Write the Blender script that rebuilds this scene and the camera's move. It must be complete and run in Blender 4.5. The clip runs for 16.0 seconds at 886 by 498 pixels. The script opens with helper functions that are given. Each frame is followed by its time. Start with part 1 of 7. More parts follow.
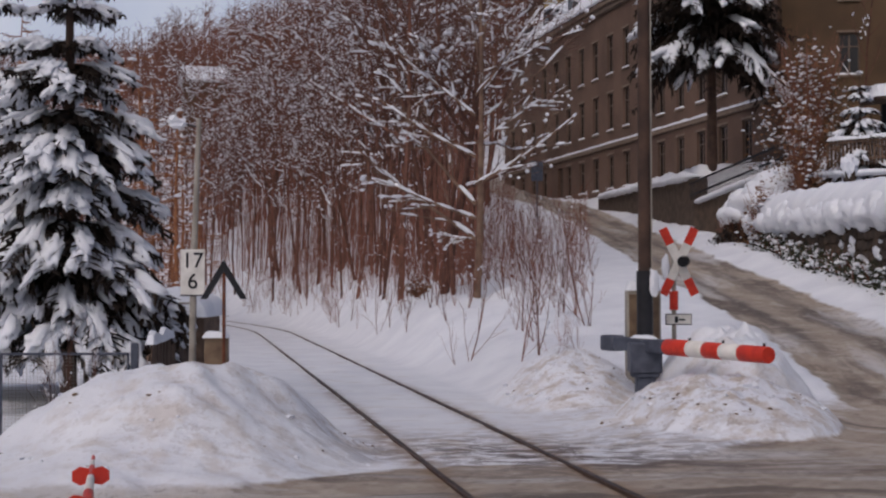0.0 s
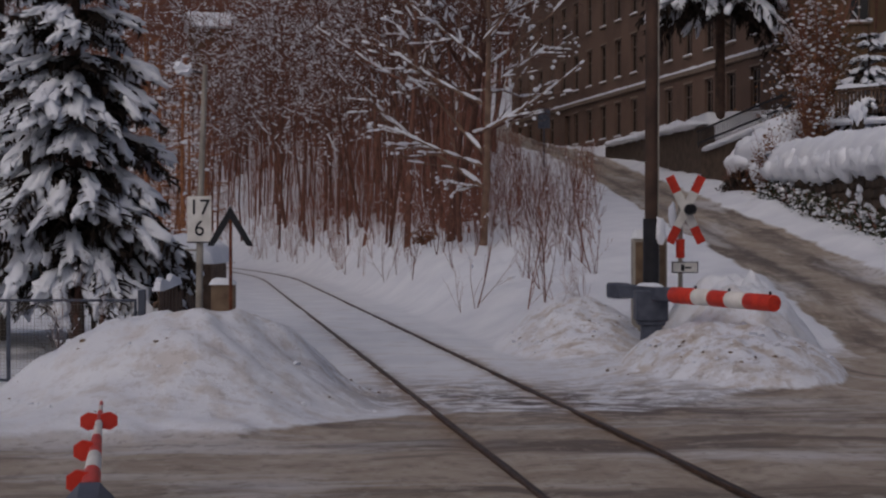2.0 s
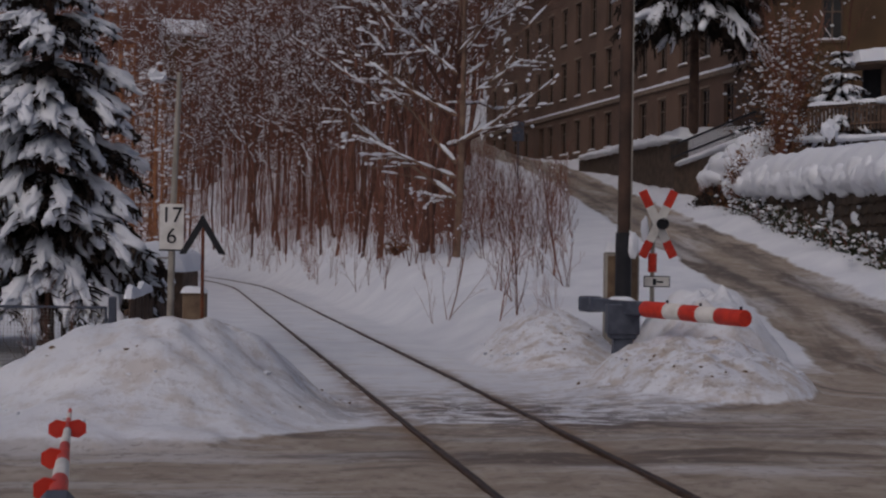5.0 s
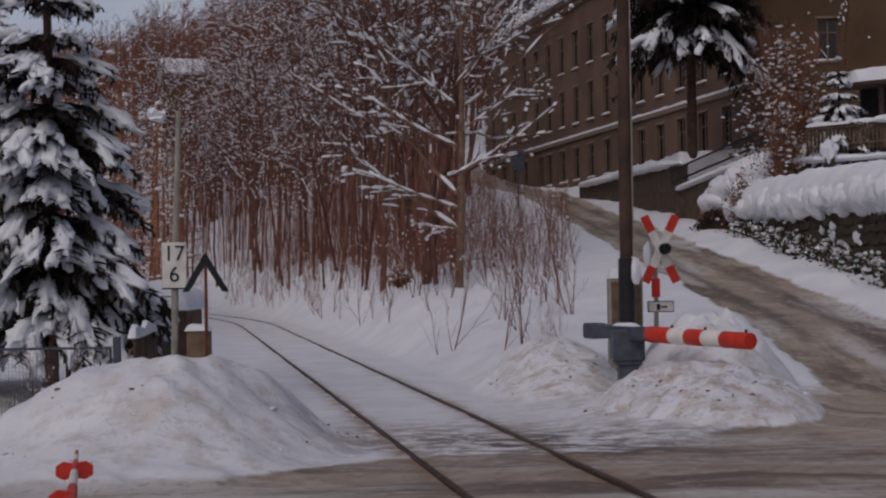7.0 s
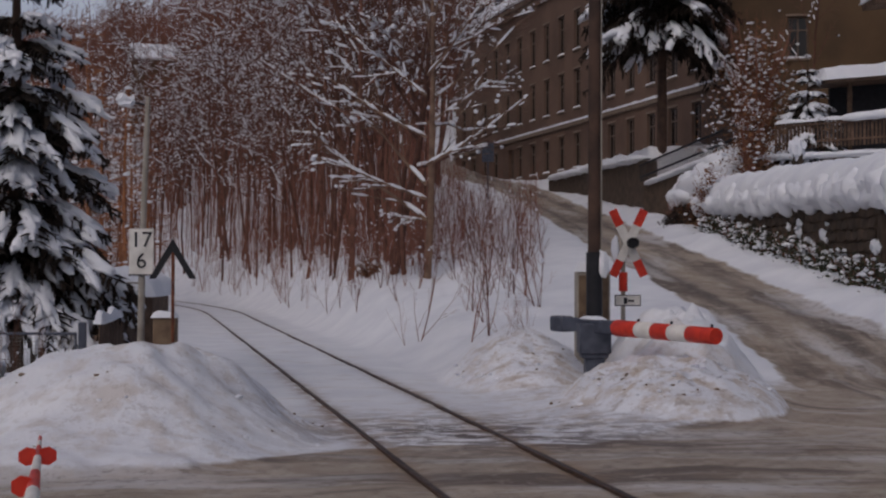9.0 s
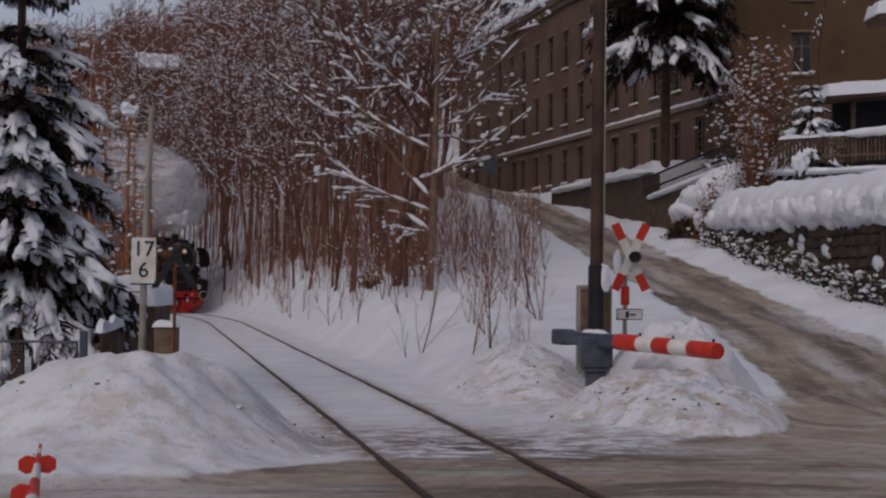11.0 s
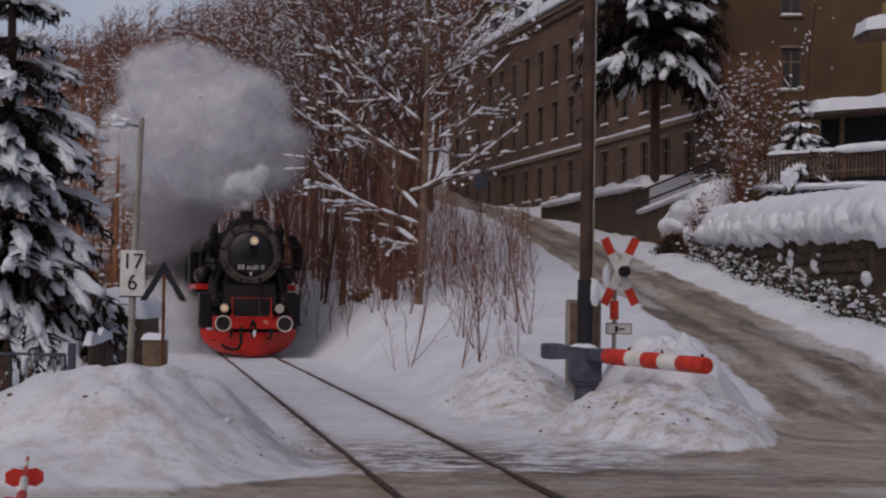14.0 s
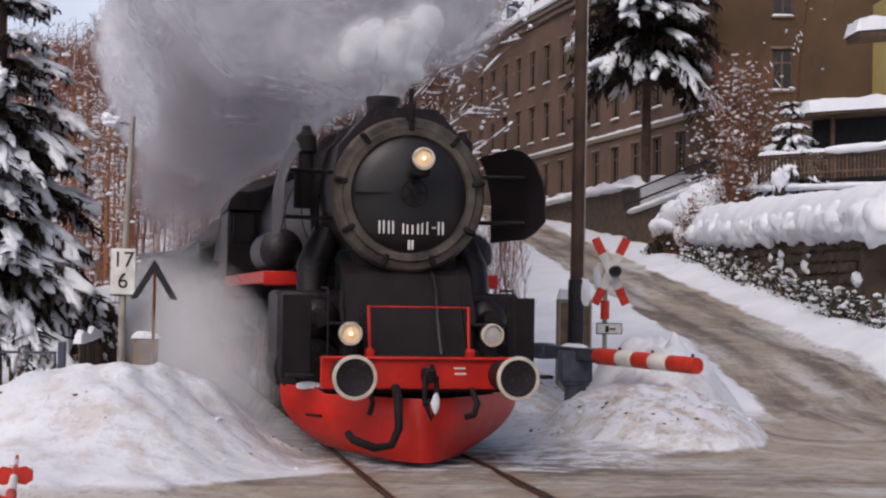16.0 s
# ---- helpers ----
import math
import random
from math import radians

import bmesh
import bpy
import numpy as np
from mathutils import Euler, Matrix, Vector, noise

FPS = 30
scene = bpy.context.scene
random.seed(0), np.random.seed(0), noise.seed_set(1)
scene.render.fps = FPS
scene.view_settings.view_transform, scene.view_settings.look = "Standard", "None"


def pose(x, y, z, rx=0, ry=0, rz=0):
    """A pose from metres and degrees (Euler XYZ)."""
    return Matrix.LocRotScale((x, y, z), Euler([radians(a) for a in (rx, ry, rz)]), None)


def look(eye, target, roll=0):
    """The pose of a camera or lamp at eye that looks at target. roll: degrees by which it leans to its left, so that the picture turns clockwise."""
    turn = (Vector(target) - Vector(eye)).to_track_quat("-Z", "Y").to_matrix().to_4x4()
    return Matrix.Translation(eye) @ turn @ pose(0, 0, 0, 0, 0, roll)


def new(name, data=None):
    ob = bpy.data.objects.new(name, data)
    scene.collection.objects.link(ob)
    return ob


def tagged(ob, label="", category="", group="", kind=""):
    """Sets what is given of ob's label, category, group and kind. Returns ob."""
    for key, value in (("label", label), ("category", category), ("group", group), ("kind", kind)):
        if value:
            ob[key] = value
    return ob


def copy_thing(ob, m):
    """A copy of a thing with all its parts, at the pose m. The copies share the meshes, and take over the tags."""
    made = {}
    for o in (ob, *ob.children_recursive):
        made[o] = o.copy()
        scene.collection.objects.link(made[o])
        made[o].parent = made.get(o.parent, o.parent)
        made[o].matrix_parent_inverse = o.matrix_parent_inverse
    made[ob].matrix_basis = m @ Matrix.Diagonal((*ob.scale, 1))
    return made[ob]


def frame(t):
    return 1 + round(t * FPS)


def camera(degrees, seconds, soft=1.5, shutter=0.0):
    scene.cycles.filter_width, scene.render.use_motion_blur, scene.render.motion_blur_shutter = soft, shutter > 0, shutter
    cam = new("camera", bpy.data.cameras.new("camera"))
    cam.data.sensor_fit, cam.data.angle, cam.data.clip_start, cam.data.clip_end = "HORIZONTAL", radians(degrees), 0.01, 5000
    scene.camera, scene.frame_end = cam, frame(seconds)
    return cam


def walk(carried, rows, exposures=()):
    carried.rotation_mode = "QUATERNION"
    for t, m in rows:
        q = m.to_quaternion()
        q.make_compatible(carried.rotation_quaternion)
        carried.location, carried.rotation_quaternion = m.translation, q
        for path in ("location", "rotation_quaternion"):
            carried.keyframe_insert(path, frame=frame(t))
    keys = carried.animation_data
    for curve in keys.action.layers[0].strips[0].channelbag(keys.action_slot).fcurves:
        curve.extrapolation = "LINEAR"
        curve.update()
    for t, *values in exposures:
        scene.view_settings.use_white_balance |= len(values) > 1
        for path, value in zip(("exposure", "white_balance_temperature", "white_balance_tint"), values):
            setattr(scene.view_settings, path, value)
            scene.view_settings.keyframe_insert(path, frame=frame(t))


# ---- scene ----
import functools

EYE = (0.0, 0.0, 1.91)
cam = camera(34.82, 16.0, soft=2.2)
# seconds, yaw, pitch, roll of the camera in the hand
TURNS = [
    (0.0, -0.26, 1.49, 0.14),
    (0.5, -0.05, -0.33, 0.42),
    (1.0, 0.32, -0.85, 0.73),
    (1.5, 0.03, -0.88, 0.51),
    (2.0, -0.00, -0.64, 0.00),
    (2.5, -0.44, -0.81, -0.12),
    (3.0, -0.60, -0.96, 0.03),
    (3.5, -1.08, -0.66, -0.72),
    (3.7, -1.10, -0.44, -0.91),
    (5.8, -1.08, 0.08, -0.32),
    (6.0, -0.91, 0.93, 0.13),
    (6.5, -1.30, 1.43, 0.55),
    (7.0, -0.98, 1.08, 0.82),
    (7.5, -1.44, 1.19, 0.31),
    (8.0, -1.64, 1.34, 0.01),
    (8.5, -1.66, 1.27, 0.10),
    (9.0, -2.27, 0.70, -0.08),
    (9.2, -2.44, 0.87, -0.59),
    (11.5, -2.13, 1.19, -0.59),
    (12.0, -2.30, 1.09, -0.33),
    (12.5, -2.18, 1.29, -0.58),
    (13.0, -2.30, 1.72, -0.82),
    (13.5, -2.19, 1.80, -0.60),
    (14.0, -2.62, 1.75, -0.87),
    (14.5, -2.48, 1.92, -1.05),
    (15.0, -2.75, 1.96, -1.04),
    (15.5, -2.84, 1.82, -1.05),
    (16.0, -2.99, 1.73, -1.05),
]
EXPOSURES = [(0.0, -0.94, 6050, 15), (0.5, -1.38, 6050, 15), (1.2, -1.61, 6050, 15), (3.5, -1.68, 6050, 15), (6.0, -1.64, 6050, 15), (7.0, -1.48, 6050, 15), (8.0, -1.46, 6050, 15), (12.5, -1.46, 6050, 15), (14.0, -1.34, 6050, 15), (15.0, -1.06, 6050, 15), (16.0, -0.38, 6100, 13)]
walk(cam, [(t, pose(*EYE, 90 + p, r, w)) for t, w, p, r in TURNS], EXPOSURES)

# ---- daylight: overcast winter sky ----
world = bpy.data.worlds.new("winter_sky")
scene.world = world
world.use_nodes = True
wn, wl = world.node_tree.nodes, world.node_tree.links
sky = wn.new("ShaderNodeTexSky")
sky.sky_type, sky.sun_disc = "NISHITA", False
sky.sun_elevation, sky.sun_rotation = radians(50), radians(-148)
sky.air_density, sky.dust_density, sky.ozone_density = 1.0, 8.0, 1.5
wl.new(sky.outputs[0], wn["Background"].inputs[0])
wn["Background"].inputs[1].default_value = 0.15
sun_data = bpy.data.lights.new("sun", "SUN")
sun_data.energy, sun_data.angle, sun_data.color = 0.4, radians(85), (1.0, 0.95, 0.9)
sun = new("sun", sun_data)
sun.matrix_world = look((-42, -54, 84), (0, 14, 0))

# ---- materials ----
def node_mat(name, base, base2=None, scale=4.0, rough=0.8, metal=0.0, bump=0.2, bump_scale=30.0, spread=(0.35, 0.65),
             random_tint=0.0, fine=None, spec=0.3, island=False):
    """A surface with two colours in patches, fine grain and relief, in object space metres."""
    m = bpy.data.materials.new(name)
    m.use_nodes = True
    n, l = m.node_tree.nodes, m.node_tree.links
    b = n["Principled BSDF"]
    b.inputs["Roughness"].default_value, b.inputs["Metallic"].default_value = rough, metal
    b.inputs["Specular IOR Level"].default_value = spec
    geo = n.new("ShaderNodeNewGeometry")
    base2 = base2 or tuple(c * 0.7 for c in base)
    big = n.new("ShaderNodeTexNoise")
    big.inputs["Scale"].default_value, big.inputs["Detail"].default_value = scale, 5.0
    l.new(geo.outputs["Position"], big.inputs["Vector"])
    ramp = n.new("ShaderNodeValToRGB")
    ramp.color_ramp.elements[0].position, ramp.color_ramp.elements[1].position = spread
    ramp.color_ramp.elements[0].color, ramp.color_ramp.elements[1].color = (*base2, 1), (*base, 1)
    l.new(big.outputs["Fac"], ramp.inputs["Fac"])
    out = ramp.outputs["Color"]
    grain = n.new("ShaderNodeTexNoise")
    grain.inputs["Scale"].default_value, grain.inputs["Detail"].default_value = bump_scale, 6.0
    l.new(geo.outputs["Position"], grain.inputs["Vector"])
    if fine:
        mix = n.new("ShaderNodeMix")
        mix.data_type = "RGBA"
        mix.inputs[7].default_value = (*fine, 1)
        r2 = n.new("ShaderNodeValToRGB")
        r2.color_ramp.elements[0].position, r2.color_ramp.elements[1].position = 0.55, 0.7
        l.new(grain.outputs["Fac"], r2.inputs["Fac"])
        l.new(r2.outputs["Color"], mix.inputs[0])
        l.new(out, mix.inputs[6])
        out = mix.outputs[2]
    if random_tint:
        info = n.new("ShaderNodeObjectInfo")
        src = geo.outputs["Random Per Island"] if island else info.outputs["Random"]
        mul = n.new("ShaderNodeMapRange")
        mul.inputs[3].default_value, mul.inputs[4].default_value = 1 - random_tint, 1 + random_tint
        l.new(src, mul.inputs[0])
        hsv = n.new("ShaderNodeHueSaturation")
        l.new(mul.outputs[0], hsv.inputs["Value"])
        l.new(out, hsv.inputs["Color"])
        out = hsv.outputs[0]
    l.new(out, b.inputs["Base Color"])
    if bump:
        bn = n.new("ShaderNodeBump")
        bn.inputs["Strength"].default_value, bn.inputs["Distance"].default_value = bump, 0.02
        l.new(grain.outputs["Fac"], bn.inputs["Height"])
        l.new(bn.outputs["Normal"], b.inputs["Normal"])
    return m


def glow_mat(name, color, power):
    m = bpy.data.materials.new(name)
    m.use_nodes = True
    b = m.node_tree.nodes["Principled BSDF"]
    b.inputs["Base Color"].default_value = (*color, 1)
    b.inputs["Emission Color"].default_value = (*color, 1)
    b.inputs["Emission Strength"].default_value = power
    return m


def glass_mat(name, color, rough=0.08):
    m = bpy.data.materials.new(name)
    m.use_nodes = True
    b = m.node_tree.nodes["Principled BSDF"]
    b.inputs["Base Color"].default_value = (*color, 1)
    b.inputs["Roughness"].default_value = rough
    b.inputs["Specular IOR Level"].default_value = 0.6
    return m


M_SNOW = node_mat("snow", (0.76, 0.78, 0.82), (0.69, 0.71, 0.77), 1.5, 0.7, bump=0.35, bump_scale=14, spec=0.2)
M_BARK = node_mat("bark", (0.17, 0.080, 0.056), (0.08, 0.038, 0.028), 3, 0.9, bump=0.6, bump_scale=40, random_tint=0.3)
M_TWIG = node_mat("twig_bark", (0.235, 0.105, 0.070), (0.13, 0.058, 0.042), 3, 0.9, bump=0.0, random_tint=0.3)
M_GREYBARK = node_mat("pale_bark", (0.23, 0.15, 0.105), (0.12, 0.075, 0.055), 3, 0.9, bump=0.5, bump_scale=40)
M_LARCH = node_mat("larch_bark", (0.34, 0.15, 0.072), (0.20, 0.086, 0.046), 3, 0.9, bump=0.0)
M_NEEDLE = node_mat("spruce_needles", (0.034, 0.022, 0.0145), (0.018, 0.012, 0.009), 6, 0.8, bump=0.0, random_tint=0.3, island=True)
M_LEAF = node_mat("dry_leaves", (0.22, 0.10, 0.04), (0.10, 0.05, 0.025), 6, 0.85, bump=0.0, random_tint=0.4, island=True)
M_STEEL = node_mat("rail_steel", (0.12, 0.07, 0.048), (0.055, 0.034, 0.025), 8, 0.6, 0.3, 0.3, 60)
M_RAILTOP = node_mat("rail_head", (0.13, 0.085, 0.062), (0.06, 0.038, 0.03), 5, 0.4, 0.8, 0.2, 60)
M_RUST = node_mat("rust", (0.20, 0.07, 0.035), (0.11, 0.04, 0.025), 12, 0.85, 0.2, 0.5, 60)
M_BLACK = node_mat("loco_black", (0.020, 0.0145, 0.0175), (0.011, 0.008, 0.010), 3, 0.42, 0.1, 0.15, 25, fine=(0.035, 0.03, 0.03))
M_SOOT = node_mat("sooty_frame", (0.012, 0.0085, 0.010), (0.007, 0.005, 0.006), 4, 0.75, 0.1, 0.3, 30)
M_DOOR = node_mat("smokebox_black", (0.030, 0.028, 0.030), (0.020, 0.018, 0.020), 2, 0.33, 0.25, 0.08, 40)
M_RING = node_mat("worn_smokebox_ring", (0.12, 0.10, 0.082), (0.035, 0.029, 0.027), 3.5, 0.5, 0.3, 0.2, 40)
# coach roof grey; also the left deflector's tone, with skylight put in
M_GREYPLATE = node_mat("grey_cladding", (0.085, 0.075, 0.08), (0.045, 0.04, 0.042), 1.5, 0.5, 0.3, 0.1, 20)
M_RED = node_mat("loco_red", (0.58, 0.020, 0.011), (0.40, 0.015, 0.009), 2.5, 0.36, 0.0, 0.12, 9, fine=(0.40, 0.02, 0.014))
M_WHITE = node_mat("white_paint", (0.74, 0.72, 0.68), (0.60, 0.58, 0.54), 6, 0.55, bump=0.1, bump_scale=30)
M_CREAM = node_mat("cream_rim", (0.62, 0.56, 0.47), (0.45, 0.40, 0.33), 8, 0.55, bump=0.1)
M_SIGNRED = node_mat("signal_red", (0.60, 0.045, 0.02), (0.45, 0.03, 0.018), 8, 0.45, bump=0.1)
M_BLUEGREY = node_mat("blue_grey_paint", (0.085, 0.095, 0.125), (0.055, 0.062, 0.085), 6, 0.55, 0.1, 0.2, 30)
M_DARK = node_mat("dark_paint", (0.02, 0.02, 0.025), (0.012, 0.012, 0.015), 6, 0.6, bump=0.1)
M_WOOD = node_mat("weathered_wood", (0.13, 0.085, 0.06), (0.07, 0.045, 0.032), 5, 0.85, bump=0.5, bump_scale=40, random_tint=0.25)
M_POLE = node_mat("brown_mast", (0.085, 0.05, 0.036), (0.045, 0.028, 0.022), 3, 0.8, bump=0.4, bump_scale=30)
M_CONC = node_mat("concrete", (0.36, 0.33, 0.29), (0.26, 0.235, 0.205), 5, 0.9, bump=0.4, bump_scale=50)
M_BOXWOOD = node_mat("brown_box", (0.20, 0.14, 0.09), (0.12, 0.08, 0.055), 5, 0.85, bump=0.4, bump_scale=40)
M_PLASTER = node_mat("brown_render", (0.165, 0.106, 0.078), (0.108, 0.070, 0.053), 0.35, 0.92, bump=0.3, bump_scale=18, fine=(0.165, 0.112, 0.084))
M_OCHRE = node_mat("ochre_render", (0.130, 0.083, 0.047), (0.090, 0.058, 0.035), 0.5, 0.92, bump=0.3, bump_scale=18)
M_YELLOW = node_mat("yellow_render", (0.42, 0.32, 0.13), (0.35, 0.26, 0.10), 0.6, 0.9, bump=0.2, bump_scale=18)
M_TRIM = node_mat("stone_trim", (0.23, 0.175, 0.135), (0.17, 0.128, 0.098), 3, 0.9, bump=0.3)
M_FRAME = node_mat("window_frame_paint", (0.15, 0.11, 0.085), (0.10, 0.074, 0.058), 6, 0.7, bump=0.1)
M_PANE = glass_mat("dark_window_glass", (0.018, 0.016, 0.018))
M_SLATE = node_mat("slate_roof", (0.07, 0.068, 0.075), (0.045, 0.043, 0.05), 2, 0.8, bump=0.4)
M_STONE = node_mat("wall_stone", (0.092, 0.064, 0.045), (0.042, 0.031, 0.024), 2.5, 0.92, bump=0.7, bump_scale=22, random_tint=0.3)
M_MORTAR = node_mat("wall_mortar", (0.105, 0.074, 0.052), (0.062, 0.044, 0.033), 3, 0.95, bump=0.5)
M_CLOD = node_mat("frozen_dirt", (0.22, 0.155, 0.10), (0.12, 0.085, 0.06), 5, 0.95, bump=0.6, bump_scale=30)
M_GREEN = node_mat("ivy_green", (0.05, 0.055, 0.028), (0.03, 0.032, 0.018), 6, 0.7, bump=0.0, random_tint=0.4, island=True)
M_BLUE = node_mat("blue_tarp", (0.03, 0.05, 0.22), (0.02, 0.03, 0.13), 3, 0.6, bump=0.2)
M_LAMP_WARM = glow_mat("lamp_lit", (0.85, 0.62, 0.36), 0.2)
M_LAMP_BULB = glow_mat("lamp_bulb", (1.0, 0.86, 0.6), 2.2)
M_LENS = glass_mat("lamp_glass", (0.42, 0.42, 0.40), 0.15)


# ---- mesh helpers ----
class Shape:
    """Collects vertices and faces of one mesh."""

    def __init__(self):
        self.v, self.f = [], []

    def add(self, verts, faces, m=None):
        k = len(self.v)
        self.v.extend(tuple(m @ Vector(p)) for p in verts) if m is not None else self.v.extend(tuple(p) for p in verts)
        self.f.extend(tuple(k + i for i in q) for q in faces)
        return self

    def box(self, lo, hi, b=0.01, m=None):
        c = [(a + d) / 2 for a, d in zip(lo, hi)]
        h = [abs(d - a) / 2 for a, d in zip(lo, hi)]
        b = min(b, min(h) * 0.49)
        pts, faces = [], chamfer_faces()
        for p in chamfer_points():
            pts.append([c[i] + (1 if p[i] > 0 else -1) * (h[i] - (b if abs(p[i]) < 1.5 else 0)) for i in range(3)])
        return self.add(pts, faces, m)

    def tube(self, path, radii, n=6, caps=True, m=None):
        path = [Vector(p) for p in path]
        pts, faces, side = [], [], None
        for i, p in enumerate(path):
            d = (path[min(i + 1, len(path) - 1)] - path[max(i - 1, 0)]).normalized()
            if side is None or abs(side.dot(d)) > 0.95:
                side = d.orthogonal().normalized()
            side = (side - d * side.dot(d)).normalized()
            up = d.cross(side)
            r = radii[i] if hasattr(radii, "__len__") else radii
            for k in range(n):
                a = 2 * math.pi * k / n
                pts.append(p + (side * math.cos(a) + up * math.sin(a)) * r)
        for i in range(len(path) - 1):
            for k in range(n):
                a, b2 = i * n + k, i * n + (k + 1) % n
                faces.append((a, b2, b2 + n, a + n))
        if caps:
            faces.append(tuple(range(n - 1, -1, -1)))
            faces.append(tuple(range(len(pts) - n, len(pts))))
        return self.add(pts, faces, m)

    def cyl(self, p0, p1, r0, r1=None, n=16, m=None):
        return self.tube([p0, p1], [r0, r0 if r1 is None else r1], n, True, m)

    def lathe(self, profile, n=32, m=None):
        """Profile of (radius, height) turned about z; radius 0 closes it."""
        pts, faces = [], []
        for r, z in profile:
            for k in range(n):
                a = 2 * math.pi * k / n
                pts.append((r * math.cos(a), r * math.sin(a), z))
        for i in range(len(profile) - 1):
            for k in range(n):
                a, b2 = i * n + k, i * n + (k + 1) % n
                faces.append((a, b2, b2 + n, a + n))
        return self.add(pts, faces, m)

    def prism(self, outline, depth, m=None):
        """Outline in x, z, thickened along y from 0 to depth."""
        n = len(outline)
        pts = [(x, 0, z) for x, z in outline] + [(x, depth, z) for x, z in outline]
        faces = [tuple(range(n)), tuple(range(2 * n - 1, n - 1, -1))]
        faces += [(i, i + n, (i + 1) % n + n, (i + 1) % n) for i in range(n)]
        return self.add(pts, faces, m)

    def blob(self, c, r, seed=0, rough=0.25, level=2, m=None):
        vs, fs = ico(level)
        off = Vector((seed * 3.1, seed * 1.7, seed * 0.9))
        pts = []
        for p in vs:
            k = 1 + rough * noise.noise(p * 1.6 + off) + rough * 0.5 * noise.noise(p * 3.7 + off)
            pts.append((c[0] + p[0] * r[0] * k, c[1] + p[1] * r[1] * k, c[2] + p[2] * r[2] * k))
        return self.add(pts, fs, m)

    def pillow(self, x0, y0, x1, y1, z, h, step=0.1, seed=0, uneven=0.35, edge=0.12, m=None):
        """A layer of lying snow with a rounded, uneven edge."""
        nx, ny = max(4, int((x1 - x0) / step)), max(4, int((y1 - y0) / step))
        pts, faces = [], []
        for j in range(ny + 1):
            for i in range(nx + 1):
                x, y = x0 + (x1 - x0) * i / nx, y0 + (y1 - y0) * j / ny
                e = min(x - x0, x1 - x, y - y0, y1 - y) / edge
                k = math.sqrt(max(0.0, 1 - (1 - min(1, e)) ** 2))
                q = noise.noise(Vector((x * 1.3 + seed, y * 1.3, seed))) + 0.5 * noise.noise(Vector((x * 4 + seed, y * 4, 0)))
                pts.append((x + 0.02 * q, y + 0.02 * q, z + h * k * (1 + uneven * q)))
        base = len(pts)
        for j in range(ny):
            for i in range(nx):
                a = j * (nx + 1) + i
                faces.append((a, a + 1, a + nx + 2, a + nx + 1))
        rim = [i for i in range(nx + 1)] + [j * (nx + 1) + nx for j in range(1, ny + 1)]
        rim += [ny * (nx + 1) + i for i in range(nx - 1, -1, -1)] + [j * (nx + 1) for j in range(ny - 1, 0, -1)]
        faces.append(tuple(reversed(rim)))
        return self.add(pts, faces, m)


@functools.lru_cache(None)
def chamfer_points():
    out = []
    for sx in (-1, 1):
        for sy in (-1, 1):
            for sz in (-1, 1):
                for k in range(3):
                    p = [sx, sy, sz]
                    p[k] *= 2
                    out.append(tuple(p))
    return out


@functools.lru_cache(None)
def chamfer_faces():
    bm = bmesh.new()
    vs = [bm.verts.new(p) for p in chamfer_points()]
    bm.verts.index_update()
    bmesh.ops.convex_hull(bm, input=vs)
    bmesh.ops.dissolve_limit(bm, angle_limit=0.01, verts=bm.verts, edges=bm.edges)
    bm.verts.index_update()
    lookup = {tuple(round(c) for c in v.co): i for i, v in enumerate(vs) if v.is_valid}
    names = {p: i for i, p in enumerate(chamfer_points())}
    faces = [tuple(names[tuple(round(c) for c in v.co)] for v in f.verts) for f in bm.faces]
    bm.free()
    return faces


@functools.lru_cache(None)
def ico(level):
    bm = bmesh.new()
    bmesh.ops.create_icosphere(bm, subdivisions=level, radius=1)
    bm.verts.index_update()
    vs, fs = [v.co.copy() for v in bm.verts], [tuple(v.index for v in f.verts) for f in bm.faces]
    bm.free()
    return vs, fs


def part(name, shape, material, parent=None, label="", sharp=40, flat=False):
    """Links a shape as one mesh object, under its thing if one is given."""
    me = bpy.data.meshes.new(name)
    me.from_pydata(shape.v, [], shape.f)
    me.materials.append(material)
    if not flat:
        me.polygons.foreach_set("use_smooth", [True] * len(me.polygons))
        me.update()
        me.set_sharp_from_angle(angle=radians(sharp))
    me.update()
    ob = new(name, me)
    ob.parent = parent
    if label:
        tagged(ob, label)
    return ob


def thing(name, m, label, category, group="", kind=""):
    ob = new(name)
    ob.matrix_basis = m
    return tagged(ob, label, category, group, kind)


def words(name, text, size, material, parent, m, thick=0.004):
    cu = bpy.data.curves.new(name, "FONT")
    cu.body, cu.size, cu.extrude = text, size, thick
    cu.align_x, cu.align_y = "CENTER", "CENTER"
    tmp = bpy.data.objects.new("tmp_" + name, cu)
    scene.collection.objects.link(tmp)
    bpy.context.view_layer.update()
    me = bpy.data.meshes.new_from_object(tmp.evaluated_get(bpy.context.evaluated_depsgraph_get()))
    bpy.data.objects.remove(tmp)
    me.materials.clear()
    me.materials.append(material)
    ob = new(name, me)
    ob.parent, ob.matrix_basis = parent, m
    return ob


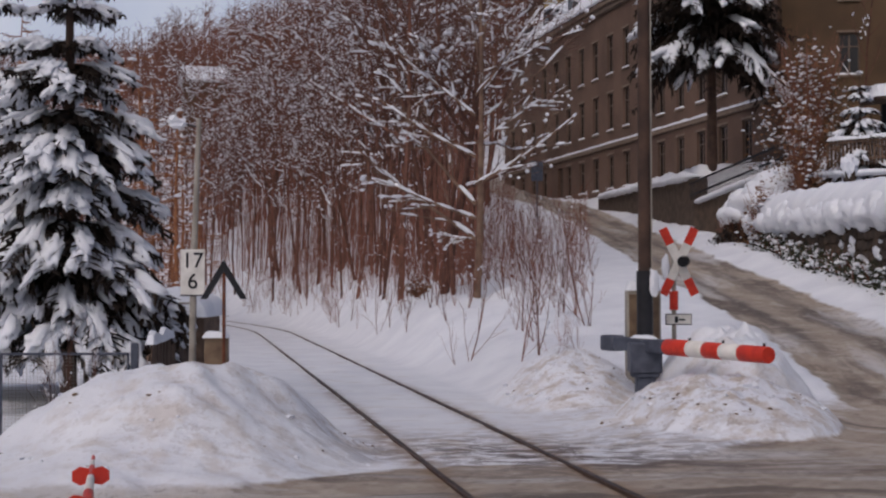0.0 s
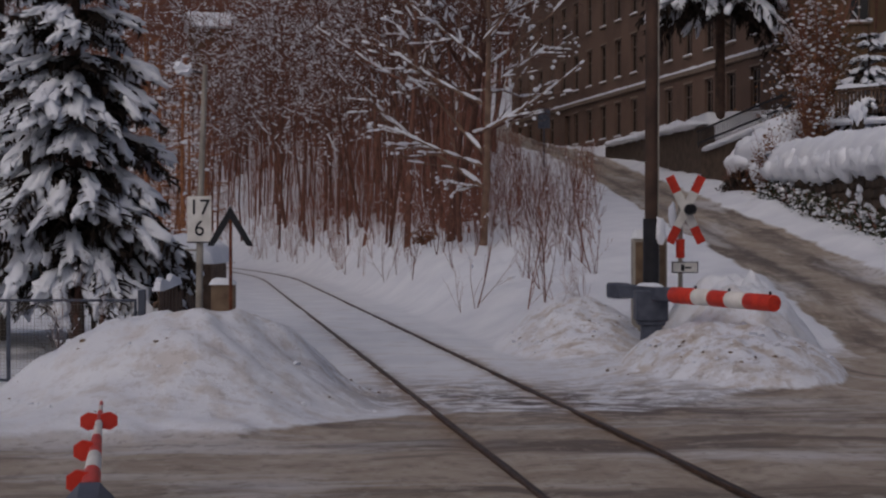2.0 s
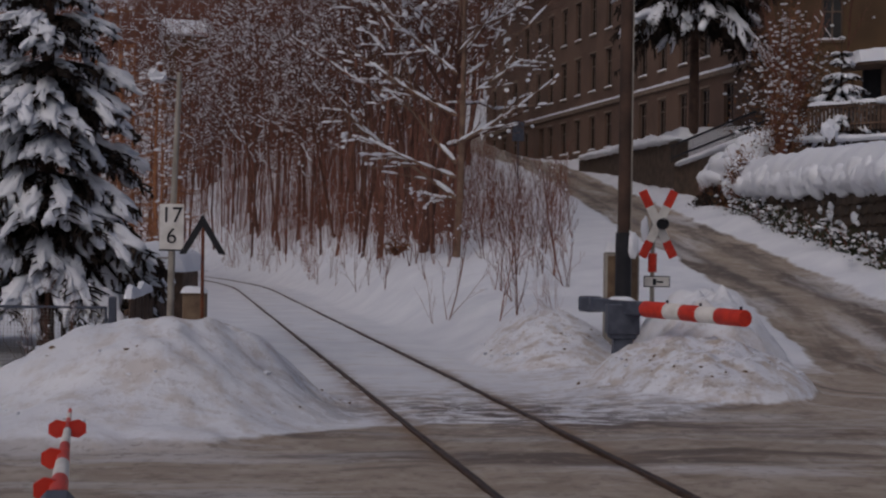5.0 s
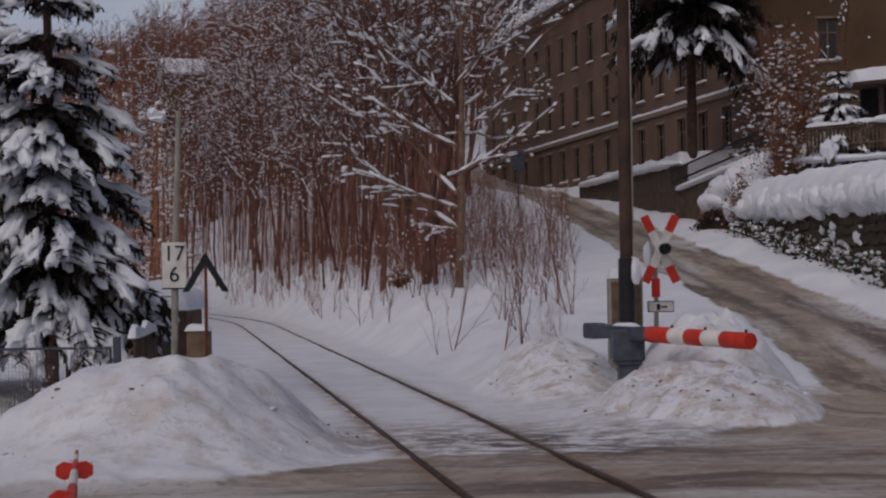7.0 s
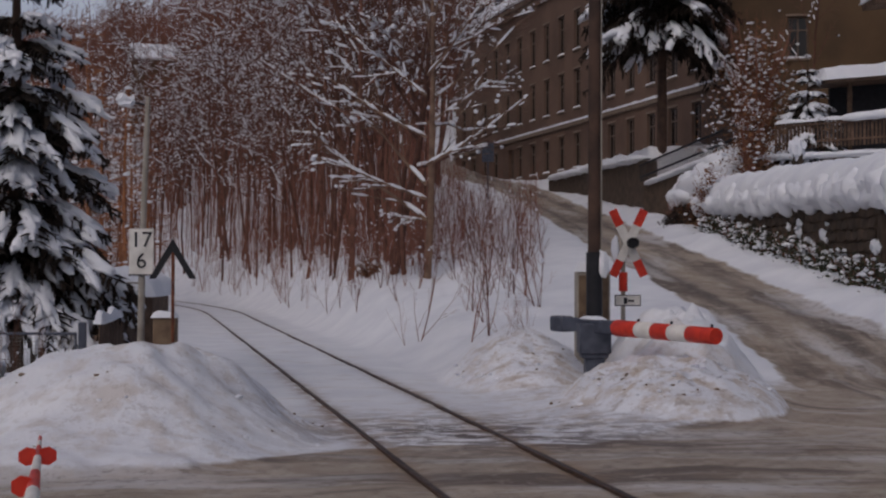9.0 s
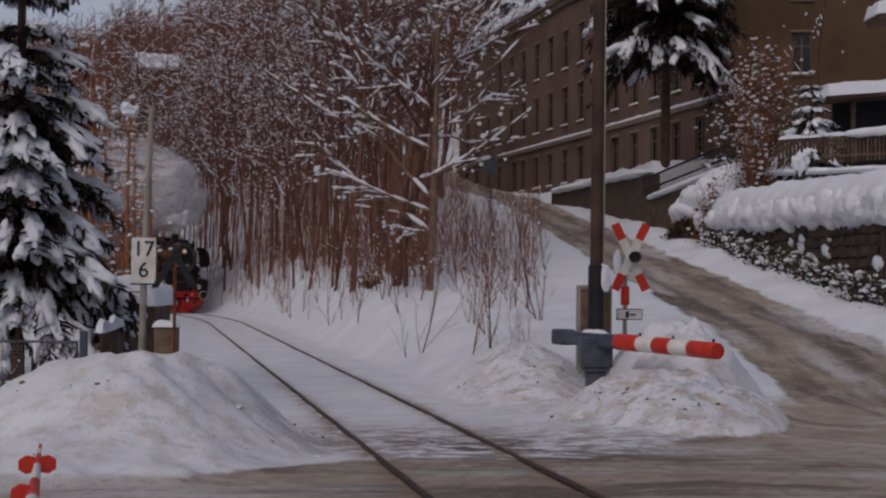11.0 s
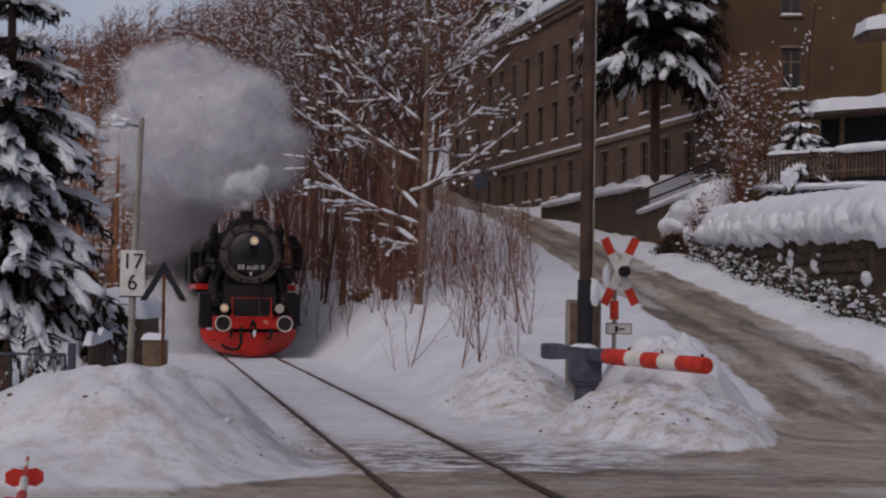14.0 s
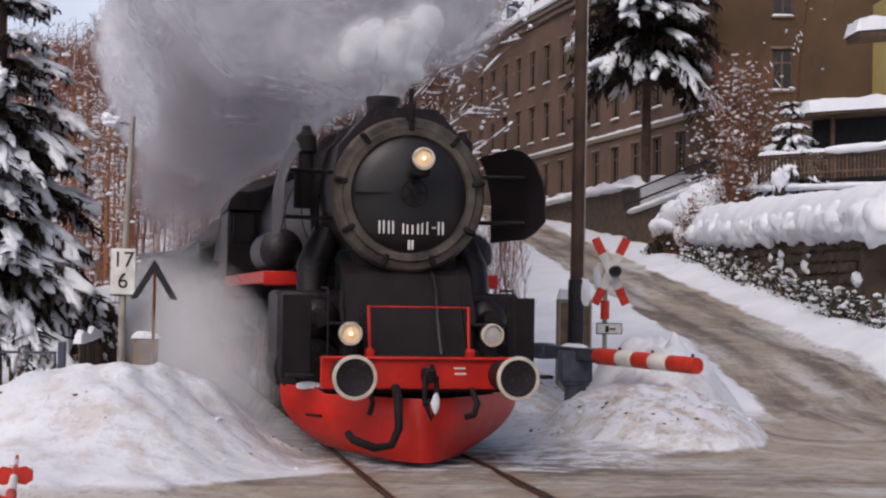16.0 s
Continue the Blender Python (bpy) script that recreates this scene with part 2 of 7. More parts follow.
# ---- the lie of the land ----
def fbm(x, y, scale, seed=0, octaves=4):
    """Smooth lattice noise, about -1 to 1, for arrays."""
    x, y = np.asarray(x, float) / scale + 13.7 * seed, np.asarray(y, float) / scale - 7.3 * seed
    total, amp = np.zeros(np.broadcast(x, y).shape), 1.0
    for _ in range(octaves):
        xi, yi = np.floor(x), np.floor(y)
        fx, fy = x - xi, y - yi
        fx, fy = fx * fx * (3 - 2 * fx), fy * fy * (3 - 2 * fy)

        def h(a, b):
            s = np.sin(a * 127.1 + b * 311.7 + seed * 74.7) * 43758.5453
            return (s - np.floor(s)) * 2 - 1
        top = h(xi, yi) * (1 - fx) + h(xi + 1, yi) * fx
        low = h(xi, yi + 1) * (1 - fx) + h(xi + 1, yi + 1) * fx
        total, amp = total + amp * (top * (1 - fy) + low * fy), amp * 0.5
        x, y = x * 2.03 + 5.1, y * 2.03 + 1.7
    return total


def sstep(a, b, v):
    k = np.clip((np.asarray(v, float) - a) / (b - a), 0, 1)
    return k * k * (3 - 2 * k)


def track_x(y):
    y = np.asarray(y, float)
    bend = np.where(y < 110, 0.0043 * np.clip(y - 60, 0, None) ** 2, 0.0043 * 2500 + 0.43 * (y - 110))
    return 0.70 - 0.165 * (y - 15) - bend


def track_z(y):
    return -0.003 * np.clip(np.asarray(y, float) - 11, 0, 62)


def road_z(y):
    return 0.0999 * np.clip(np.asarray(y, float) - 18.9, 0, 95)


def road_mid(y):
    return 7.8 - 0.15 * np.clip(np.asarray(y, float) - 88, 0, None)


def heap(x, y, cx, cy, rx, ry, h, power=1.0):
    q = 1 - ((x - cx) / rx) ** 2 - ((y - cy) / ry) ** 2
    return h * np.clip(q, 0, None) ** power


def road_mask(x, y):
    """1 on the trodden road, 0 on clean snow."""
    wob = 0.25 * fbm(x, y, 1.6, 3) + 0.1 * fbm(x, y, 0.4, 4)
    v = y - (12.2 + 0.10 * x) + wob
    low = sstep(-4.2, -3.6, v) * (1 - sstep(1.1, 1.7, v + np.clip(x - 2.2, 0, 3) * -0.9 - 1.6 * sstep(-2.4, 0.6, x)))
    hill = (1 - sstep(1.15, 1.6, np.abs(x - road_mid(y)) + 0.5 * wob)) * sstep(12, 16, y) * (1 - sstep(110, 116, y))
    fan = (1 - sstep(2.4, 3.0, np.abs(x - 8.2) - np.clip(20 - y, 0, 8) * 0.45 + wob)) * (1 - sstep(19, 24, y)) * sstep(7.5, 9, y)
    clean = heap(x, y, 4.0, 19.8, 1.6, 2.8, 1.0) + heap(x, y, 4.75, 22.8, 1.2, 2.3, 1.0)
    return np.clip(np.maximum(np.maximum(low, hill), fan), 0, 1) * (1 - sstep(0.02, 0.2, clean + 0.1 * wob))


def land(x, y):
    x, y = np.broadcast_arrays(np.asarray(x, float), np.asarray(y, float))
    tx, tz = track_x(y), track_z(y)
    dx = x - tx
    rz = road_z(y)
    z = tz - 0.010 + 0.0 * x
    # bank between the track and the road on the hill
    start = tx + 1.7
    foot = sstep(0, 1, np.clip((x - start) / (1.6 + 0.03 * np.clip(y - 20, 0, 90)), 0, 1))
    rise = sstep(0, 1, np.clip((x - start) / np.clip(6.2 - start, 0.5, None), 0, 1))
    uneven = 1 + (0.20 * fbm(x, y, 2.4, 41, 3) + 0.10 * fbm(x, y, 0.8, 43, 3) - 0.12 * np.abs(fbm(x, y, 1.4, 45, 2))) * (1 - rise)
    low = 2.0 * np.tanh(0.66 * rz / 2.0)
    z = z + (low * foot * uneven + (rz - z - low) * rise) * sstep(19, 27, y)
    # terraces behind the stone wall, the house terrace
    behind = sstep(11.3, 11.7, x) * sstep(29, 30, y) * (1 - sstep(55, 57, y))
    z = z + behind * (1.2 + 0.06 * np.clip(x - 11, 0, 8))
    terr = sstep(-0.2, 0.2, x - (11.35 - 0.066 * (y - 58))) * sstep(59.5, 61, y)
    z = np.where(y > 57, z + terr * (np.maximum(7.0, rz) - z), z)
    # far hills
    hill = sstep(95, 260, y) * (30 + 10 * sstep(-60, 20, x)) + sstep(260, 420, y) * 12
    hill = hill + 14 * sstep(12, 50, x) * sstep(30, 90, y)
    near_track = np.exp(-(dx / 9) ** 2)
    z = z + hill * (1 - near_track)
    z = z + sstep(-8, -26, dx) * sstep(55, 120, y) * 7
    # cleared heaps beside the crossing
    mask = road_mask(x, y)
    lump = 1 + 0.13 * fbm(x, y, 0.9, 5) + 0.08 * fbm(x, y, 0.30, 15, 2)
    lump = lump + 0.10 * fbm(x, y, 0.42, 25, 3) - 0.22 * np.abs(fbm(x, y, 0.55, 27, 3))
    far_off = np.hypot((x + 2.95) / np.where(x > -2.95, 2.35, 2.3), (y - 16.4) / np.where(y < 16.4, 3.2, 2.2)) + 0.06 * fbm(x, y, 0.9, 33, 3)
    soft = 1 + 0.07 * fbm(x, y, 1.3, 5, 2) + 0.08 * fbm(x, y, 0.45, 15, 3) - 0.13 * np.abs(fbm(x, y, 0.6, 27, 3))
    z = z + 0.92 * (1 - sstep(0.32, 1.02, far_off)) * soft
    lump = lump + 0.16 * np.abs(fbm(x, y, 0.28, 35, 3)) - 0.05
    z = z + heap(x, y, 4.0, 19.8, 1.5, 2.6, 0.60, 0.8) * lump + heap(x, y, 4.75, 22.8, 1.2, 2.3, 0.95, 0.8) * lump
    z = z + heap(x, y, 2.1, 24.0, 1.2, 2.6, 0.45, 0.9) * lump
    z = z + heap(x, y, -1.08, 8.5, 0.75, 0.9, 0.26, 0.8) * (1 + 0.3 * fbm(x, y, 0.5, 6, 2) + 0.25 * fbm(x, y, 0.16, 16, 3))
    side = np.abs(x - road_mid(y))
    z = z + 0.22 * sstep(1.5, 2.2, side) * (1 - sstep(2.6, 4.0, side)) * sstep(22, 27, y) * (1 + 0.5 * fbm(x, y, 1.2, 8)) * (x > road_mid(y))
    # snow left between the rails and worn hollows
    off = np.abs(dx)
    free = sstep(1.6, 3.0, off) * (1 - mask)
    z = z + free * (0.06 * fbm(x, y, 2.2, 9) + 0.10) + (1 - free) * 0.012 * fbm(x, y, 0.8, 10)
    z = z + free * 0.02 * fbm(x, y, 0.4, 11)
    z = z - 0.02 * mask * np.exp(-((off - 0.72) / 0.12) ** 2)
    return z


def ground_at(x, y):
    return float(land(np.array([x]), np.array([y]))[0])


def grid_lines():
    xs = np.concatenate([-np.geomspace(13, 300, 34)[::-1], np.arange(-12.85, -6, 0.2), np.arange(-6, 7, 0.08), np.arange(7, 14, 0.2), np.geomspace(14, 300, 34)])
    ys = np.concatenate([[-40, -15, -5, 0, 3], np.arange(6, 12, 0.1), np.arange(12, 24, 0.075), np.arange(24, 36, 0.18), np.arange(36, 70, 0.5), np.geomspace(70, 900, 70)])
    return xs, ys


def build_ground():
    xs, ys = grid_lines()
    gx, gy = np.meshgrid(xs, ys)
    gz = land(gx, gy)
    mask = road_mask(gx, gy)
    dist = np.abs(gx - track_x(gy))
    between = (1 - sstep(0.9, 1.9, dist)) * sstep(10, 13, gy)
    hill = sstep(15.5, 20, gy) * sstep(3.5, 6.5, gx)
    low_across = gy - (12.2 + 0.10 * gx) + 0.012 * (gx - 1) ** 2
    across = low_across * (1 - hill) + (gx - road_mid(gy)) * hill
    along = gx * (1 - hill) + gy * hill
    side = 0.8 * np.exp(-((gx - 3.9) / 1.9) ** 2 - ((gy - 19.0) / 2.6) ** 2) + 0.9 * np.exp(-((gx - 2.2) / 1.0) ** 2 - ((gy - 23.0) / 2.2) ** 2)
    side = side + 0.25 * np.exp(-((gx + 2.6) / 2.6) ** 2 - ((gy - 14.0) / 0.8) ** 2) + 0.7 * np.exp(-((gx - 0.3) / 3.0) ** 2 - ((gy - 17.2) / 1.6) ** 2)
    side = side + 0.3 * np.exp(-((gx + 2.6) / 2.0) ** 2 - ((gy - 15.2) / 1.8) ** 2)
    grime = np.clip(side, 0, 1) * (1 - 0.5 * mask)
    crossing = np.exp(-((gx - 1.2) / 2.4) ** 2 - ((gy - 16.6 + 0.25 * gx) / 1.9) ** 2)
    rut = hill * sstep(20, 28, gy) * (np.exp(-((across + 0.62) / 0.20) ** 2) + 0.8 * np.exp(-((across - 0.55) / 0.22) ** 2))
    railside = np.exp(-((dist - 0.80) / 0.16) ** 2) * sstep(11, 14, gy) * (1 - 0.75 * sstep(19, 34, gy))
    ny, nx = gx.shape
    idx = np.arange(nx * ny).reshape(ny, nx)
    quads = np.stack([idx[:-1, :-1], idx[:-1, 1:], idx[1:, 1:], idx[1:, :-1]], -1).reshape(-1, 4)
    on_road = mask.ravel()[quads].mean(1) > 0.5
    co = np.stack([gx.ravel(), gy.ravel(), gz.ravel()], 1)
    for name, sel, label in (("ground", ~on_road, "deep white snow over ground, heaps and hillside"),
                             ("road", on_road, "snow-covered road with brown slush and tyre marks")):
        q = quads[sel]
        used, inv = np.unique(q, return_inverse=True)
        me = bpy.data.meshes.new(name)
        me.from_pydata(co[used].tolist(), [], inv.reshape(-1, 4).tolist())
        me.polygons.foreach_set("use_smooth", [True] * len(me.polygons))
        for key, val in (("slush", mask), ("trackbed", between), ("across", across), ("along", along), ("grime", grime), ("crossing", crossing), ("railside", railside), ("rut", rut)):
            at = me.attributes.new(key, "FLOAT", "POINT")
            at.data.foreach_set("value", val.ravel()[used].astype(np.float32))
        me.materials.append(M_GROUND)
        me.update()
        tagged(new(name, me), label, name, kind="structure")


def ground_material():
    """White snow, brown slush where wheels go, dirt crumbs on heaps by the road."""
    m = bpy.data.materials.new("snow_ground")
    m.use_nodes = True
    n, l = m.node_tree.nodes, m.node_tree.links
    b = n["Principled BSDF"]
    b.inputs["Specular IOR Level"].default_value = 0.25
    geo = n.new("ShaderNodeNewGeometry")

    def tex(scale, detail=5.0, stretch=None, rough=0.55):
        t = n.new("ShaderNodeTexNoise")
        t.inputs["Scale"].default_value, t.inputs["Detail"].default_value = scale, detail
        t.inputs["Roughness"].default_value = rough
        if stretch:
            mp = n.new("ShaderNodeMapping")
            mp.inputs["Scale"].default_value, mp.inputs["Rotation"].default_value = stretch[0], stretch[1]
            l.new(geo.outputs["Position"], mp.inputs["Vector"])
            l.new(mp.outputs[0], t.inputs["Vector"])
        else:
            l.new(geo.outputs["Position"], t.inputs["Vector"])
        return t.outputs["Fac"]

    def ramp(src, a, b2, ca=(0, 0, 0), cb=(1, 1, 1)):
        r = n.new("ShaderNodeValToRGB")
        r.color_ramp.elements[0].position, r.color_ramp.elements[1].position = a, b2
        r.color_ramp.elements[0].color, r.color_ramp.elements[1].color = (*ca, 1), (*cb, 1)
        l.new(src, r.inputs["Fac"])
        return r.outputs["Color"]

    def mix(fac, a, c):
        x = n.new("ShaderNodeMix")
        x.data_type = "RGBA"
        for s, v in ((0, fac), (6, a), (7, c)):
            if isinstance(v, tuple):
                x.inputs[s].default_value = (*v, 1)
            else:
                l.new(v, x.inputs[s])
        return x.outputs[2]

    def times(a, c):
        x = n.new("ShaderNodeMath")
        x.operation = "MULTIPLY"
        for s, v in ((0, a), (1, c)):
            if isinstance(v, float):
                x.inputs[s].default_value = v
            else:
                l.new(v, x.inputs[s])
        return x.outputs[0]

    slush = n.new("ShaderNodeAttribute")
    slush.attribute_name = "slush"
    bed = n.new("ShaderNodeAttribute")
    bed.attribute_name = "trackbed"
    snow = ramp(tex(0.9), 0.3, 0.7, (0.68, 0.70, 0.755), (0.79, 0.81, 0.85))
    lane = n.new("ShaderNodeCombineXYZ")
    for slot, key, k in ((0, "across", 1.0), (1, "along", 1.0)):
        at = n.new("ShaderNodeAttribute")
        at.attribute_name = key
        l.new(at.outputs["Fac"], lane.inputs[slot])

    warp = n.new("ShaderNodeTexNoise")
    warp.inputs["Scale"].default_value, warp.inputs["Detail"].default_value = 0.55, 3.0
    l.new(geo.outputs["Position"], warp.inputs["Vector"])
    push = n.new("ShaderNodeVectorMath")
    push.operation = "MULTIPLY_ADD"
    push.inputs[1].default_value = (0.9, 0.9, 0.0)
    l.new(warp.outputs["Color"], push.inputs[0])
    l.new(lane.outputs[0], push.inputs[2])
    def streaks(across, along, detail, shift):
        mp = n.new("ShaderNodeMapping")
        mp.inputs["Scale"].default_value = (across, along, 1.0)
        mp.inputs["Location"].default_value = (shift, shift, 0)
        l.new(push.outputs[0], mp.inputs["Vector"])
        t = n.new("ShaderNodeTexNoise")
        t.inputs["Scale"].default_value, t.inputs["Detail"].default_value, t.inputs["Roughness"].default_value = 1.0, detail, 0.6
        l.new(mp.outputs[0], t.inputs["Vector"])
        return t.outputs["Fac"]

    brown = ramp(tex(1.1, 8, None, 0.65), 0.30, 0.70, (0.27, 0.212, 0.160), (0.45, 0.392, 0.330))
    brown = mix(times(ramp(streaks(0.85, 0.13, 7, 1.3), 0.50, 0.585), 0.88), brown, (0.12, 0.094, 0.08))
    brown = mix(times(ramp(streaks(0.7, 0.12, 7, 7.9), 0.52, 0.61), 0.85), brown, (0.56, 0.55, 0.555))
    worn_lane = n.new("ShaderNodeAttribute")
    worn_lane.attribute_name = "rut"
    brown = mix(times(times(ramp(streaks(2.2, 0.10, 4, 3.1), 0.34, 0.5), worn_lane.outputs["Fac"]), 0.9), brown, (0.105, 0.088, 0.08))
    brown = mix(times(ramp(tex(9.0, 6), 0.55, 0.75), 0.35), brown, (0.34, 0.29, 0.25))
    brown = mix(times(ramp(tex(4.5, 9, None, 0.78), 0.52, 0.59), 0.5), brown, (0.15, 0.118, 0.095))
    brown = mix(times(ramp(tex(2.3, 9, None, 0.75), 0.53, 0.60), 0.45), brown, (0.50, 0.45, 0.39))
    rag = n.new("ShaderNodeMath")
    rag.operation = "MULTIPLY_ADD"
    rag.inputs[1].default_value = 0.7
    l.new(tex(3.5, 6, None, 0.65), rag.inputs[0])
    l.new(slush.outputs["Fac"], rag.inputs[2])
    col = mix(ramp(rag.outputs[0], 0.66, 1.02), snow, brown)
    grime = n.new("ShaderNodeAttribute")
    grime.attribute_name = "grime"
    tint = ramp(tex(2.6, 7, None, 0.65), 0.47, 0.62)
    col = mix(times(times(tint, grime.outputs["Fac"]), 0.95), col, (0.43, 0.345, 0.26))
    crumbs = ramp(tex(7.0, 8, None, 0.75), 0.545, 0.59)
    col = mix(times(times(crumbs, grime.outputs["Fac"]), 0.55), col, (0.24, 0.18, 0.14))
    planks = n.new("ShaderNodeAttribute")
    planks.attribute_name = "crossing"
    worn = ramp(tex(2.4, 10, ((0.8, 1.5, 1.0), (0, 0, 0.12)), 0.78), 0.48, 0.52)
    col = mix(times(times(worn, planks.outputs["Fac"]), 1.0), col, (0.11, 0.085, 0.078))
    fringe = n.new("ShaderNodeAttribute")
    fringe.attribute_name = "railside"
    col = mix(times(times(ramp(tex(3.0, 7, None, 0.7), 0.38, 0.54), fringe.outputs["Fac"]), 0.9), col, (0.25, 0.17, 0.11))
    patch = ramp(tex(2.0, 7, ((0.8, 1.2, 1.0), (0, 0, 0.2)), 0.65), 0.56, 0.64)
    col = mix(times(times(patch, bed.outputs["Fac"]), 0.3), col, (0.40, 0.31, 0.23))
    l.new(col, b.inputs["Base Color"])
    b.inputs["Roughness"].default_value = 0.62
    bump = n.new("ShaderNodeBump")
    bump.inputs["Strength"].default_value, bump.inputs["Distance"].default_value = 0.6, 0.05
    l.new(tex(7.0, 9, None, 0.72), bump.inputs["Height"])
    l.new(bump.outputs["Normal"], b.inputs["Normal"])
    return m


def cloud_backdrop():
    """The overcast sky low over the hills, far behind everything."""
    m = bpy.data.materials.new("overcast_cloud")
    m.use_nodes = True
    n, l = m.node_tree.nodes, m.node_tree.links
    b = n["Principled BSDF"]
    geo, tx, rp = n.new("ShaderNodeNewGeometry"), n.new("ShaderNodeTexNoise"), n.new("ShaderNodeValToRGB")
    tx.inputs["Scale"].default_value, tx.inputs["Detail"].default_value = 0.0022, 5.0
    l.new(geo.outputs["Position"], tx.inputs["Vector"])
    rp.color_ramp.elements[0].position, rp.color_ramp.elements[1].position = 0.35, 0.7
    rp.color_ramp.elements[0].color, rp.color_ramp.elements[1].color = (0.62, 0.68, 0.80, 1), (0.88, 0.90, 0.96, 1)
    l.new(tx.outputs["Fac"], rp.inputs["Fac"])
    l.new(rp.outputs[0], b.inputs["Emission Color"])
    b.inputs["Emission Strength"].default_value = 1.25
    b.inputs["Base Color"].default_value = (0, 0, 0, 1)
    b.inputs["Specular IOR Level"].default_value = 0
    pts, faces, k = [], [], 25
    for i in range(k):
        a = radians(-60 + 120 * i / (k - 1))
        for z in (-50, 250, 900):
            pts.append((math.sin(a) * 2400, math.cos(a) * 2400, z))
    for i in range(k - 1):
        for j in range(2):
            q = i * 3 + j
            faces.append((q, q + 1, q + 4, q + 3))
    tagged(part("backdrop", Shape().add(pts, faces), m), "pale grey overcast sky over the hills", "sky", kind="structure")


cloud_backdrop()
M_GROUND = ground_material()
build_ground()


# ---- railway track ----
def track_frame(y):
    """Middle of the track at depth y, and its heading (unit vector towards the camera)."""
    a, c = float(track_x(y - 0.5)), float(track_x(y + 0.5))
    d = Vector((a - c, -1.0, 0)).normalized()
    return Vector((float(track_x(y)), y, float(track_z(y)))), d


def build_track():
    track = thing("railway_track", pose(0, 0, 0), "single railway track with brown rails half buried in snow", "track", kind="structure")
    ys = [4 + 0.8 * i for i in range(70)] + [60 + 2 * i for i in range(60)]
    for side in (-1, 1):
        rail = Shape()
        head = Shape()
        for sh, prof in ((rail, [(-0.06, -0.13), (0.06, -0.13), (0.012, -0.1), (0.012, -0.04), (0.034, -0.03), (0.034, -0.006), (-0.034, -0.006), (-0.034, -0.03), (-0.012, -0.04), (-0.012, -0.1)]),
                         (head, [(-0.029, -0.02), (0.029, -0.02), (0.029, -0.004), (0.022, 0.004), (-0.022, 0.004), (-0.029, -0.004)])):
            pts, faces, k = [], [], len(prof)
            for y in ys:
                p, d = track_frame(y)
                right = Vector((-d.y, d.x, 0))
                q = p + right * (side * 0.75)
                pts += [q + right * a + Vector((0, 0, 0.012 + b)) for a, b in prof]
            for i in range(len(ys) - 1):
                for j in range(k):
                    a, b = i * k + j, i * k + (j + 1) % k
                    faces.append((a, b, b + k, a + k))
            sh.add(pts, faces)
        r = part("rail", rail, M_STEEL, track, "brown rusty steel rail")
        part("rail_head", head, M_RAILTOP, r, "worn running surface of the rail")


build_track()


# ---- houses on the hill ----
def wall_sheet(shape, length, z0, z1, holes, thick):
    """A wall in the x-z plane facing -y, with openings through it and their reveals."""
    xs = sorted({0.0, length, *[h[0] for h in holes], *[h[1] for h in holes]})
    zs = sorted({z0, z1, *[h[2] for h in holes], *[h[3] for h in holes]})
    for i in range(len(xs) - 1):
        for j in range(len(zs) - 1):
            cx, cz = (xs[i] + xs[i + 1]) / 2, (zs[j] + zs[j + 1]) / 2
            if any(h[0] < cx < h[1] and h[2] < cz < h[3] for h in holes):
                continue
            for y, turn in ((0, 1), (thick, -1)):
                q = [(xs[i], y, zs[j]), (xs[i + 1], y, zs[j]), (xs[i + 1], y, zs[j + 1]), (xs[i], y, zs[j + 1])]
                shape.add(q, [(0, 1, 2, 3)[::turn]])
    for a, b, c, d in holes:
        ring = [(a, c), (b, c), (b, d), (a, d)]
        for k in range(4):
            (xa, za), (xb, zb) = ring[k], ring[(k + 1) % 4]
            shape.add([(xa, 0, za), (xb, 0, zb), (xb, thick, zb), (xa, thick, za)], [(0, 1, 2, 3)])
    for x in (0, length):
        shape.add([(x, 0, z0), (x, thick, z0), (x, thick, z1), (x, 0, z1)], [(0, 1, 2, 3)])
    shape.add([(0, 0, z1), (length, 0, z1), (length, thick, z1), (0, thick, z1)], [(0, 1, 2, 3)])
    return shape


@functools.lru_cache(None)
def window_meshes(w, h):
    frame_s, pane_s, sill_s, snow_s, lintel_s = Shape(), Shape(), Shape(), Shape(), Shape()
    t = 0.07
    for lo, hi in (((0, 0.12, 0), (t, 0.18, h)), ((w - t, 0.12, 0), (w, 0.18, h)), ((t, 0.12, 0), (w - t, 0.18, t)),
                   ((t, 0.12, h - t), (w - t, 0.18, h)), ((w / 2 - 0.04, 0.115, t), (w / 2 + 0.04, 0.175, h - t)),
                   ((t, 0.11, h * 0.66), (w - t, 0.17, h * 0.66 + 0.07))):
        frame_s.box(lo, hi, 0.008)
    pane_s.box((t, 0.145, t), (w - t, 0.155, h - t), 0.001)
    sill_s.box((-0.08, -0.10, -0.10), (w + 0.08, 0.12, 0.0), 0.015)
    lintel_s.box((-0.10, -0.04, h), (w + 0.10, 0.02, h + 0.12), 0.015)
    snow_s.pillow(-0.07, -0.10, w + 0.07, 0.10, 0.0, 0.09, 0.09, w * 7, 0.4, 0.06)
    out = []
    for name, s, m in (("window_frame", frame_s, M_FRAME), ("pane", pane_s, M_PANE), ("sill", sill_s, M_TRIM), ("lintel", lintel_s, M_TRIM), ("snow_on_sill", snow_s, M_SNOW)):
        ob = part(name, s, m)
        out.append((name, ob.data))
        bpy.data.objects.remove(ob)
    return out


def window(parent, x, z, w, h, y=0.0, snowy=True):
    win = new("window")
    win.parent, win.matrix_basis = parent, pose(x, y, z)
    for name, me in window_meshes(w, h)[:5 if snowy else 4]:
        new(name, me).parent = win
    return win


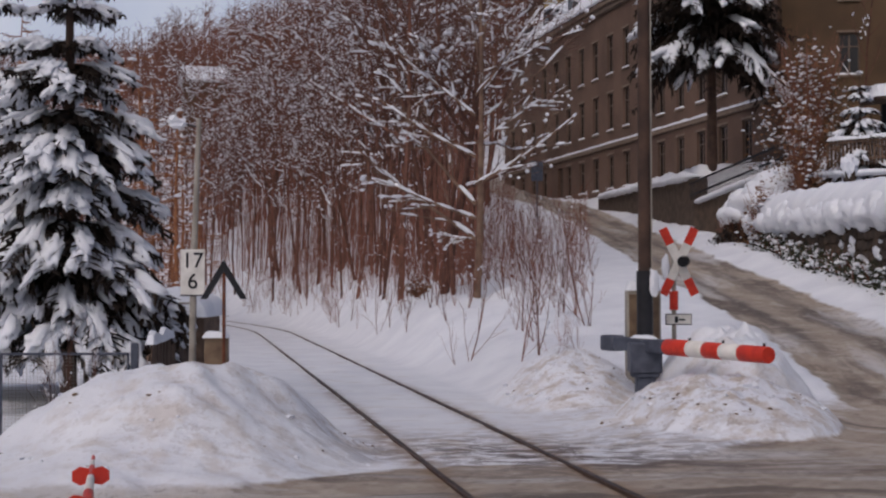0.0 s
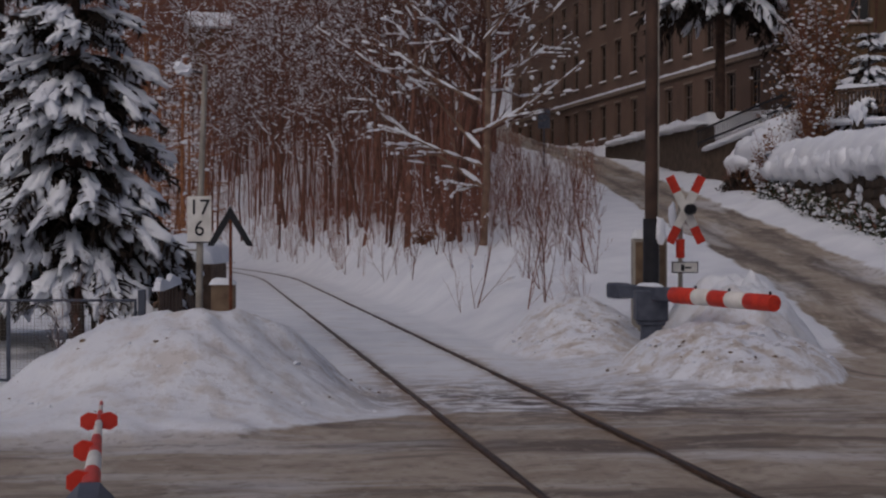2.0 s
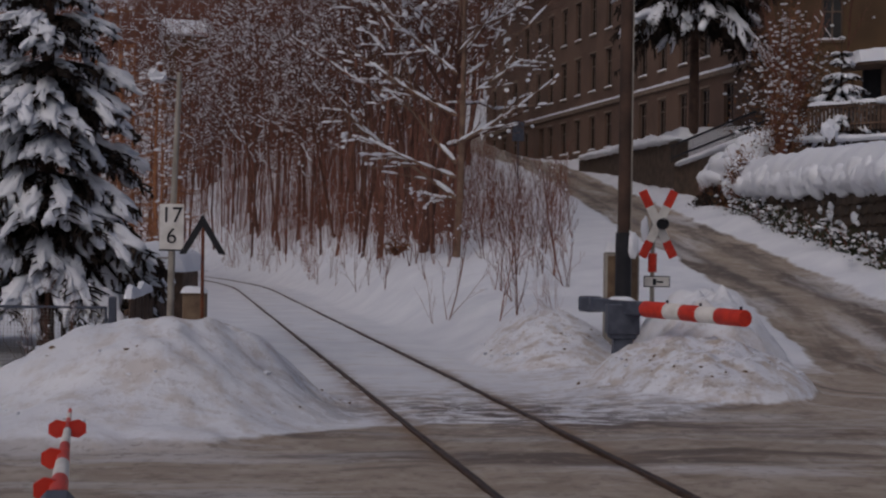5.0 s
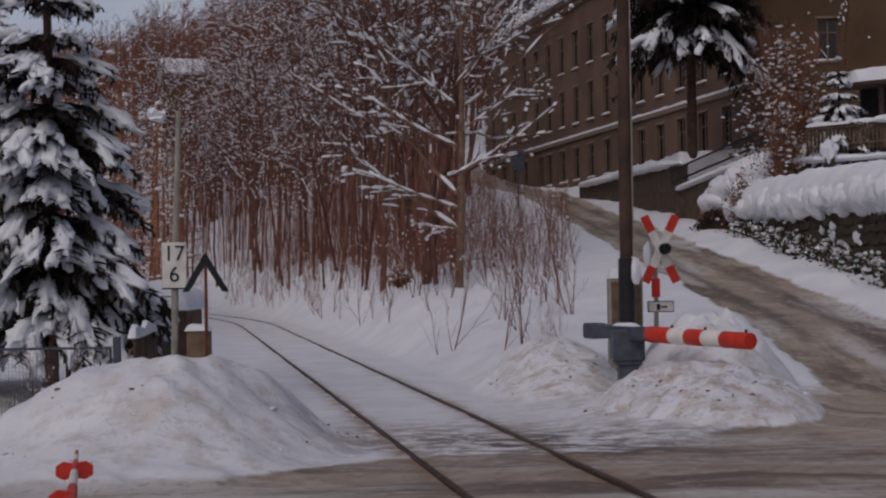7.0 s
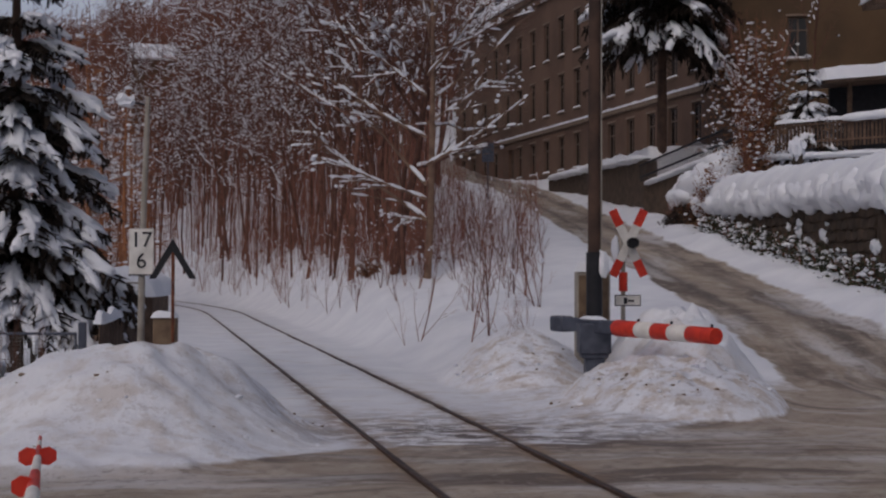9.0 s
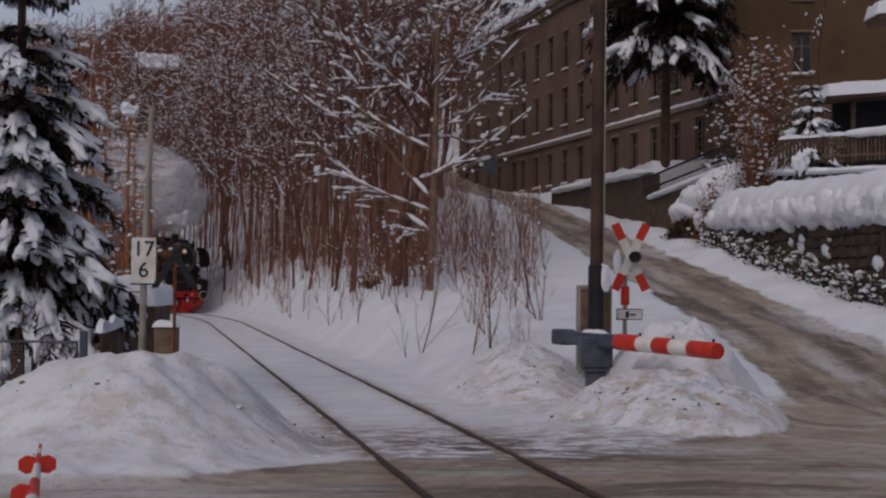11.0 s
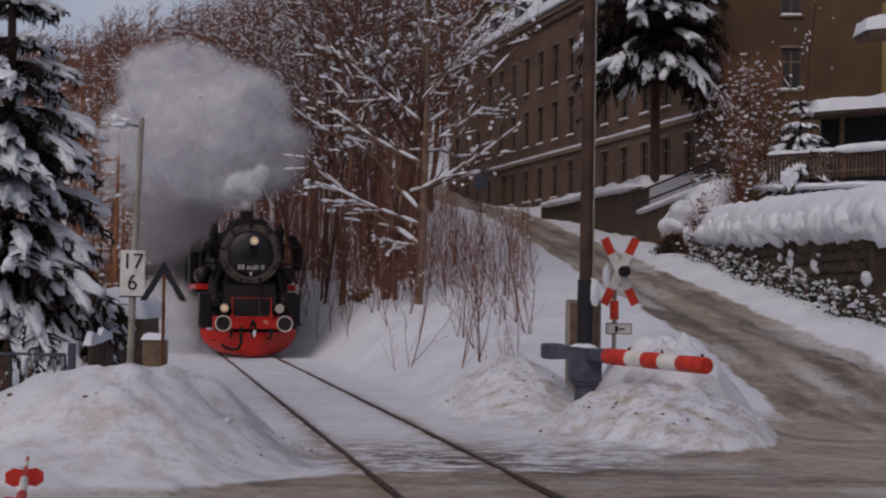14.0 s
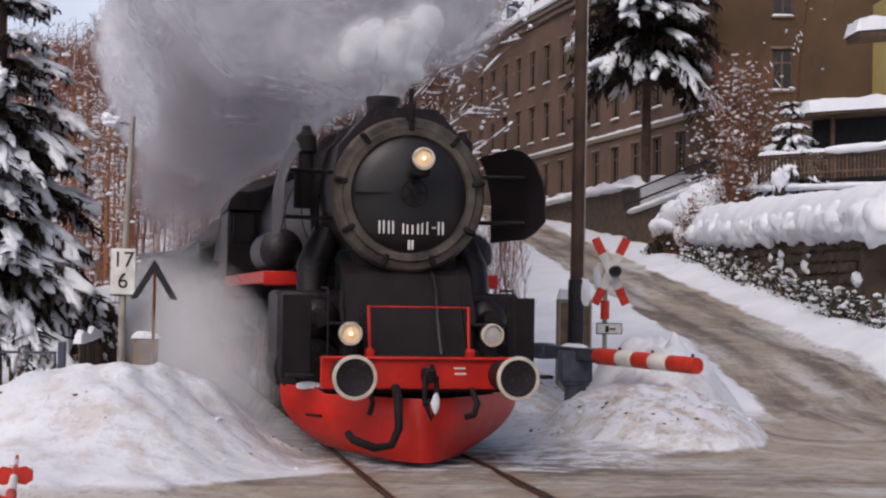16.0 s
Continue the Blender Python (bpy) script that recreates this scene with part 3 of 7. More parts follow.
def long_house():
    a, b = Vector((15.5, 63.8, 0)), Vector((5.3, 109.0, 0))
    d = b - a
    L = d.length
    # local x runs from the far end to the near end, the face looks to -y
    h = thing("apartment_house", pose(b.x, b.y, 0, 0, 0, math.degrees(math.atan2(-d.y, -d.x))),
              "long brown rendered three-storey house with snowy roof and dormers", "house")
    wins, holes = [], []
    for k in range(16):
        s = L - (3.25 + 2.72 * k)
        for z, hh in ((7.75, 2.05), (11.3, 2.3), (14.75, 2.35)):
            if k >= 14 and z < 8:
                z, hh = 8.6, 1.3
            wins.append((s - 0.5, z, 1.0, hh))
    door = (L - 32.9, L - 31.7, 7.4, 9.8)
    wins = [w for w in wins if not (w[1] < 9 and abs(w[0] + 0.5 - (door[0] + door[1]) / 2) < 1.2)]
    holes = [(x, x + w, z, z + hh) for x, z, w, hh in wins] + [door]
    wall = part("wall", wall_sheet(Shape(), L, 4.0, 19.2, holes, 0.4), M_PLASTER, h, flat=True)
    part("back_wall", Shape().box((0, 9.6, 4), (L, 10, 19.2), 0.02).box((0, 0.4, 4), (0.35, 9.6, 19.2), 0.02).box((L - 0.35, 0.4, 4), (L, 9.6, 19.2), 0.02), M_PLASTER, h)
    part("floor_slab", Shape().box((0.35, 0.4, 7.0), (L - 0.35, 9.6, 7.2), 0.01).box((0.35, 0.4, 10.5), (L - 0.35, 9.6, 10.7), 0.01).box((0.35, 0.4, 14.2), (L - 0.35, 9.6, 14.4), 0.01).box((0.35, 4.0, 7.2), (L - 0.35, 4.2, 19), 0.01), M_TRIM, h)
    for x, z, w, hh in wins:
        window(h, x, z, w, hh)
    dr = part("door", Shape().box((door[0], 0.2, door[2]), (door[1], 0.26, door[3]), 0.01), M_WOOD, h, "dark wooden front door")
    part("string_course", Shape().box((0, -0.14, 10.25), (L, 0.0, 10.5), 0.03), M_TRIM, h)
    part("string_snow", Shape().pillow(0, -0.15, L, 0.0, 10.5, 0.13, 0.12, 3, 0.4, 0.05), M_SNOW, h, "strip of snow on the string course")
    part("cornice", Shape().box((-0.1, -0.45, 18.9), (L + 0.1, 0.0, 19.2), 0.05).box((-0.1, -0.25, 18.6), (L + 0.1, 0.0, 18.9), 0.05), M_TRIM, h)
    roof = part("roof", Shape().prism([(-0.5, 19.2), (10.4, 19.2), (8.2, 22.2), (1.9, 22.0)], L, pose(0, 0, 0, 0, 0, 0) @ Matrix(((0, 1, 0, 0), (1, 0, 0, 0), (0, 0, 1, 0), (0, 0, 0, 1)))), M_SLATE, h, flat=True)
    part("roof_snow", Shape().prism([(-0.55, 19.2), (-0.62, 19.32), (1.75, 22.2), (2.0, 22.02), (-0.5, 19.22)], L, Matrix(((0, 1, 0, 0), (1, 0, 0, 0), (0, 0, 1, 0), (0, 0, 0, 1)))), M_SNOW, roof, "thick snow on the eaves")
    for k in range(7):
        x = 4 + k * 5.6
        dm = part("dormer", Shape().box((x, 0.2, 19.7), (x + 1.7, 2.4, 21.2), 0.03), M_SLATE, h)
        part("dormer_snow", Shape().pillow(x - 0.15, 0.05, x + 1.85, 2.5, 21.2, 0.35, 0.2, k, 0.3, 0.2), M_SNOW, dm, "rounded snow cap of the dormer")
        part("dormer_window", Shape().box((x + 0.4, 0.15, 19.9), (x + 1.3, 0.22, 20.9), 0.01), M_PANE, dm)
    part("downpipe", Shape().cyl((L - 16.6, -0.1, 6), (L - 16.6, -0.1, 18.8), 0.06, n=8), M_TRIM, h)
    return h


def gable_wing():
    w = thing("gable_wing", pose(15.6, 63.4, 0, 0, 0, -9), "tall ochre-brown rendered gable wing with narrow windows", "house")
    wins = [(2.5, 11.3, 0.9, 1.9), (2.5, 14.7, 0.9, 1.9), (2.5, 18.0, 0.9, 1.9), (6.6, 18.0, 0.9, 1.9), (2.5, 8.0, 0.9, 1.6)]
    part("wall", wall_sheet(Shape(), 14, 4.5, 24.0, [(x, x + a, z, z + b) for x, z, a, b in wins], 0.4), M_OCHRE, w, flat=True)
    part("side_wall", Shape().box((0, 0.4, 4.5), (0.4, 10, 24), 0.02).box((13.6, 0.4, 4.5), (14, 10, 24), 0.02).box((0, 10, 4.5), (14, 10.4, 24), 0.02).box((0.4, 4, 4.5), (13.6, 4.2, 24), 0.02), M_PLASTER, w)
    for x, z, a, b in wins:
        window(w, x, z, a, b)
    r = part("roof", Shape().prism([(-0.5, 24.0), (14.5, 24.0), (7, 29)], 11, pose(0, -0.4, 0)), M_SLATE, w, flat=True)


def far_ochre_house():
    w = thing("ochre_house", pose(9.6, 124, 0, 0, 0, 8), "ochre rendered house with snowy roof behind the long one", "house")
    wins = [(3, 20, 1, 1.7), (6, 20, 1, 1.7), (9, 20, 1, 1.7), (3, 24, 1, 1.7)]
    part("wall", wall_sheet(Shape(), 12, 9, 27.5, [(x, x + a, z, z + b) for x, z, a, b in wins], 0.4), M_YELLOW, w, flat=True)
    part("back_wall", Shape().box((0, 0.4, 9), (12, 9, 27.4), 0.02), M_OCHRE, w)
    for x, z, a, b in wins:
        window(w, x, z, a, b)
    rf = part("roof", Shape().prism([(-0.6, 27.5), (12.6, 27.5), (9.5, 30.5), (2.5, 30.5)], 10, pose(0, -0.5, 0)), M_SLATE, w, flat=True)
    part("roof_snow", Shape().pillow(-0.6, -0.6, 12.6, 9.5, 27.55, 0.5, 0.4, 5, 0.3, 0.3), M_SNOW, rf, "snow along the eaves")


def hill_cottage():
    z = 20.5
    w = thing("hill_cottage", pose(-27.0, 150, z + 1.9, 0, 0, -70), "small ochre cottage with snow-covered roof on the wooded hillside", "house")
    part("wall", Shape().prism([(0, -7), (3.6, -7), (3.6, 1.0), (1.8, 2.5), (0, 1.0)], 4.4), M_OCHRE, w)
    part("roof", Shape().box((-0.4, -0.4, 0.02), (2.4, 4.8, 0.34), 0.1, pose(0, 0, 1.0, 0, -39.8)).box((-2.4, -0.4, 0.02), (0.4, 4.8, 0.34), 0.1, pose(3.6, 0, 1.0, 0, 39.8)), M_SNOW, w, "roof under thick snow")


def yellow_house():
    w = thing("yellow_house", pose(21.25, 51, 0), "yellow rendered house with snow-laden porch roof", "house")
    part("wall", Shape().box((0, 0, 4.5), (8, 8, 14.5), 0.03), M_YELLOW, w)
    r = part("roof", Shape().box((-2.35, -0.6, 11.75), (8.5, 0.9, 12.0), 0.03, pose(0, 0, 0, 0, -6)), M_WOOD, w)
    part("roof_snow", Shape().pillow(-2.45, -0.7, 8.6, 1.0, 12.0, 0.5, 0.2, 2, 0.2, 0.25, pose(0, 0, 0, 0, -6)), M_SNOW, r, "thick rounded snow on the roof")
    p = part("porch_roof", Shape().box((-4.65, -0.4, 9.0), (0, 1.4, 9.12), 0.02, pose(0, 0, 0, 0, -5)), M_WOOD, w, "dark wooden porch roof")
    part("porch_snow", Shape().pillow(-4.75, -0.5, 0.0, 1.5, 9.12, 0.5, 0.2, 4, 0.2, 0.3, pose(0, 0, 0, 0, -5)), M_SNOW, p, "thick snow on the porch roof")
    for x in (-4.4, -2.2):
        part("porch_post", Shape().box((x, 0.0, 4.5), (x + 0.16, 0.16, 8.6), 0.02), M_WOOD, w, "dark porch post")
    part("porch_back", Shape().box((-4.6, 1.5, 4.5), (0, 1.7, 9.0), 0.02), M_DARK, w, "dark boarded porch wall")


long_house()
gable_wing()
far_ochre_house()
hill_cottage()
yellow_house()


# ---- stone walls, rails and fences beside the hill road ----
def stone_wall(name, a, b, za, zb, top_a, top_b, thick, label, stones=True, size=(0.42, 0.24)):
    """Rubble wall between two plan points; its foot and its top may both climb."""
    a, b = Vector((*a, 0)), Vector((*b, 0))
    L = (b - a).length
    ang = math.degrees(math.atan2(b.y - a.y, b.x - a.x))
    w = tagged(new(name), label, "wall", kind="structure")
    w.matrix_basis = pose(a.x, a.y, 0, 0, 0, ang)
    core = [(0, za), (L, zb), (L, top_b), (0, top_a)]
    part("wall_core", Shape().prism(core, thick), M_MORTAR, w, flat=True)
    if stones:
        rng = random.Random(len(name) + int(L * 10))
        protos = []
        for k in range(5):
            s = Shape()
            s.box((0, -0.05, 0), (size[0] * (0.8 + 0.12 * k), 0.03, size[1]), 0.035)
            s.v = [(x + rng.uniform(-0.045, 0.045), y + rng.uniform(-0.03, 0.03), z + rng.uniform(-0.045, 0.045)) for x, y, z in s.v]
            ob = part("stone", s, M_STONE)
            protos.append((ob.data, size[0] * (0.8 + 0.12 * k)))
            bpy.data.objects.remove(ob)
        z, row = min(za, zb), 0
        while z < max(top_a, top_b):
            x = -rng.uniform(0, 0.3)
            while x < L:
                me, wd = rng.choice(protos)
                lo, hi = za + (zb - za) * x / L, top_a + (top_b - top_a) * x / L
                if lo - 0.1 < z < hi - size[1] * 0.7 and x + wd < L + 0.15 and x > -0.05:
                    st = new("stone", me)
                    st.parent, st.matrix_basis = w, pose(x, 0, z, 0, 0, 0)
                x += wd + 0.03
            z += size[1] + 0.03
    return w, ang, L


def snow_bolster(name, a, b, za, zb, width, height, seed, label, side=0.35):
    """A thick rounded roll of snow lying along a wall top, its lower edge lobed."""
    a, b = Vector((*a, za)), Vector((*b, zb))
    n, k = max(8, int((b - a).length / 0.12)), 14
    d = (b - a).normalized()
    right = Vector((d.y, -d.x, 0)).normalized()
    pts, faces = [], []
    for i in range(n + 1):
        p = a.lerp(b, i / n)
        e = math.sqrt(max(0.02, 1 - abs(2 * i / n - 1) ** 8))
        for j in range(k):
            t = 2 * math.pi * j / k
            cx, cz = math.cos(t), math.sin(t)
            q = p + right * (cx * width / 2) + Vector((0, 0, cz * height / 2))
            g = 1 + 0.38 * noise.noise(q * 0.8 + Vector((seed, 0, 0))) + 0.24 * noise.noise(q * 2.2) + 0.08 * noise.noise(q * 6)
            lob = 0.16 * noise.noise(Vector((i * 0.45, seed, j * 0.2))) if cz < 0 else 0
            pts.append(p + (right * (math.copysign(abs(cx) ** 0.7, cx) * width / 2 * g) + Vector((0, 0, (cz if cz > 0 else cz * 0.7 + lob) * height / 2 * g))) * e)
    for i in range(n):
        for j in range(k):
            q, r = i * k + j, i * k + (j + 1) % k
            faces.append((q, q + k, r + k, r))
    faces += [tuple(range(k)), tuple(range(len(pts) - 1, len(pts) - k - 1, -1))]
    return tagged(part(name, Shape().add(pts, faces), M_SNOW, None, sharp=80), label, "snow")


def picket_rail(name, a, b, z0, z1, h, gap, mat_, label, category, snow_top=True, width=0.05):
    a, b = Vector((*a, z0)), Vector((*b, z1))
    L, d = (b - a).length, (b - a)
    f = thing(name, Matrix.Translation(a), label, category)
    n = int(L / gap)
    ang = math.atan2(d.y, d.x)
    tilt = math.atan2(d.z, math.hypot(d.x, d.y))
    ob = part("picket", Shape().box((-width / 2, -0.015, 0), (width / 2, 0.015, h), 0.006), mat_)
    me = ob.data
    bpy.data.objects.remove(ob)
    for i in range(n + 1):
        p = new("picket", me)
        p.parent, p.matrix_basis = f, Matrix.Translation(d * (i / n)) @ pose(0, 0, 0, 0, 0, math.degrees(ang))
    rail = pose(0, 0, 0, 0, 0, math.degrees(ang)) @ pose(0, 0, 0, 0, -math.degrees(tilt))
    for z in (h * 0.2, h * 0.85):
        part("rail", Shape().box((0, -0.06, z), (L, -0.017, z + 0.08), 0.01, rail), mat_, f)
    if snow_top:
        part("snow_strip", Shape().pillow(0, -0.07, L, 0.07, h, 0.12, 0.1, L, 0.5, 0.05, rail), M_SNOW, f, "snow lying on the fence top")
    return f


stone_wall("stone_wall", (11.0, 51.0), (11.0, 31.0), 3.0, 0.9, 4.05, 3.55, 0.8, "weathered brown rubble stone wall beside the road")
def wall_snow():
    """Snow caught on the rough lower face of the stone wall."""
    rng = random.Random(46)
    s = Shape()
    for _ in range(280):
        y = rng.uniform(30.6, 50.5)
        foot = 0.0999 * (y - 18.9)
        z = foot + 0.05 + (3.3 - foot + 0.03 * (y - 30)) * rng.random() ** 2.0 * 0.75
        if fbm(y, z * 2.0, 1.1, 77, 3) < -0.15:
            continue
        r = rng.uniform(0.05, 0.17)
        s.blob((10.93, y, z), (0.06, r * 1.2, r * rng.uniform(0.5, 1.0)), rng.randint(0, 99), 0.8, 2)
    return s


tagged(part("wall_snow", wall_snow(), M_SNOW, None, sharp=80), "patches of snow stuck to the stone wall", "snow", kind="stuff")
stone_wall("wall_end", (13.6, 51.6), (11.0, 51.6), 3.0, 3.0, 4.1, 4.05, 0.6, "brown stone return of the garden wall")
def lobed_blanket():
    """Smooth snow blanket with soft lobes along its hanging edge."""
    rng = random.Random(44)
    s = Shape().pillow(0, 0, 3.1, 19.4, 0, 1.0, 0.12, 3, 0.16, 0.85, pose(10.72, 29.6, 3.40, 1.55, -4))
    y = 29.9
    while y < 48.8:
        r = rng.uniform(0.4, 0.75)
        z = 3.46 + 0.027 * (y - 29.8)
        s.blob((10.98, y, z + rng.uniform(0.04, 0.16)), (0.38, r, 0.42 * rng.uniform(0.8, 1.2)), rng.randint(0, 99), 0.4, 3)
        y += r * rng.uniform(0.7, 1.1)
    return s


def corner_snow():
    rng = random.Random(45)
    s = Shape()
    for k in range(9):
        u = k / 8
        s.blob((11.0 + 1.5 * u * (0.6 + 0.4 * rng.random()), 51.4 - 1.6 * rng.random(), 4.35 + 1.2 * u + rng.uniform(-0.06, 0.06)), (rng.uniform(0.7, 0.95), rng.uniform(1.0, 1.4), rng.uniform(0.5, 0.65)), k, 0.3, 3)
    return s


tagged(part("snow_cornice", lobed_blanket(), M_SNOW, None, sharp=80), "thick white snow blanket hanging over the stone wall", "snow")
tagged(part("snow_cornice", corner_snow(), M_SNOW, None, sharp=80), "rounded snow mass on the corner of the wall", "snow")
stone_wall("terrace_wall", (9.3, 81.0), (10.75, 58.5), 5.6, 4.0, 6.85, 6.35, 0.5, "brown rendered retaining wall below the house", stones=False)
snow_bolster("terrace_snow", (9.4, 81.0), (10.9, 58.5), 6.95, 6.45, 0.9, 0.42, 5, "snow capping the retaining wall")
stone_wall("stair_wall", (10.5, 57.5), (12.3, 51.0), 4.0, 3.2, 5.2, 5.9, 0.5, "brown stone wall climbing beside the steps", stones=False)
snow_bolster("stair_snow", (10.6, 57.4), (12.4, 51.0), 5.25, 6.0, 0.6, 0.24, 6, "snow lying on the stair wall")
picket_rail("stair_railing", (10.35, 57.3), (12.6, 50.4), 5.35, 6.35, 0.75, 0.14, M_DARK, "dark iron stair railing", "railing", False, 0.03)
picket_rail("picket_fence", (13.9, 50.0), (19.5, 48.0), 6.05, 6.35, 0.95, 0.13, M_WOOD, "weathered grey-brown picket fence topped with snow", "fence", True, 0.09)
stone_wall("garden_wall", (12.6, 50.3), (20.0, 48.1), 3.5, 3.5, 5.75, 5.95, 0.4, "dark stone wall under the picket fence", stones=False)
snow_bolster("garden_snow", (12.9, 49.9), (20.0, 47.6), 5.75, 5.98, 0.7, 0.25, 12, "snow ledge below the picket fence")

snow_bolster("fence_snow", (16.0, 49.3), (19.4, 48.0), 7.15, 7.42, 0.55, 0.34, 21, "mounds of snow lying along the picket fence")


# ---- trees ----
def grow(wood, snow, rng, p, d, length, r, level, spec):
    """A limb and its side shoots, with snow lying on the flat ones."""
    segs = 5 if level < 2 else (3 if level == 2 else 2)
    path, rad = [p.copy()], [r]
    for i in range(segs):
        d = (d + Vector((rng.gauss(0, 1), rng.gauss(0, 1), rng.gauss(0, 0.7))) * spec["wander"] * (0.5 if level == 0 else 1) + Vector((0, 0, spec["lift"] if level else 0))).normalized()
        p = p + d * (length / segs)
        path.append(p.copy())
        rad.append(max(spec["thin"], r * (1 - 0.75 * (i + 1) / segs)))
    wood.tube(path, rad, 6 if level == 0 else (4 if level == 1 else 3), False)
    if 1 <= level <= 2 and spec["snow"] > 0:
        for i in range(segs):
            a, b = path[i], path[i + 1]
            flat = 1 - abs((b - a).normalized().z)
            if rng.random() < spec["snow"] * flat * (1.4 if level == 1 else 0.7 if level == 2 else 0.3):
                w = max(rad[i] * 1.15, spec["flake"] * rng.uniform(0.6, 1.4))
                up = Vector((0, 0, rad[i] * 0.6 + w * 0.35))
                snow.tube([a + up * 0.6, a.lerp(b, 0.3) + up, a.lerp(b, 0.75) + up, b + up * 0.5], [w * 0.25, w, w * 0.9, w * 0.2], 4, False)
    if level >= spec["levels"]:
        if rng.random() < spec["tip"]:
            s = spec["flake"] * rng.uniform(0.9, 2.2)
            snow.blob(p, (s, s, s * 0.8), rng.randint(0, 90), 0.3, 1)
        return
    n = spec["kids"][level]
    for k in range(n):
        u = spec["from"][level] + (1 - spec["from"][level]) * (k + rng.random()) / n
        i = min(segs - 1, int(u * segs))
        q = path[i].lerp(path[i + 1], u * segs - i)
        base = (path[i + 1] - path[i]).normalized()
        side = base.orthogonal()
        side.rotate(Matrix.Rotation(rng.uniform(0, 6.28), 3, base))
        ang = radians(rng.uniform(*spec["angle"][level]))
        kd = (base * math.cos(ang) + side.normalized() * math.sin(ang)).normalized()
        grow(wood, snow, rng, q, kd, length * rng.uniform(*spec["ratio"][level]) * (1.15 - 0.55 * u), rad[i] * 0.55, level + 1, spec)


def make_tree(name, seed, height, radius, spec, label, group, m=None, bark=None):
    rng = random.Random(seed)
    wood, snow = Shape(), Shape()
    grow(wood, snow, rng, Vector((0, 0, -0.4)), Vector((rng.gauss(0, 0.03), rng.gauss(0, 0.03), 1)).normalized(), height, radius, 0, spec)
    t = thing(name, m or pose(0, 0, 0), label, "tree", group)
    part("trunk", wood, bark or M_BARK, t, "bare brown trunk and branches", 60)
    tagged(part("snow_load", snow, M_SNOW, t, "snow lying on the branches", 180), kind="stuff")
    return t


FOREST = dict(wander=0.10, lift=0.06, thin=0.007, levels=3, kids=(15, 8, 5), **{"from": (0.35, 0.2, 0.15)}, angle=((40, 75), (30, 60), (30, 60)),
              ratio=((0.22, 0.34), (0.35, 0.55), (0.4, 0.6)), snow=0.6, flake=0.036, tip=0.20)
SLIM = dict(FOREST, kids=(11, 6, 4), ratio=((0.14, 0.24), (0.35, 0.5), (0.4, 0.6)), snow=0.5, tip=0.2, wander=0.07)
SPREAD = dict(FOREST, kids=(11, 8, 5), wander=0.11, lift=0.03, angle=((45, 80), (30, 60), (25, 60)), ratio=((0.34, 0.5), (0.3, 0.5), (0.4, 0.6)), snow=0.9, flake=0.045, tip=0.10)
SHRUB = dict(FOREST, levels=2, kids=(7, 3), wander=0.09, angle=((12, 38), (20, 45)), ratio=((0.35, 0.6), (0.3, 0.5)), snow=0.3, flake=0.02, tip=0.14, thin=0.004)
SHRUB["from"] = (0.05, 0.15)


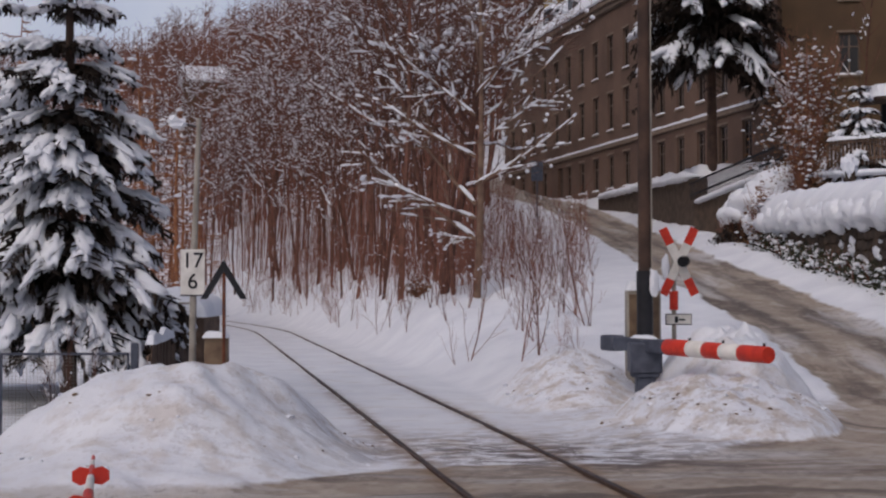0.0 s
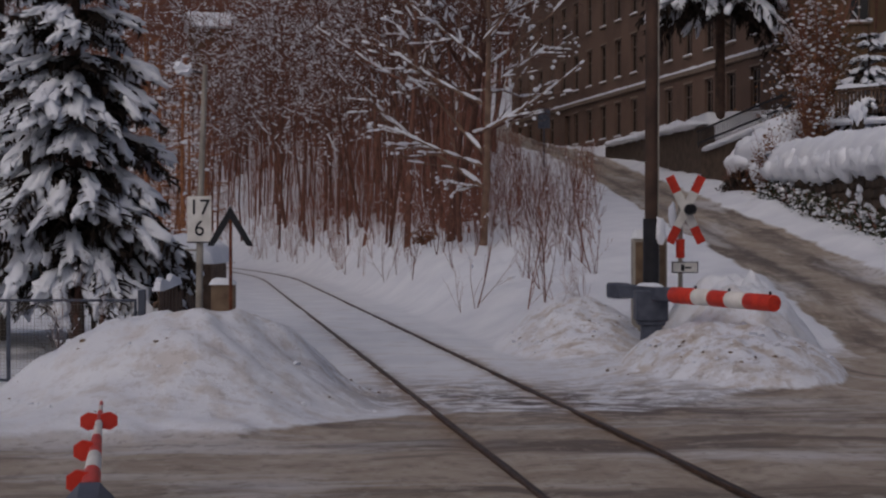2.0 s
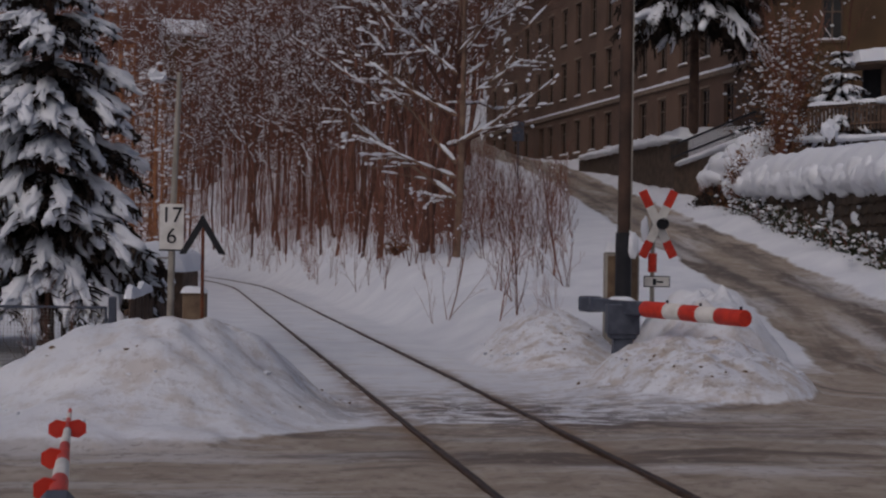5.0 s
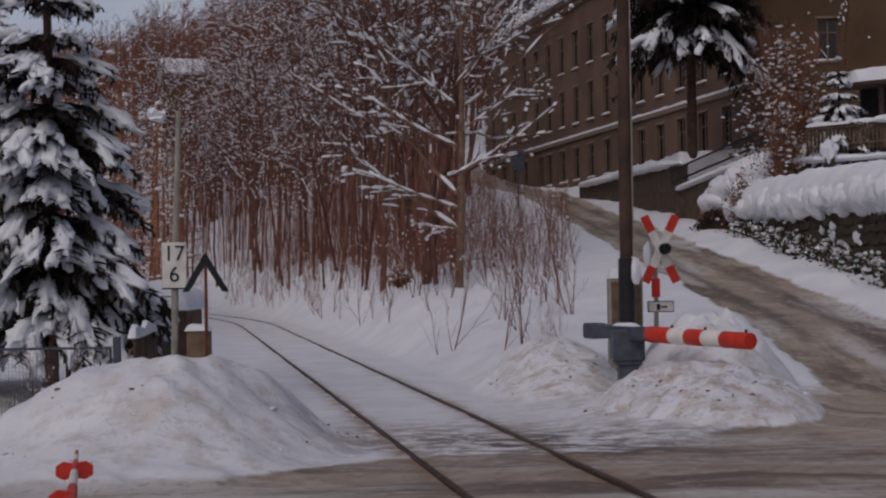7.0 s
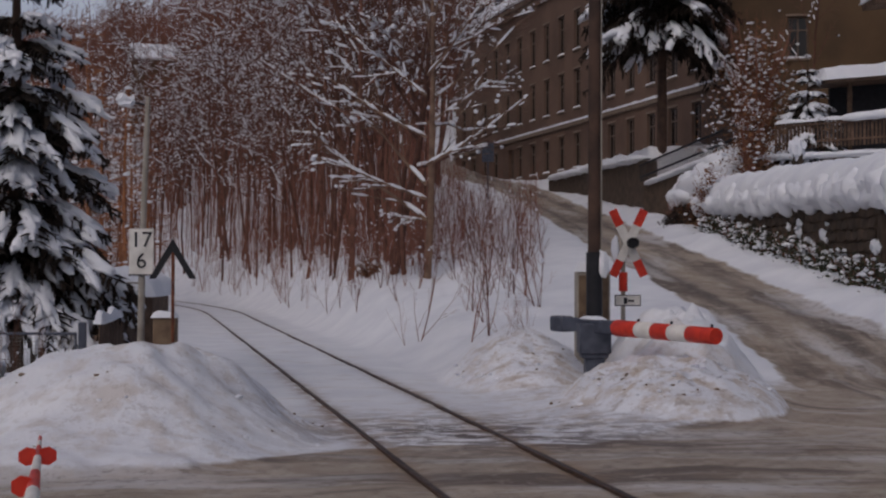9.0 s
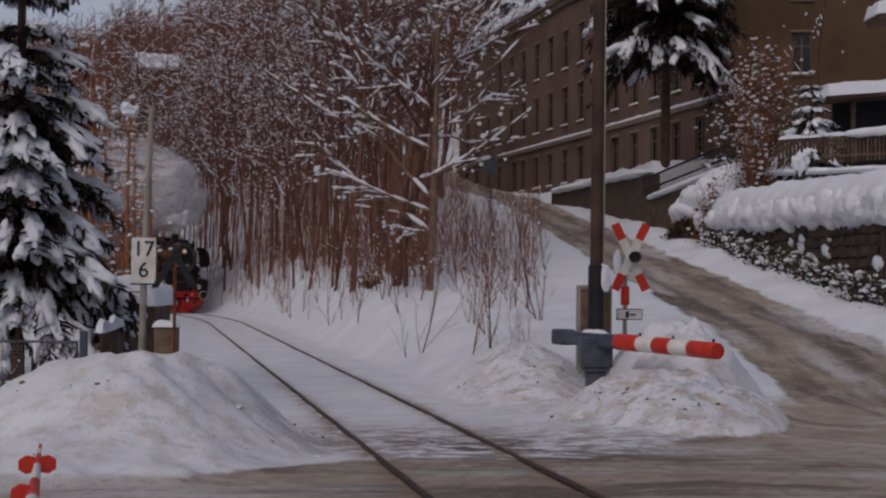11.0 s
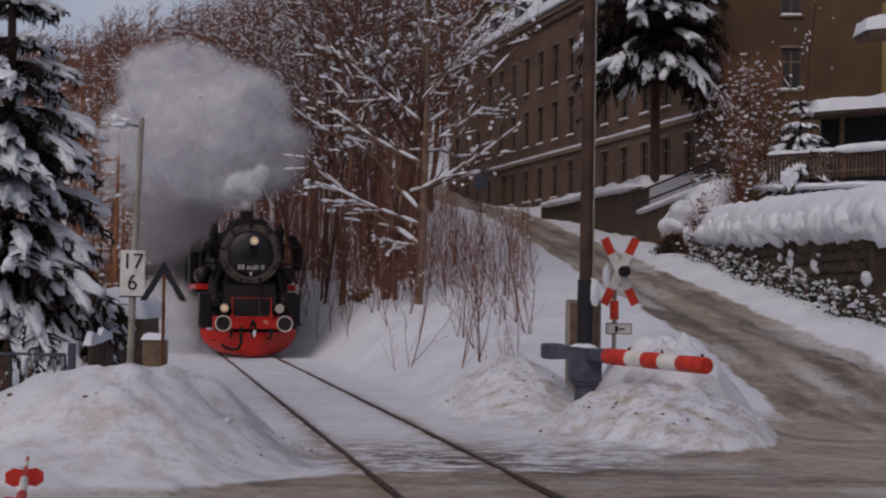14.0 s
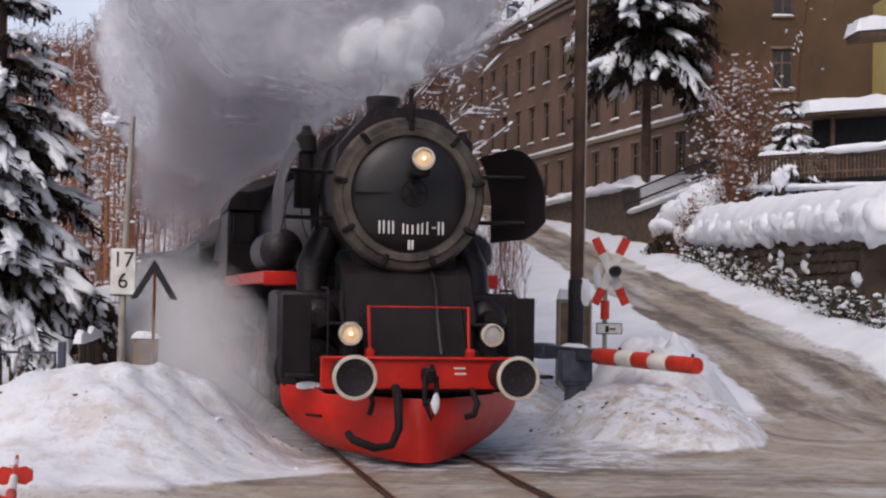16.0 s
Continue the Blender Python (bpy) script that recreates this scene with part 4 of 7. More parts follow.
def spruce(name, seed, height, reach, m, label, bare=0.1, tiers=13, snow_share=0.8, fine=2, power=0.85):
    """Trunk, drooping boughs of needle sprays, and snow lying in fingers on the boughs."""
    rng = random.Random(seed)
    t = thing(name, m, label, "tree")
    part("trunk", Shape().tube([(0, 0, -0.3), (0, 0, height * 0.5), (0, 0, height)], [height * 0.016, height * 0.011, 0.01], 8), M_POLE, t)
    green, snow = Shape(), Shape()

    def cushion(q, way, half, w, h):
        turn = Matrix.Translation(q) @ way.to_track_quat("X", "Z").to_matrix().to_4x4()
        snow.blob((0, 0, 0), (half, w, h), rng.randint(0, 99), 0.8, fine, turn)

    for k in range(tiers):
        u = min(max((k + rng.uniform(-0.35, 0.35)) / (tiers - 1), 0), 1)
        z0 = height * (bare + (0.985 - bare) * u)
        out = reach * ((1 - u) ** power + 0.05)
        n = max(5, int(9 * (1 - u) + 4))
        for j in range(n):
            a = 2 * math.pi * (j + rng.random() * 0.9) / n + k
            z = z0 + rng.uniform(-0.3, 0.3) * height / tiers * (1 - u)
            ln = out * rng.uniform(0.68, 1.15)
            way = Vector((math.cos(a), math.sin(a), 0))
            side = Vector((-way.y, way.x, 0))
            droop = (0.50 * (1 - u) + 0.22) * rng.uniform(0.75, 1.3)

            def at(s):
                return Vector((0, 0, z)) + way * (ln * s) + Vector((0, 0, ln * (0.14 * s - droop * s * s + 0.10 * s ** 4)))
            path = [at(i / 5) for i in range(6)]
            green.tube(path, [0.03, 0.025, 0.02, 0.015, 0.01, 0.004], 3, False)
            m_s = max(8, int(ln * 13))
            for i in range(m_s):
                s = 0.1 + 0.9 * (i + rng.random()) / m_s
                q = at(min(s, 1.0))
                for sg in (-1, 1):
                    w = ln * 0.36 * (1.15 - 0.8 * s) * rng.uniform(0.5, 1.3) + 0.06
                    tip = q + side * (sg * w) + way * (w * rng.uniform(0.3, 0.9)) + Vector((0, 0, -w * rng.uniform(0.2, 0.9)))
                    mid = q.lerp(tip, 0.45) + Vector((0, 0, 0.03))
                    b = way * (0.025 + 0.07 * w)
                    green.add([q, mid + b, tip, mid - b], [(0, 1, 2, 3)])
                    for f in (0.35, 0.75):
                        o = q.lerp(tip, f)
                        hang = o + Vector((rng.gauss(0, 0.03), rng.gauss(0, 0.03), -w * rng.uniform(0.15, 0.5)))
                        green.add([o - b * 0.7, o + b * 0.7, hang], [(0, 1, 2)])
            if rng.random() < snow_share:
                c = rng.uniform(0.62, 0.8)
                fall = (at(0.95) - at(0.55)).normalized()
                w = 0.045 + 0.078 * ln * rng.uniform(0.7, 1.2)
                cushion(at(c) + Vector((0, 0, w * 0.25)), fall, ln * rng.uniform(0.2, 0.3) + 0.05, w, w * 0.62)
                for _f in range(rng.randint(4, 7)):
                    off = rng.uniform(-1, 1)
                    q = at(min(0.99, c + rng.uniform(-0.2, 0.24))) + side * (off * w * 2.0) + Vector((0, 0, -abs(off) * w * 0.7 + w * 0.15))
                    d = (fall + side * (off * 0.55) + Vector((0, 0, -0.35))).normalized()
                    f = rng.uniform(0.45, 0.8)
                    cushion(q, d, ln * rng.uniform(0.10, 0.2) + 0.05, w * f, w * f * 0.7)
                if rng.random() < 0.5:
                    cushion(at(0.35) + Vector((0, 0, w * 0.2)), (at(0.5) - at(0.2)).normalized(), ln * 0.14, w * 0.5, w * 0.35)
    part("needles", green, M_NEEDLE, t, "dark drooping needle sprays", flat=True)
    tagged(part("snow_load", snow, M_SNOW, t, "heavy snow cushions on the boughs", 180), kind="stuff")
    return t


def larch(name, seed, height, m, label):
    rng = random.Random(seed)
    t = thing(name, m, label, "tree", "larches behind the garden")
    wood, snow = Shape(), Shape()
    bow = rng.uniform(-0.25, 0.25)

    def stem(u):
        return Vector((bow * math.sin(u * 3.1), 0.1 * u, height * u))
    wood.tube([stem(k / 6) - Vector((0, 0, 0.3 if k == 0 else 0)) for k in range(7)], [0.13, 0.115, 0.10, 0.08, 0.06, 0.035, 0.01], 6)
    for k in range(44):
        u = 0.16 + 0.82 * (k + rng.random()) / 44
        a = rng.uniform(0, 6.28)
        ln = (height * 0.20 * (1 - u) ** 0.75 + 0.25) * rng.uniform(0.45, 1.2)
        way = Vector((math.cos(a), math.sin(a), 0))
        dip, lift = rng.uniform(0.1, 0.5), rng.uniform(0.1, 0.45)
        o = stem(u)
        path = [o + way * (ln * s) + Vector((0, 0, ln * (-dip * s + lift * s * s))) + Vector((rng.gauss(0, 0.02), rng.gauss(0, 0.02), 0)) * ln for s in (0, 0.35, 0.7, 1)]
        wood.tube(path, [0.032, 0.022, 0.014, 0.005], 3, False)
        side = Vector((-way.y, way.x, 0))
        for i in range(12):
            s = 0.15 + 0.85 * (i + rng.random()) / 12
            j = min(2, int(s * 3))
            q = path[j].lerp(path[j + 1], s * 3 - j)
            w = ln * 0.26 * rng.uniform(0.4, 1.3) * (1.2 - 0.7 * s)
            tip = q + side * rng.choice((-1, 1)) * w + way * w * rng.uniform(0.2, 1.0) + Vector((0, 0, -w * rng.uniform(-0.2, 0.7)))
            wood.tube([q, tip], [0.010, 0.004], 3, False)
            for _ in range(2):
                e = q.lerp(tip, rng.uniform(0.3, 0.9))
                wood.add([e + Vector((0, 0, 0.008)), e - Vector((0, 0, 0.008)), e + Vector((rng.gauss(0, 0.12), rng.gauss(0, 0.12), rng.uniform(-0.2, 0.08)))], [(0, 1, 2)])
        if rng.random() < 0.5:
            i = rng.choice((1, 2))
            q, far = path[i], path[i].lerp(path[i + 1], rng.uniform(0.25, 0.7))
            r = rng.uniform(0.04, 0.10)
            snow.tube([q + Vector((0, 0, 0.01)), q.lerp(far, 0.5) + Vector((0, 0, 0.05)), far + Vector((0, 0, 0.02))], [r * 0.4, r, r * 0.3], 5, False)
        if rng.random() < 0.35:
            r = rng.uniform(0.05, 0.12)
            snow.blob(path[2] + Vector((0, 0, r * 0.4)), (r * 1.5, r * 1.3, r * 0.7), rng.randint(0, 99), 0.5, 1)
    part("trunk", wood, M_LARCH, t, "reddish-brown trunk with bare level branches", 60)
    tagged(part("snow_load", snow, M_SNOW, t, "bits of snow on the branches", 180), kind="stuff")
    return t


def plant_forest():
    rng = random.Random(7)
    label = "bare brown deciduous tree with snow on its twigs"
    protos = [make_tree("forest_tree", 20 + k, 15, 0.075 + 0.014 * k, FOREST, label, "bare trees of the wood") for k in range(4)]
    slims = [make_tree("slender_tree", 40 + k, 12, 0.07, SLIM, "slender bare young tree with snow-flecked twigs", "bare trees of the wood") for k in range(3)]
    used = set()

    def put(proto, x, y, s):
        m = pose(x, y, ground_at(x, y), rng.uniform(-1.5, 1.5), rng.uniform(-1.5, 1.5), rng.uniform(0, 360))
        if proto in used:
            t = copy_thing(proto, m)
        else:
            t = proto
            t.matrix_basis = m
            used.add(proto)
        t.scale = (s, s, s * rng.uniform(0.9, 1.15))

    spots = []
    for _ in range(4000):
        y = rng.uniform(43, 125)
        x = rng.uniform(-40, 8)
        dx = x - float(track_x(y))
        q = x / y * 2500 + 784
        if dx < 3.4 and dx > -4.0:
            continue
        if x > float(road_mid(y)) - 2.6 - 0.02 * (y - 40):
            continue
        if dx < 0 and y < 70:
            continue
        if q < -60 or q > (850 if y < 85 else 880):
            continue
        if dx > 0 and y < 50 and x < -0.2:
            continue
        if any((x - a) ** 2 + (y - b) ** 2 < (1.5 if y < 80 else 2.4) ** 2 for a, b in spots):
            continue
        spots.append((x, y))
        if len(spots) > 190:
            break
    for x, y in spots:
        put(rng.choice(protos) if rng.random() < 0.6 else rng.choice(slims), x, y, rng.uniform(0.75, 1.2) * (1 if x > float(track_x(y)) else 0.72))
    # the broad tree beside the road
    rng2 = random.Random(91)
    wood, snow = Shape(), Shape()
    trunk = dict(SPREAD, kids=(7, 7, 5))
    grow(wood, snow, rng2, Vector((0, 0, -0.4)), Vector((0.02, 0, 1)), 11.6, 0.125, 0, trunk)
    limb = dict(SPREAD, wander=0.07, kids=(0, 9, 5), angle=((0, 0), (25, 55), (25, 60)), ratio=((0, 0), (0.28, 0.45), (0.4, 0.6)), snow=1.15, flake=0.042)
    for z, way, ln, r in ((2.6, (-1, 0.1, 0.62), 4.4, 0.075), (3.2, (-1, -0.3, 0.35), 3.2, 0.06), (4.2, (1, -0.2, 0.6), 3.4, 0.06), (3.6, (-0.8, 0.4, 0.9), 4.2, 0.07),
                          (5.0, (-1, -0.2, 0.5), 3.8, 0.06), (5.4, (1, 0.3, 0.5), 3.0, 0.05), (2.6, (-0.9, 0.1, 0.05), 1.2, 0.04), (6.2, (-0.9, 0.2, 0.7), 3.4, 0.05), (6.8, (0.9, -0.3, 0.8), 3.2, 0.05)):
        grow(wood, snow, rng2, Vector((0.0, 0, z - 0.9)), Vector(way).normalized(), ln, r, 1, limb)
    big = thing("spreading_tree", pose(1.15, 41.0, ground_at(1.15, 41)), "large bare tree with long snow-covered limbs", "tree")
    part("trunk", wood, M_GREYBARK, big, "bare brown trunk and limbs", 60)
    tagged(part("snow_load", snow, M_SNOW, big, "thick snow lying on the limbs", 180), kind="stuff")
    make_tree("spreading_tree", 97, 10.0, 0.15, SPREAD, "bare tree leaning by the road, snow on its limbs", "", pose(0.2, 44.0, ground_at(0.2, 44), 0, -4, 200))
    # shrubs on the bank
    shrubs = [make_tree("shrub", 60 + k, 2.4, 0.016, SHRUB, "thin bare brown shrub standing in the snow", "shrubs on the bank", None, M_TWIG) for k in range(4)]
    used_s = set()
    lone = [(-0.9, 43.0), (-0.5, 44.2), (0.4, 31.0), (0.7, 30.4), (-4.0, 58.0), (-3.4, 56.0), (1.6, 27.0), (1.9, 26.4), (2.2, 25.2), (2.35, 25.5), (2.0, 25.4), (2.5, 25.1)]
    for k in range(480):
        y = rng.uniform(24, 56) if k < 300 else rng.uniform(44, 90)
        x = rng.uniform(float(track_x(y)) + 2.5, 6.0 if k < 300 else float(track_x(y)) + 7.5)
        edge = (x - float(track_x(y)) - 3.0) / 6.0
        if k < len(lone):
            x, y = lone[k]
        elif k < 300 and rng.random() > 0.3 + edge:
            continue
        if y < 30 and x < 1.5 and k >= len(lone):
            continue
        if x > 0.112 * y:
            continue
        p = rng.choice(shrubs)
        m = pose(x, y, ground_at(x, y) - 0.05, rng.uniform(-12, 12), rng.uniform(-12, 12), rng.uniform(0, 360))
        t = copy_thing(p, m) if p in used_s else p
        t.matrix_basis = m
        used_s.add(p)
        s = rng.uniform(0.45, 1.15) if y > 26 else rng.uniform(0.25, 0.4)
        t.scale = (s, s, s)


def thicket():
    """Dense thin stems under and behind the trees."""
    rng = random.Random(23)
    wood = Shape()
    count = 0
    while count < 2400:
        y = rng.uniform(42, 128)
        x = rng.uniform(-0.34, 0.07) * y
        dx = x - float(track_x(y))
        if -3.5 < dx < 3.8 or (dx < 0 and y < 62) or x > 0.055 * y or x > float(road_mid(y)) - 2.2 or (dx > 0 and y < 47 and x < -0.8):
            continue
        count += 1
        z = ground_at(x, y)
        h = rng.uniform(1.5, 7.5) if dx > 5 and x < 0.03 * y else rng.uniform(0.7, 2.4)
        lean = Vector((rng.gauss(0, 0.06) * h, rng.gauss(0, 0.06) * h, h))
        o = Vector((x, y, z - 0.1))
        r = 0.006 + 0.004 * h
        wood.tube([o, o + lean * 0.5 + Vector((rng.gauss(0, 0.1), 0, 0)), o + lean], [r, r * 0.7, 0.005], 3, False)
        for _ in range(int(h * 1.6)):
            u = rng.uniform(0.3, 0.95)
            q = o + lean * u
            a = rng.uniform(0, 6.28)
            ln = rng.uniform(0.3, 1.0)
            tip = q + Vector((math.cos(a) * ln, math.sin(a) * ln, ln * rng.uniform(0.3, 1.2)))
            wood.add([q + Vector((0.012, 0, 0)), q - Vector((0.012, 0, 0)), tip], [(0, 1, 2)])
    for _ in range(420):
        y = rng.uniform(122, 185)
        x = rng.uniform(-0.17, -0.085) * y
        if abs(x - float(track_x(y))) < 4.5:
            continue
        o, h = Vector((x, y, ground_at(x, y) - 0.3)), rng.uniform(5, 15)
        r = 0.02 + 0.006 * h
        wood.tube([o, o + Vector((rng.gauss(0, 0.3), 0, h * 0.5)), o + Vector((rng.gauss(0, 0.5), 0, h))], [r, r * 0.7, 0.01], 3, False)
        for _ in range(14):
            u, a, ln = rng.uniform(0.25, 0.97), rng.uniform(0, 6.28), rng.uniform(0.6, 2.2)
            q = o + Vector((0, 0, h * u))
            tip = q + Vector((math.cos(a) * ln, math.sin(a) * ln, ln * rng.uniform(0.2, 1.0)))
            wood.add([q + Vector((0, 0, 0.05)), q - Vector((0, 0, 0.05)), tip], [(0, 1, 2)])
    tagged(part("thicket", wood, M_TWIG, None, flat=True), "dense brown stems of young growth in the wood", "thicket", kind="stuff")


def far_woods():
    """Wooded slopes in the distance, too many trees to count."""
    rng = random.Random(5)
    wood, snow = Shape(), Shape()
    for _ in range(2600):
        y = rng.uniform(125, 330)
        x = rng.uniform(-0.42, 0.10) * y
        if abs(x - float(track_x(y))) < 7:
            continue
        if -31 < x < -14 and 120 < y < 160 and rng.random() < 0.8:
            continue
        z = ground_at(x, y)
        h = rng.uniform(7, 12)
        top = Vector((x + rng.gauss(0, 0.4), y, z + h))
        wood.tube([(x, y, z - 0.5), top], [0.16, 0.03], 3, False)
        for _k in range(16):
            u = rng.uniform(0.3, 1)
            a = rng.uniform(0, 6.28)
            q = Vector((x, y, z)).lerp(top, u)
            ln = h * 0.3 * (1.15 - 0.7 * u)
            tip = q + Vector((math.cos(a) * ln, math.sin(a) * ln, ln * rng.uniform(0.2, 0.9)))
            wood.add([q + Vector((0.05, 0, -0.05)), q + Vector((-0.05, 0, 0.05)), tip], [(0, 1, 2)])
            mid = q.lerp(tip, 0.5)
            for _j in range(2):
                t2 = mid + Vector((rng.gauss(0, 0.8), rng.gauss(0, 0.8), rng.uniform(0.2, 1.0)))
                wood.add([mid + Vector((0.04, 0, 0)), mid - Vector((0.04, 0, 0)), t2], [(0, 1, 2)])
            if rng.random() < 0.25:
                snow.add([mid + Vector((0.2, 0, 0)), mid + Vector((0, 0.1, 0.16)), mid - Vector((0.2, 0, 0.02)), mid - Vector((0, 0, 0.12))], [(0, 1, 2, 3)])
    t = tagged(part("far_woods", wood, M_TWIG, None, flat=True), "distant brown winter woods on the hillside", "woods", kind="stuff")
    tagged(part("far_wood_snow", snow, M_SNOW, None, flat=True), "flecks of snow in the distant woods", "snow", kind="stuff")


plant_forest()
thicket()
far_woods()
spruce("spruce", 3, 8.7, 1.62, pose(-5.72, 22.0, 0.0), "tall dark spruce with heavy snow on its boughs in the garden", bare=0.17, tiers=19, snow_share=0.9, fine=3, power=0.75)
spruce("spruce", 4, 8.2, 2.0, pose(-7.5, 24.0, 0.0), "tall snow-laden spruce behind the garden fence", bare=0.22, tiers=14, snow_share=0.9)
spruce("spruce", 5, 14.5, 3.3, pose(11.95, 61.0, 6.9), "big dark spruce with snow in front of the house", bare=0.36, tiers=15, snow_share=0.75, power=0.6)
spruce("small_spruce", 6, 3.7, 1.5, pose(15.2, 50.5, 5.9), "small snow-covered spruce beside the porch", bare=0.05, tiers=9, snow_share=1.0)
for k, (x, y, hh) in enumerate(((-9.4, 44, 12), (-11.6, 50, 13), (-13.5, 46, 14), (-10.6, 58, 12), (-16.0, 55, 15), (-12.4, 62, 14), (-14.5, 64, 15), (-11.6, 68, 12), (-13.8, 76, 13), (-15.6, 84, 14))):
    larch("larch", 70 + k, hh * 0.8, pose(x, y, ground_at(x, y)), "leafless reddish-brown larch with bits of snow")


# ---- signs and garden left of the track ----
def km_sign():
    s = thing("kilometre_sign", pose(-3.36, 19.5, 0), "white railway distance board with black figures on a pale post", "sign")
    part("post", Shape().tube([(-0.03, 0.06, 0.2), (0.0, 0.06, 2.2), (0.07, 0.06, 4.24)], [0.05, 0.046, 0.036], 10), M_CONC, s)
    part("arm", Shape().tube([(0.06, 0.06, 4.12), (-0.10, 0.05, 4.15), (-0.2, 0.05, 4.13)], [0.012, 0.012, 0.015], 8), M_DARK, s, "short dark arm at the post top")
    part("snow_cap", Shape().blob((-0.20, 0.05, 4.17), (0.11, 0.08, 0.07), 6, 0.9, 2).blob((-0.28, 0.05, 4.22), (0.07, 0.07, 0.06), 9, 0.9, 2), M_SNOW, s, "lump of snow on the arm")
    b = part("board", Shape().box((-0.17, -0.01, 1.79), (0.165, 0.015, 2.42), 0.006), M_WHITE, s, "white enamel board")
    part("board_edge", Shape().box((-0.175, -0.013, 1.775), (0.17, 0.017, 1.795), 0.004), M_DARK, b)
    for text, z in (("17", 2.26), ("6", 1.97)):
        words("figures", text, 0.30, M_DARK, b, pose(0, -0.016, z, 90))


def plough_sign():
    s = thing("plough_sign", pose(-2.83, 18.8, 0), "dark chevron railway sign on a rusty rod", "sign")
    part("rod", Shape().cyl((0, 0.02, 0.4), (0, 0.02, 2.2), 0.022, n=8), M_RUST, s)
    for sg in (-1, 1):
        part("arm", Shape().prism([(0, 2.27), (0, 2.10), (sg * 0.22, 1.74), (sg * 0.31, 1.74)][::sg], 0.02, pose(0, -0.01 + 0.004 * sg, 0)), M_DARK, s, "dark sheet-metal arm", flat=True)


def box_post():
    s = thing("cable_box", pose(-3.0, 19.3, 0), "brown weathered box post capped with snow", "box")
    part("body", Shape().box((-0.155, -0.12, 0.4), (0.155, 0.12, 1.22), 0.02), M_BOXWOOD, s)
    part("snow_cap", Shape().pillow(-0.18, -0.15, 0.18, 0.15, 1.21, 0.09, 0.04, 1, 0.3, 0.09), M_SNOW, s)


def mesh_fence():
    f = thing("mesh_fence", pose(-3.9, 17.9, 0), "wire mesh garden fence in dark steel frames", "fence")
    for x0, x1 in ((-3.2, -1.62), (-1.6, 0.0)):
        for a, b in (((x0, 0, 1.06), (x1, 0, 1.06)), ((x0, 0, 0.05), (x1, 0, 0.05)), ((x0, 0, 0.0), (x0, 0, 1.07)), ((x1, 0, 0.0), (x1, 0, 1.07))):
            part("frame_bar", Shape().cyl(a, b, 0.018, n=6), M_BLUEGREY, f)
        w = Shape()
        n = int((x1 - x0) / 0.045)
        for i in range(n):
            x = x0 + (x1 - x0) * i / n
            w.cyl((x, 0, 0.06), (x, 0, 1.05), 0.0022, n=3)
        for i in range(22):
            w.cyl((x0, 0.004, 0.06 + i * 0.045), (x1, 0.004, 0.06 + i * 0.045), 0.0022, n=3)
        part("wire_mesh", w, M_CONC, f, "grey wire mesh")
    part("gate_post", Shape().box((0.04, -0.05, -0.1), (0.13, 0.04, 1.2), 0.01), M_BLUEGREY, f, "dark steel gate post")


def plank_fence():
    a, b = Vector((-3.84, 19.0, 0)), Vector((-4.55, 26.5, 0))
    d = b - a
    f = thing("plank_fence", pose(a.x, a.y, 0, 0, 0, math.degrees(math.atan2(d.y, d.x))), "dark brown board fence with snow along the top", "fence")
    ob = part("plank", Shape().box((0, -0.012, 0), (0.135, 0.012, 1.15), 0.006), M_WOOD)
    me = ob.data
    bpy.data.objects.remove(ob)
    n = int(d.length / 0.15)
    for i in range(n):
        p = new("plank", me)
        p.parent, p.matrix_basis = f, pose(i * 0.15, 0, 0.0, random.uniform(-1, 1), random.uniform(-1.5, 1.5), 0)
    part("rail", Shape().box((0, 0.014, 0.9), (d.length, 0.06, 0.98), 0.01), M_WOOD, f)
    part("snow_strip", Shape().pillow(-0.05, -0.08, d.length, 0.08, 1.13, 0.14, 0.08, 4, 0.5, 0.06), M_SNOW, f, "snow lying on the fence")


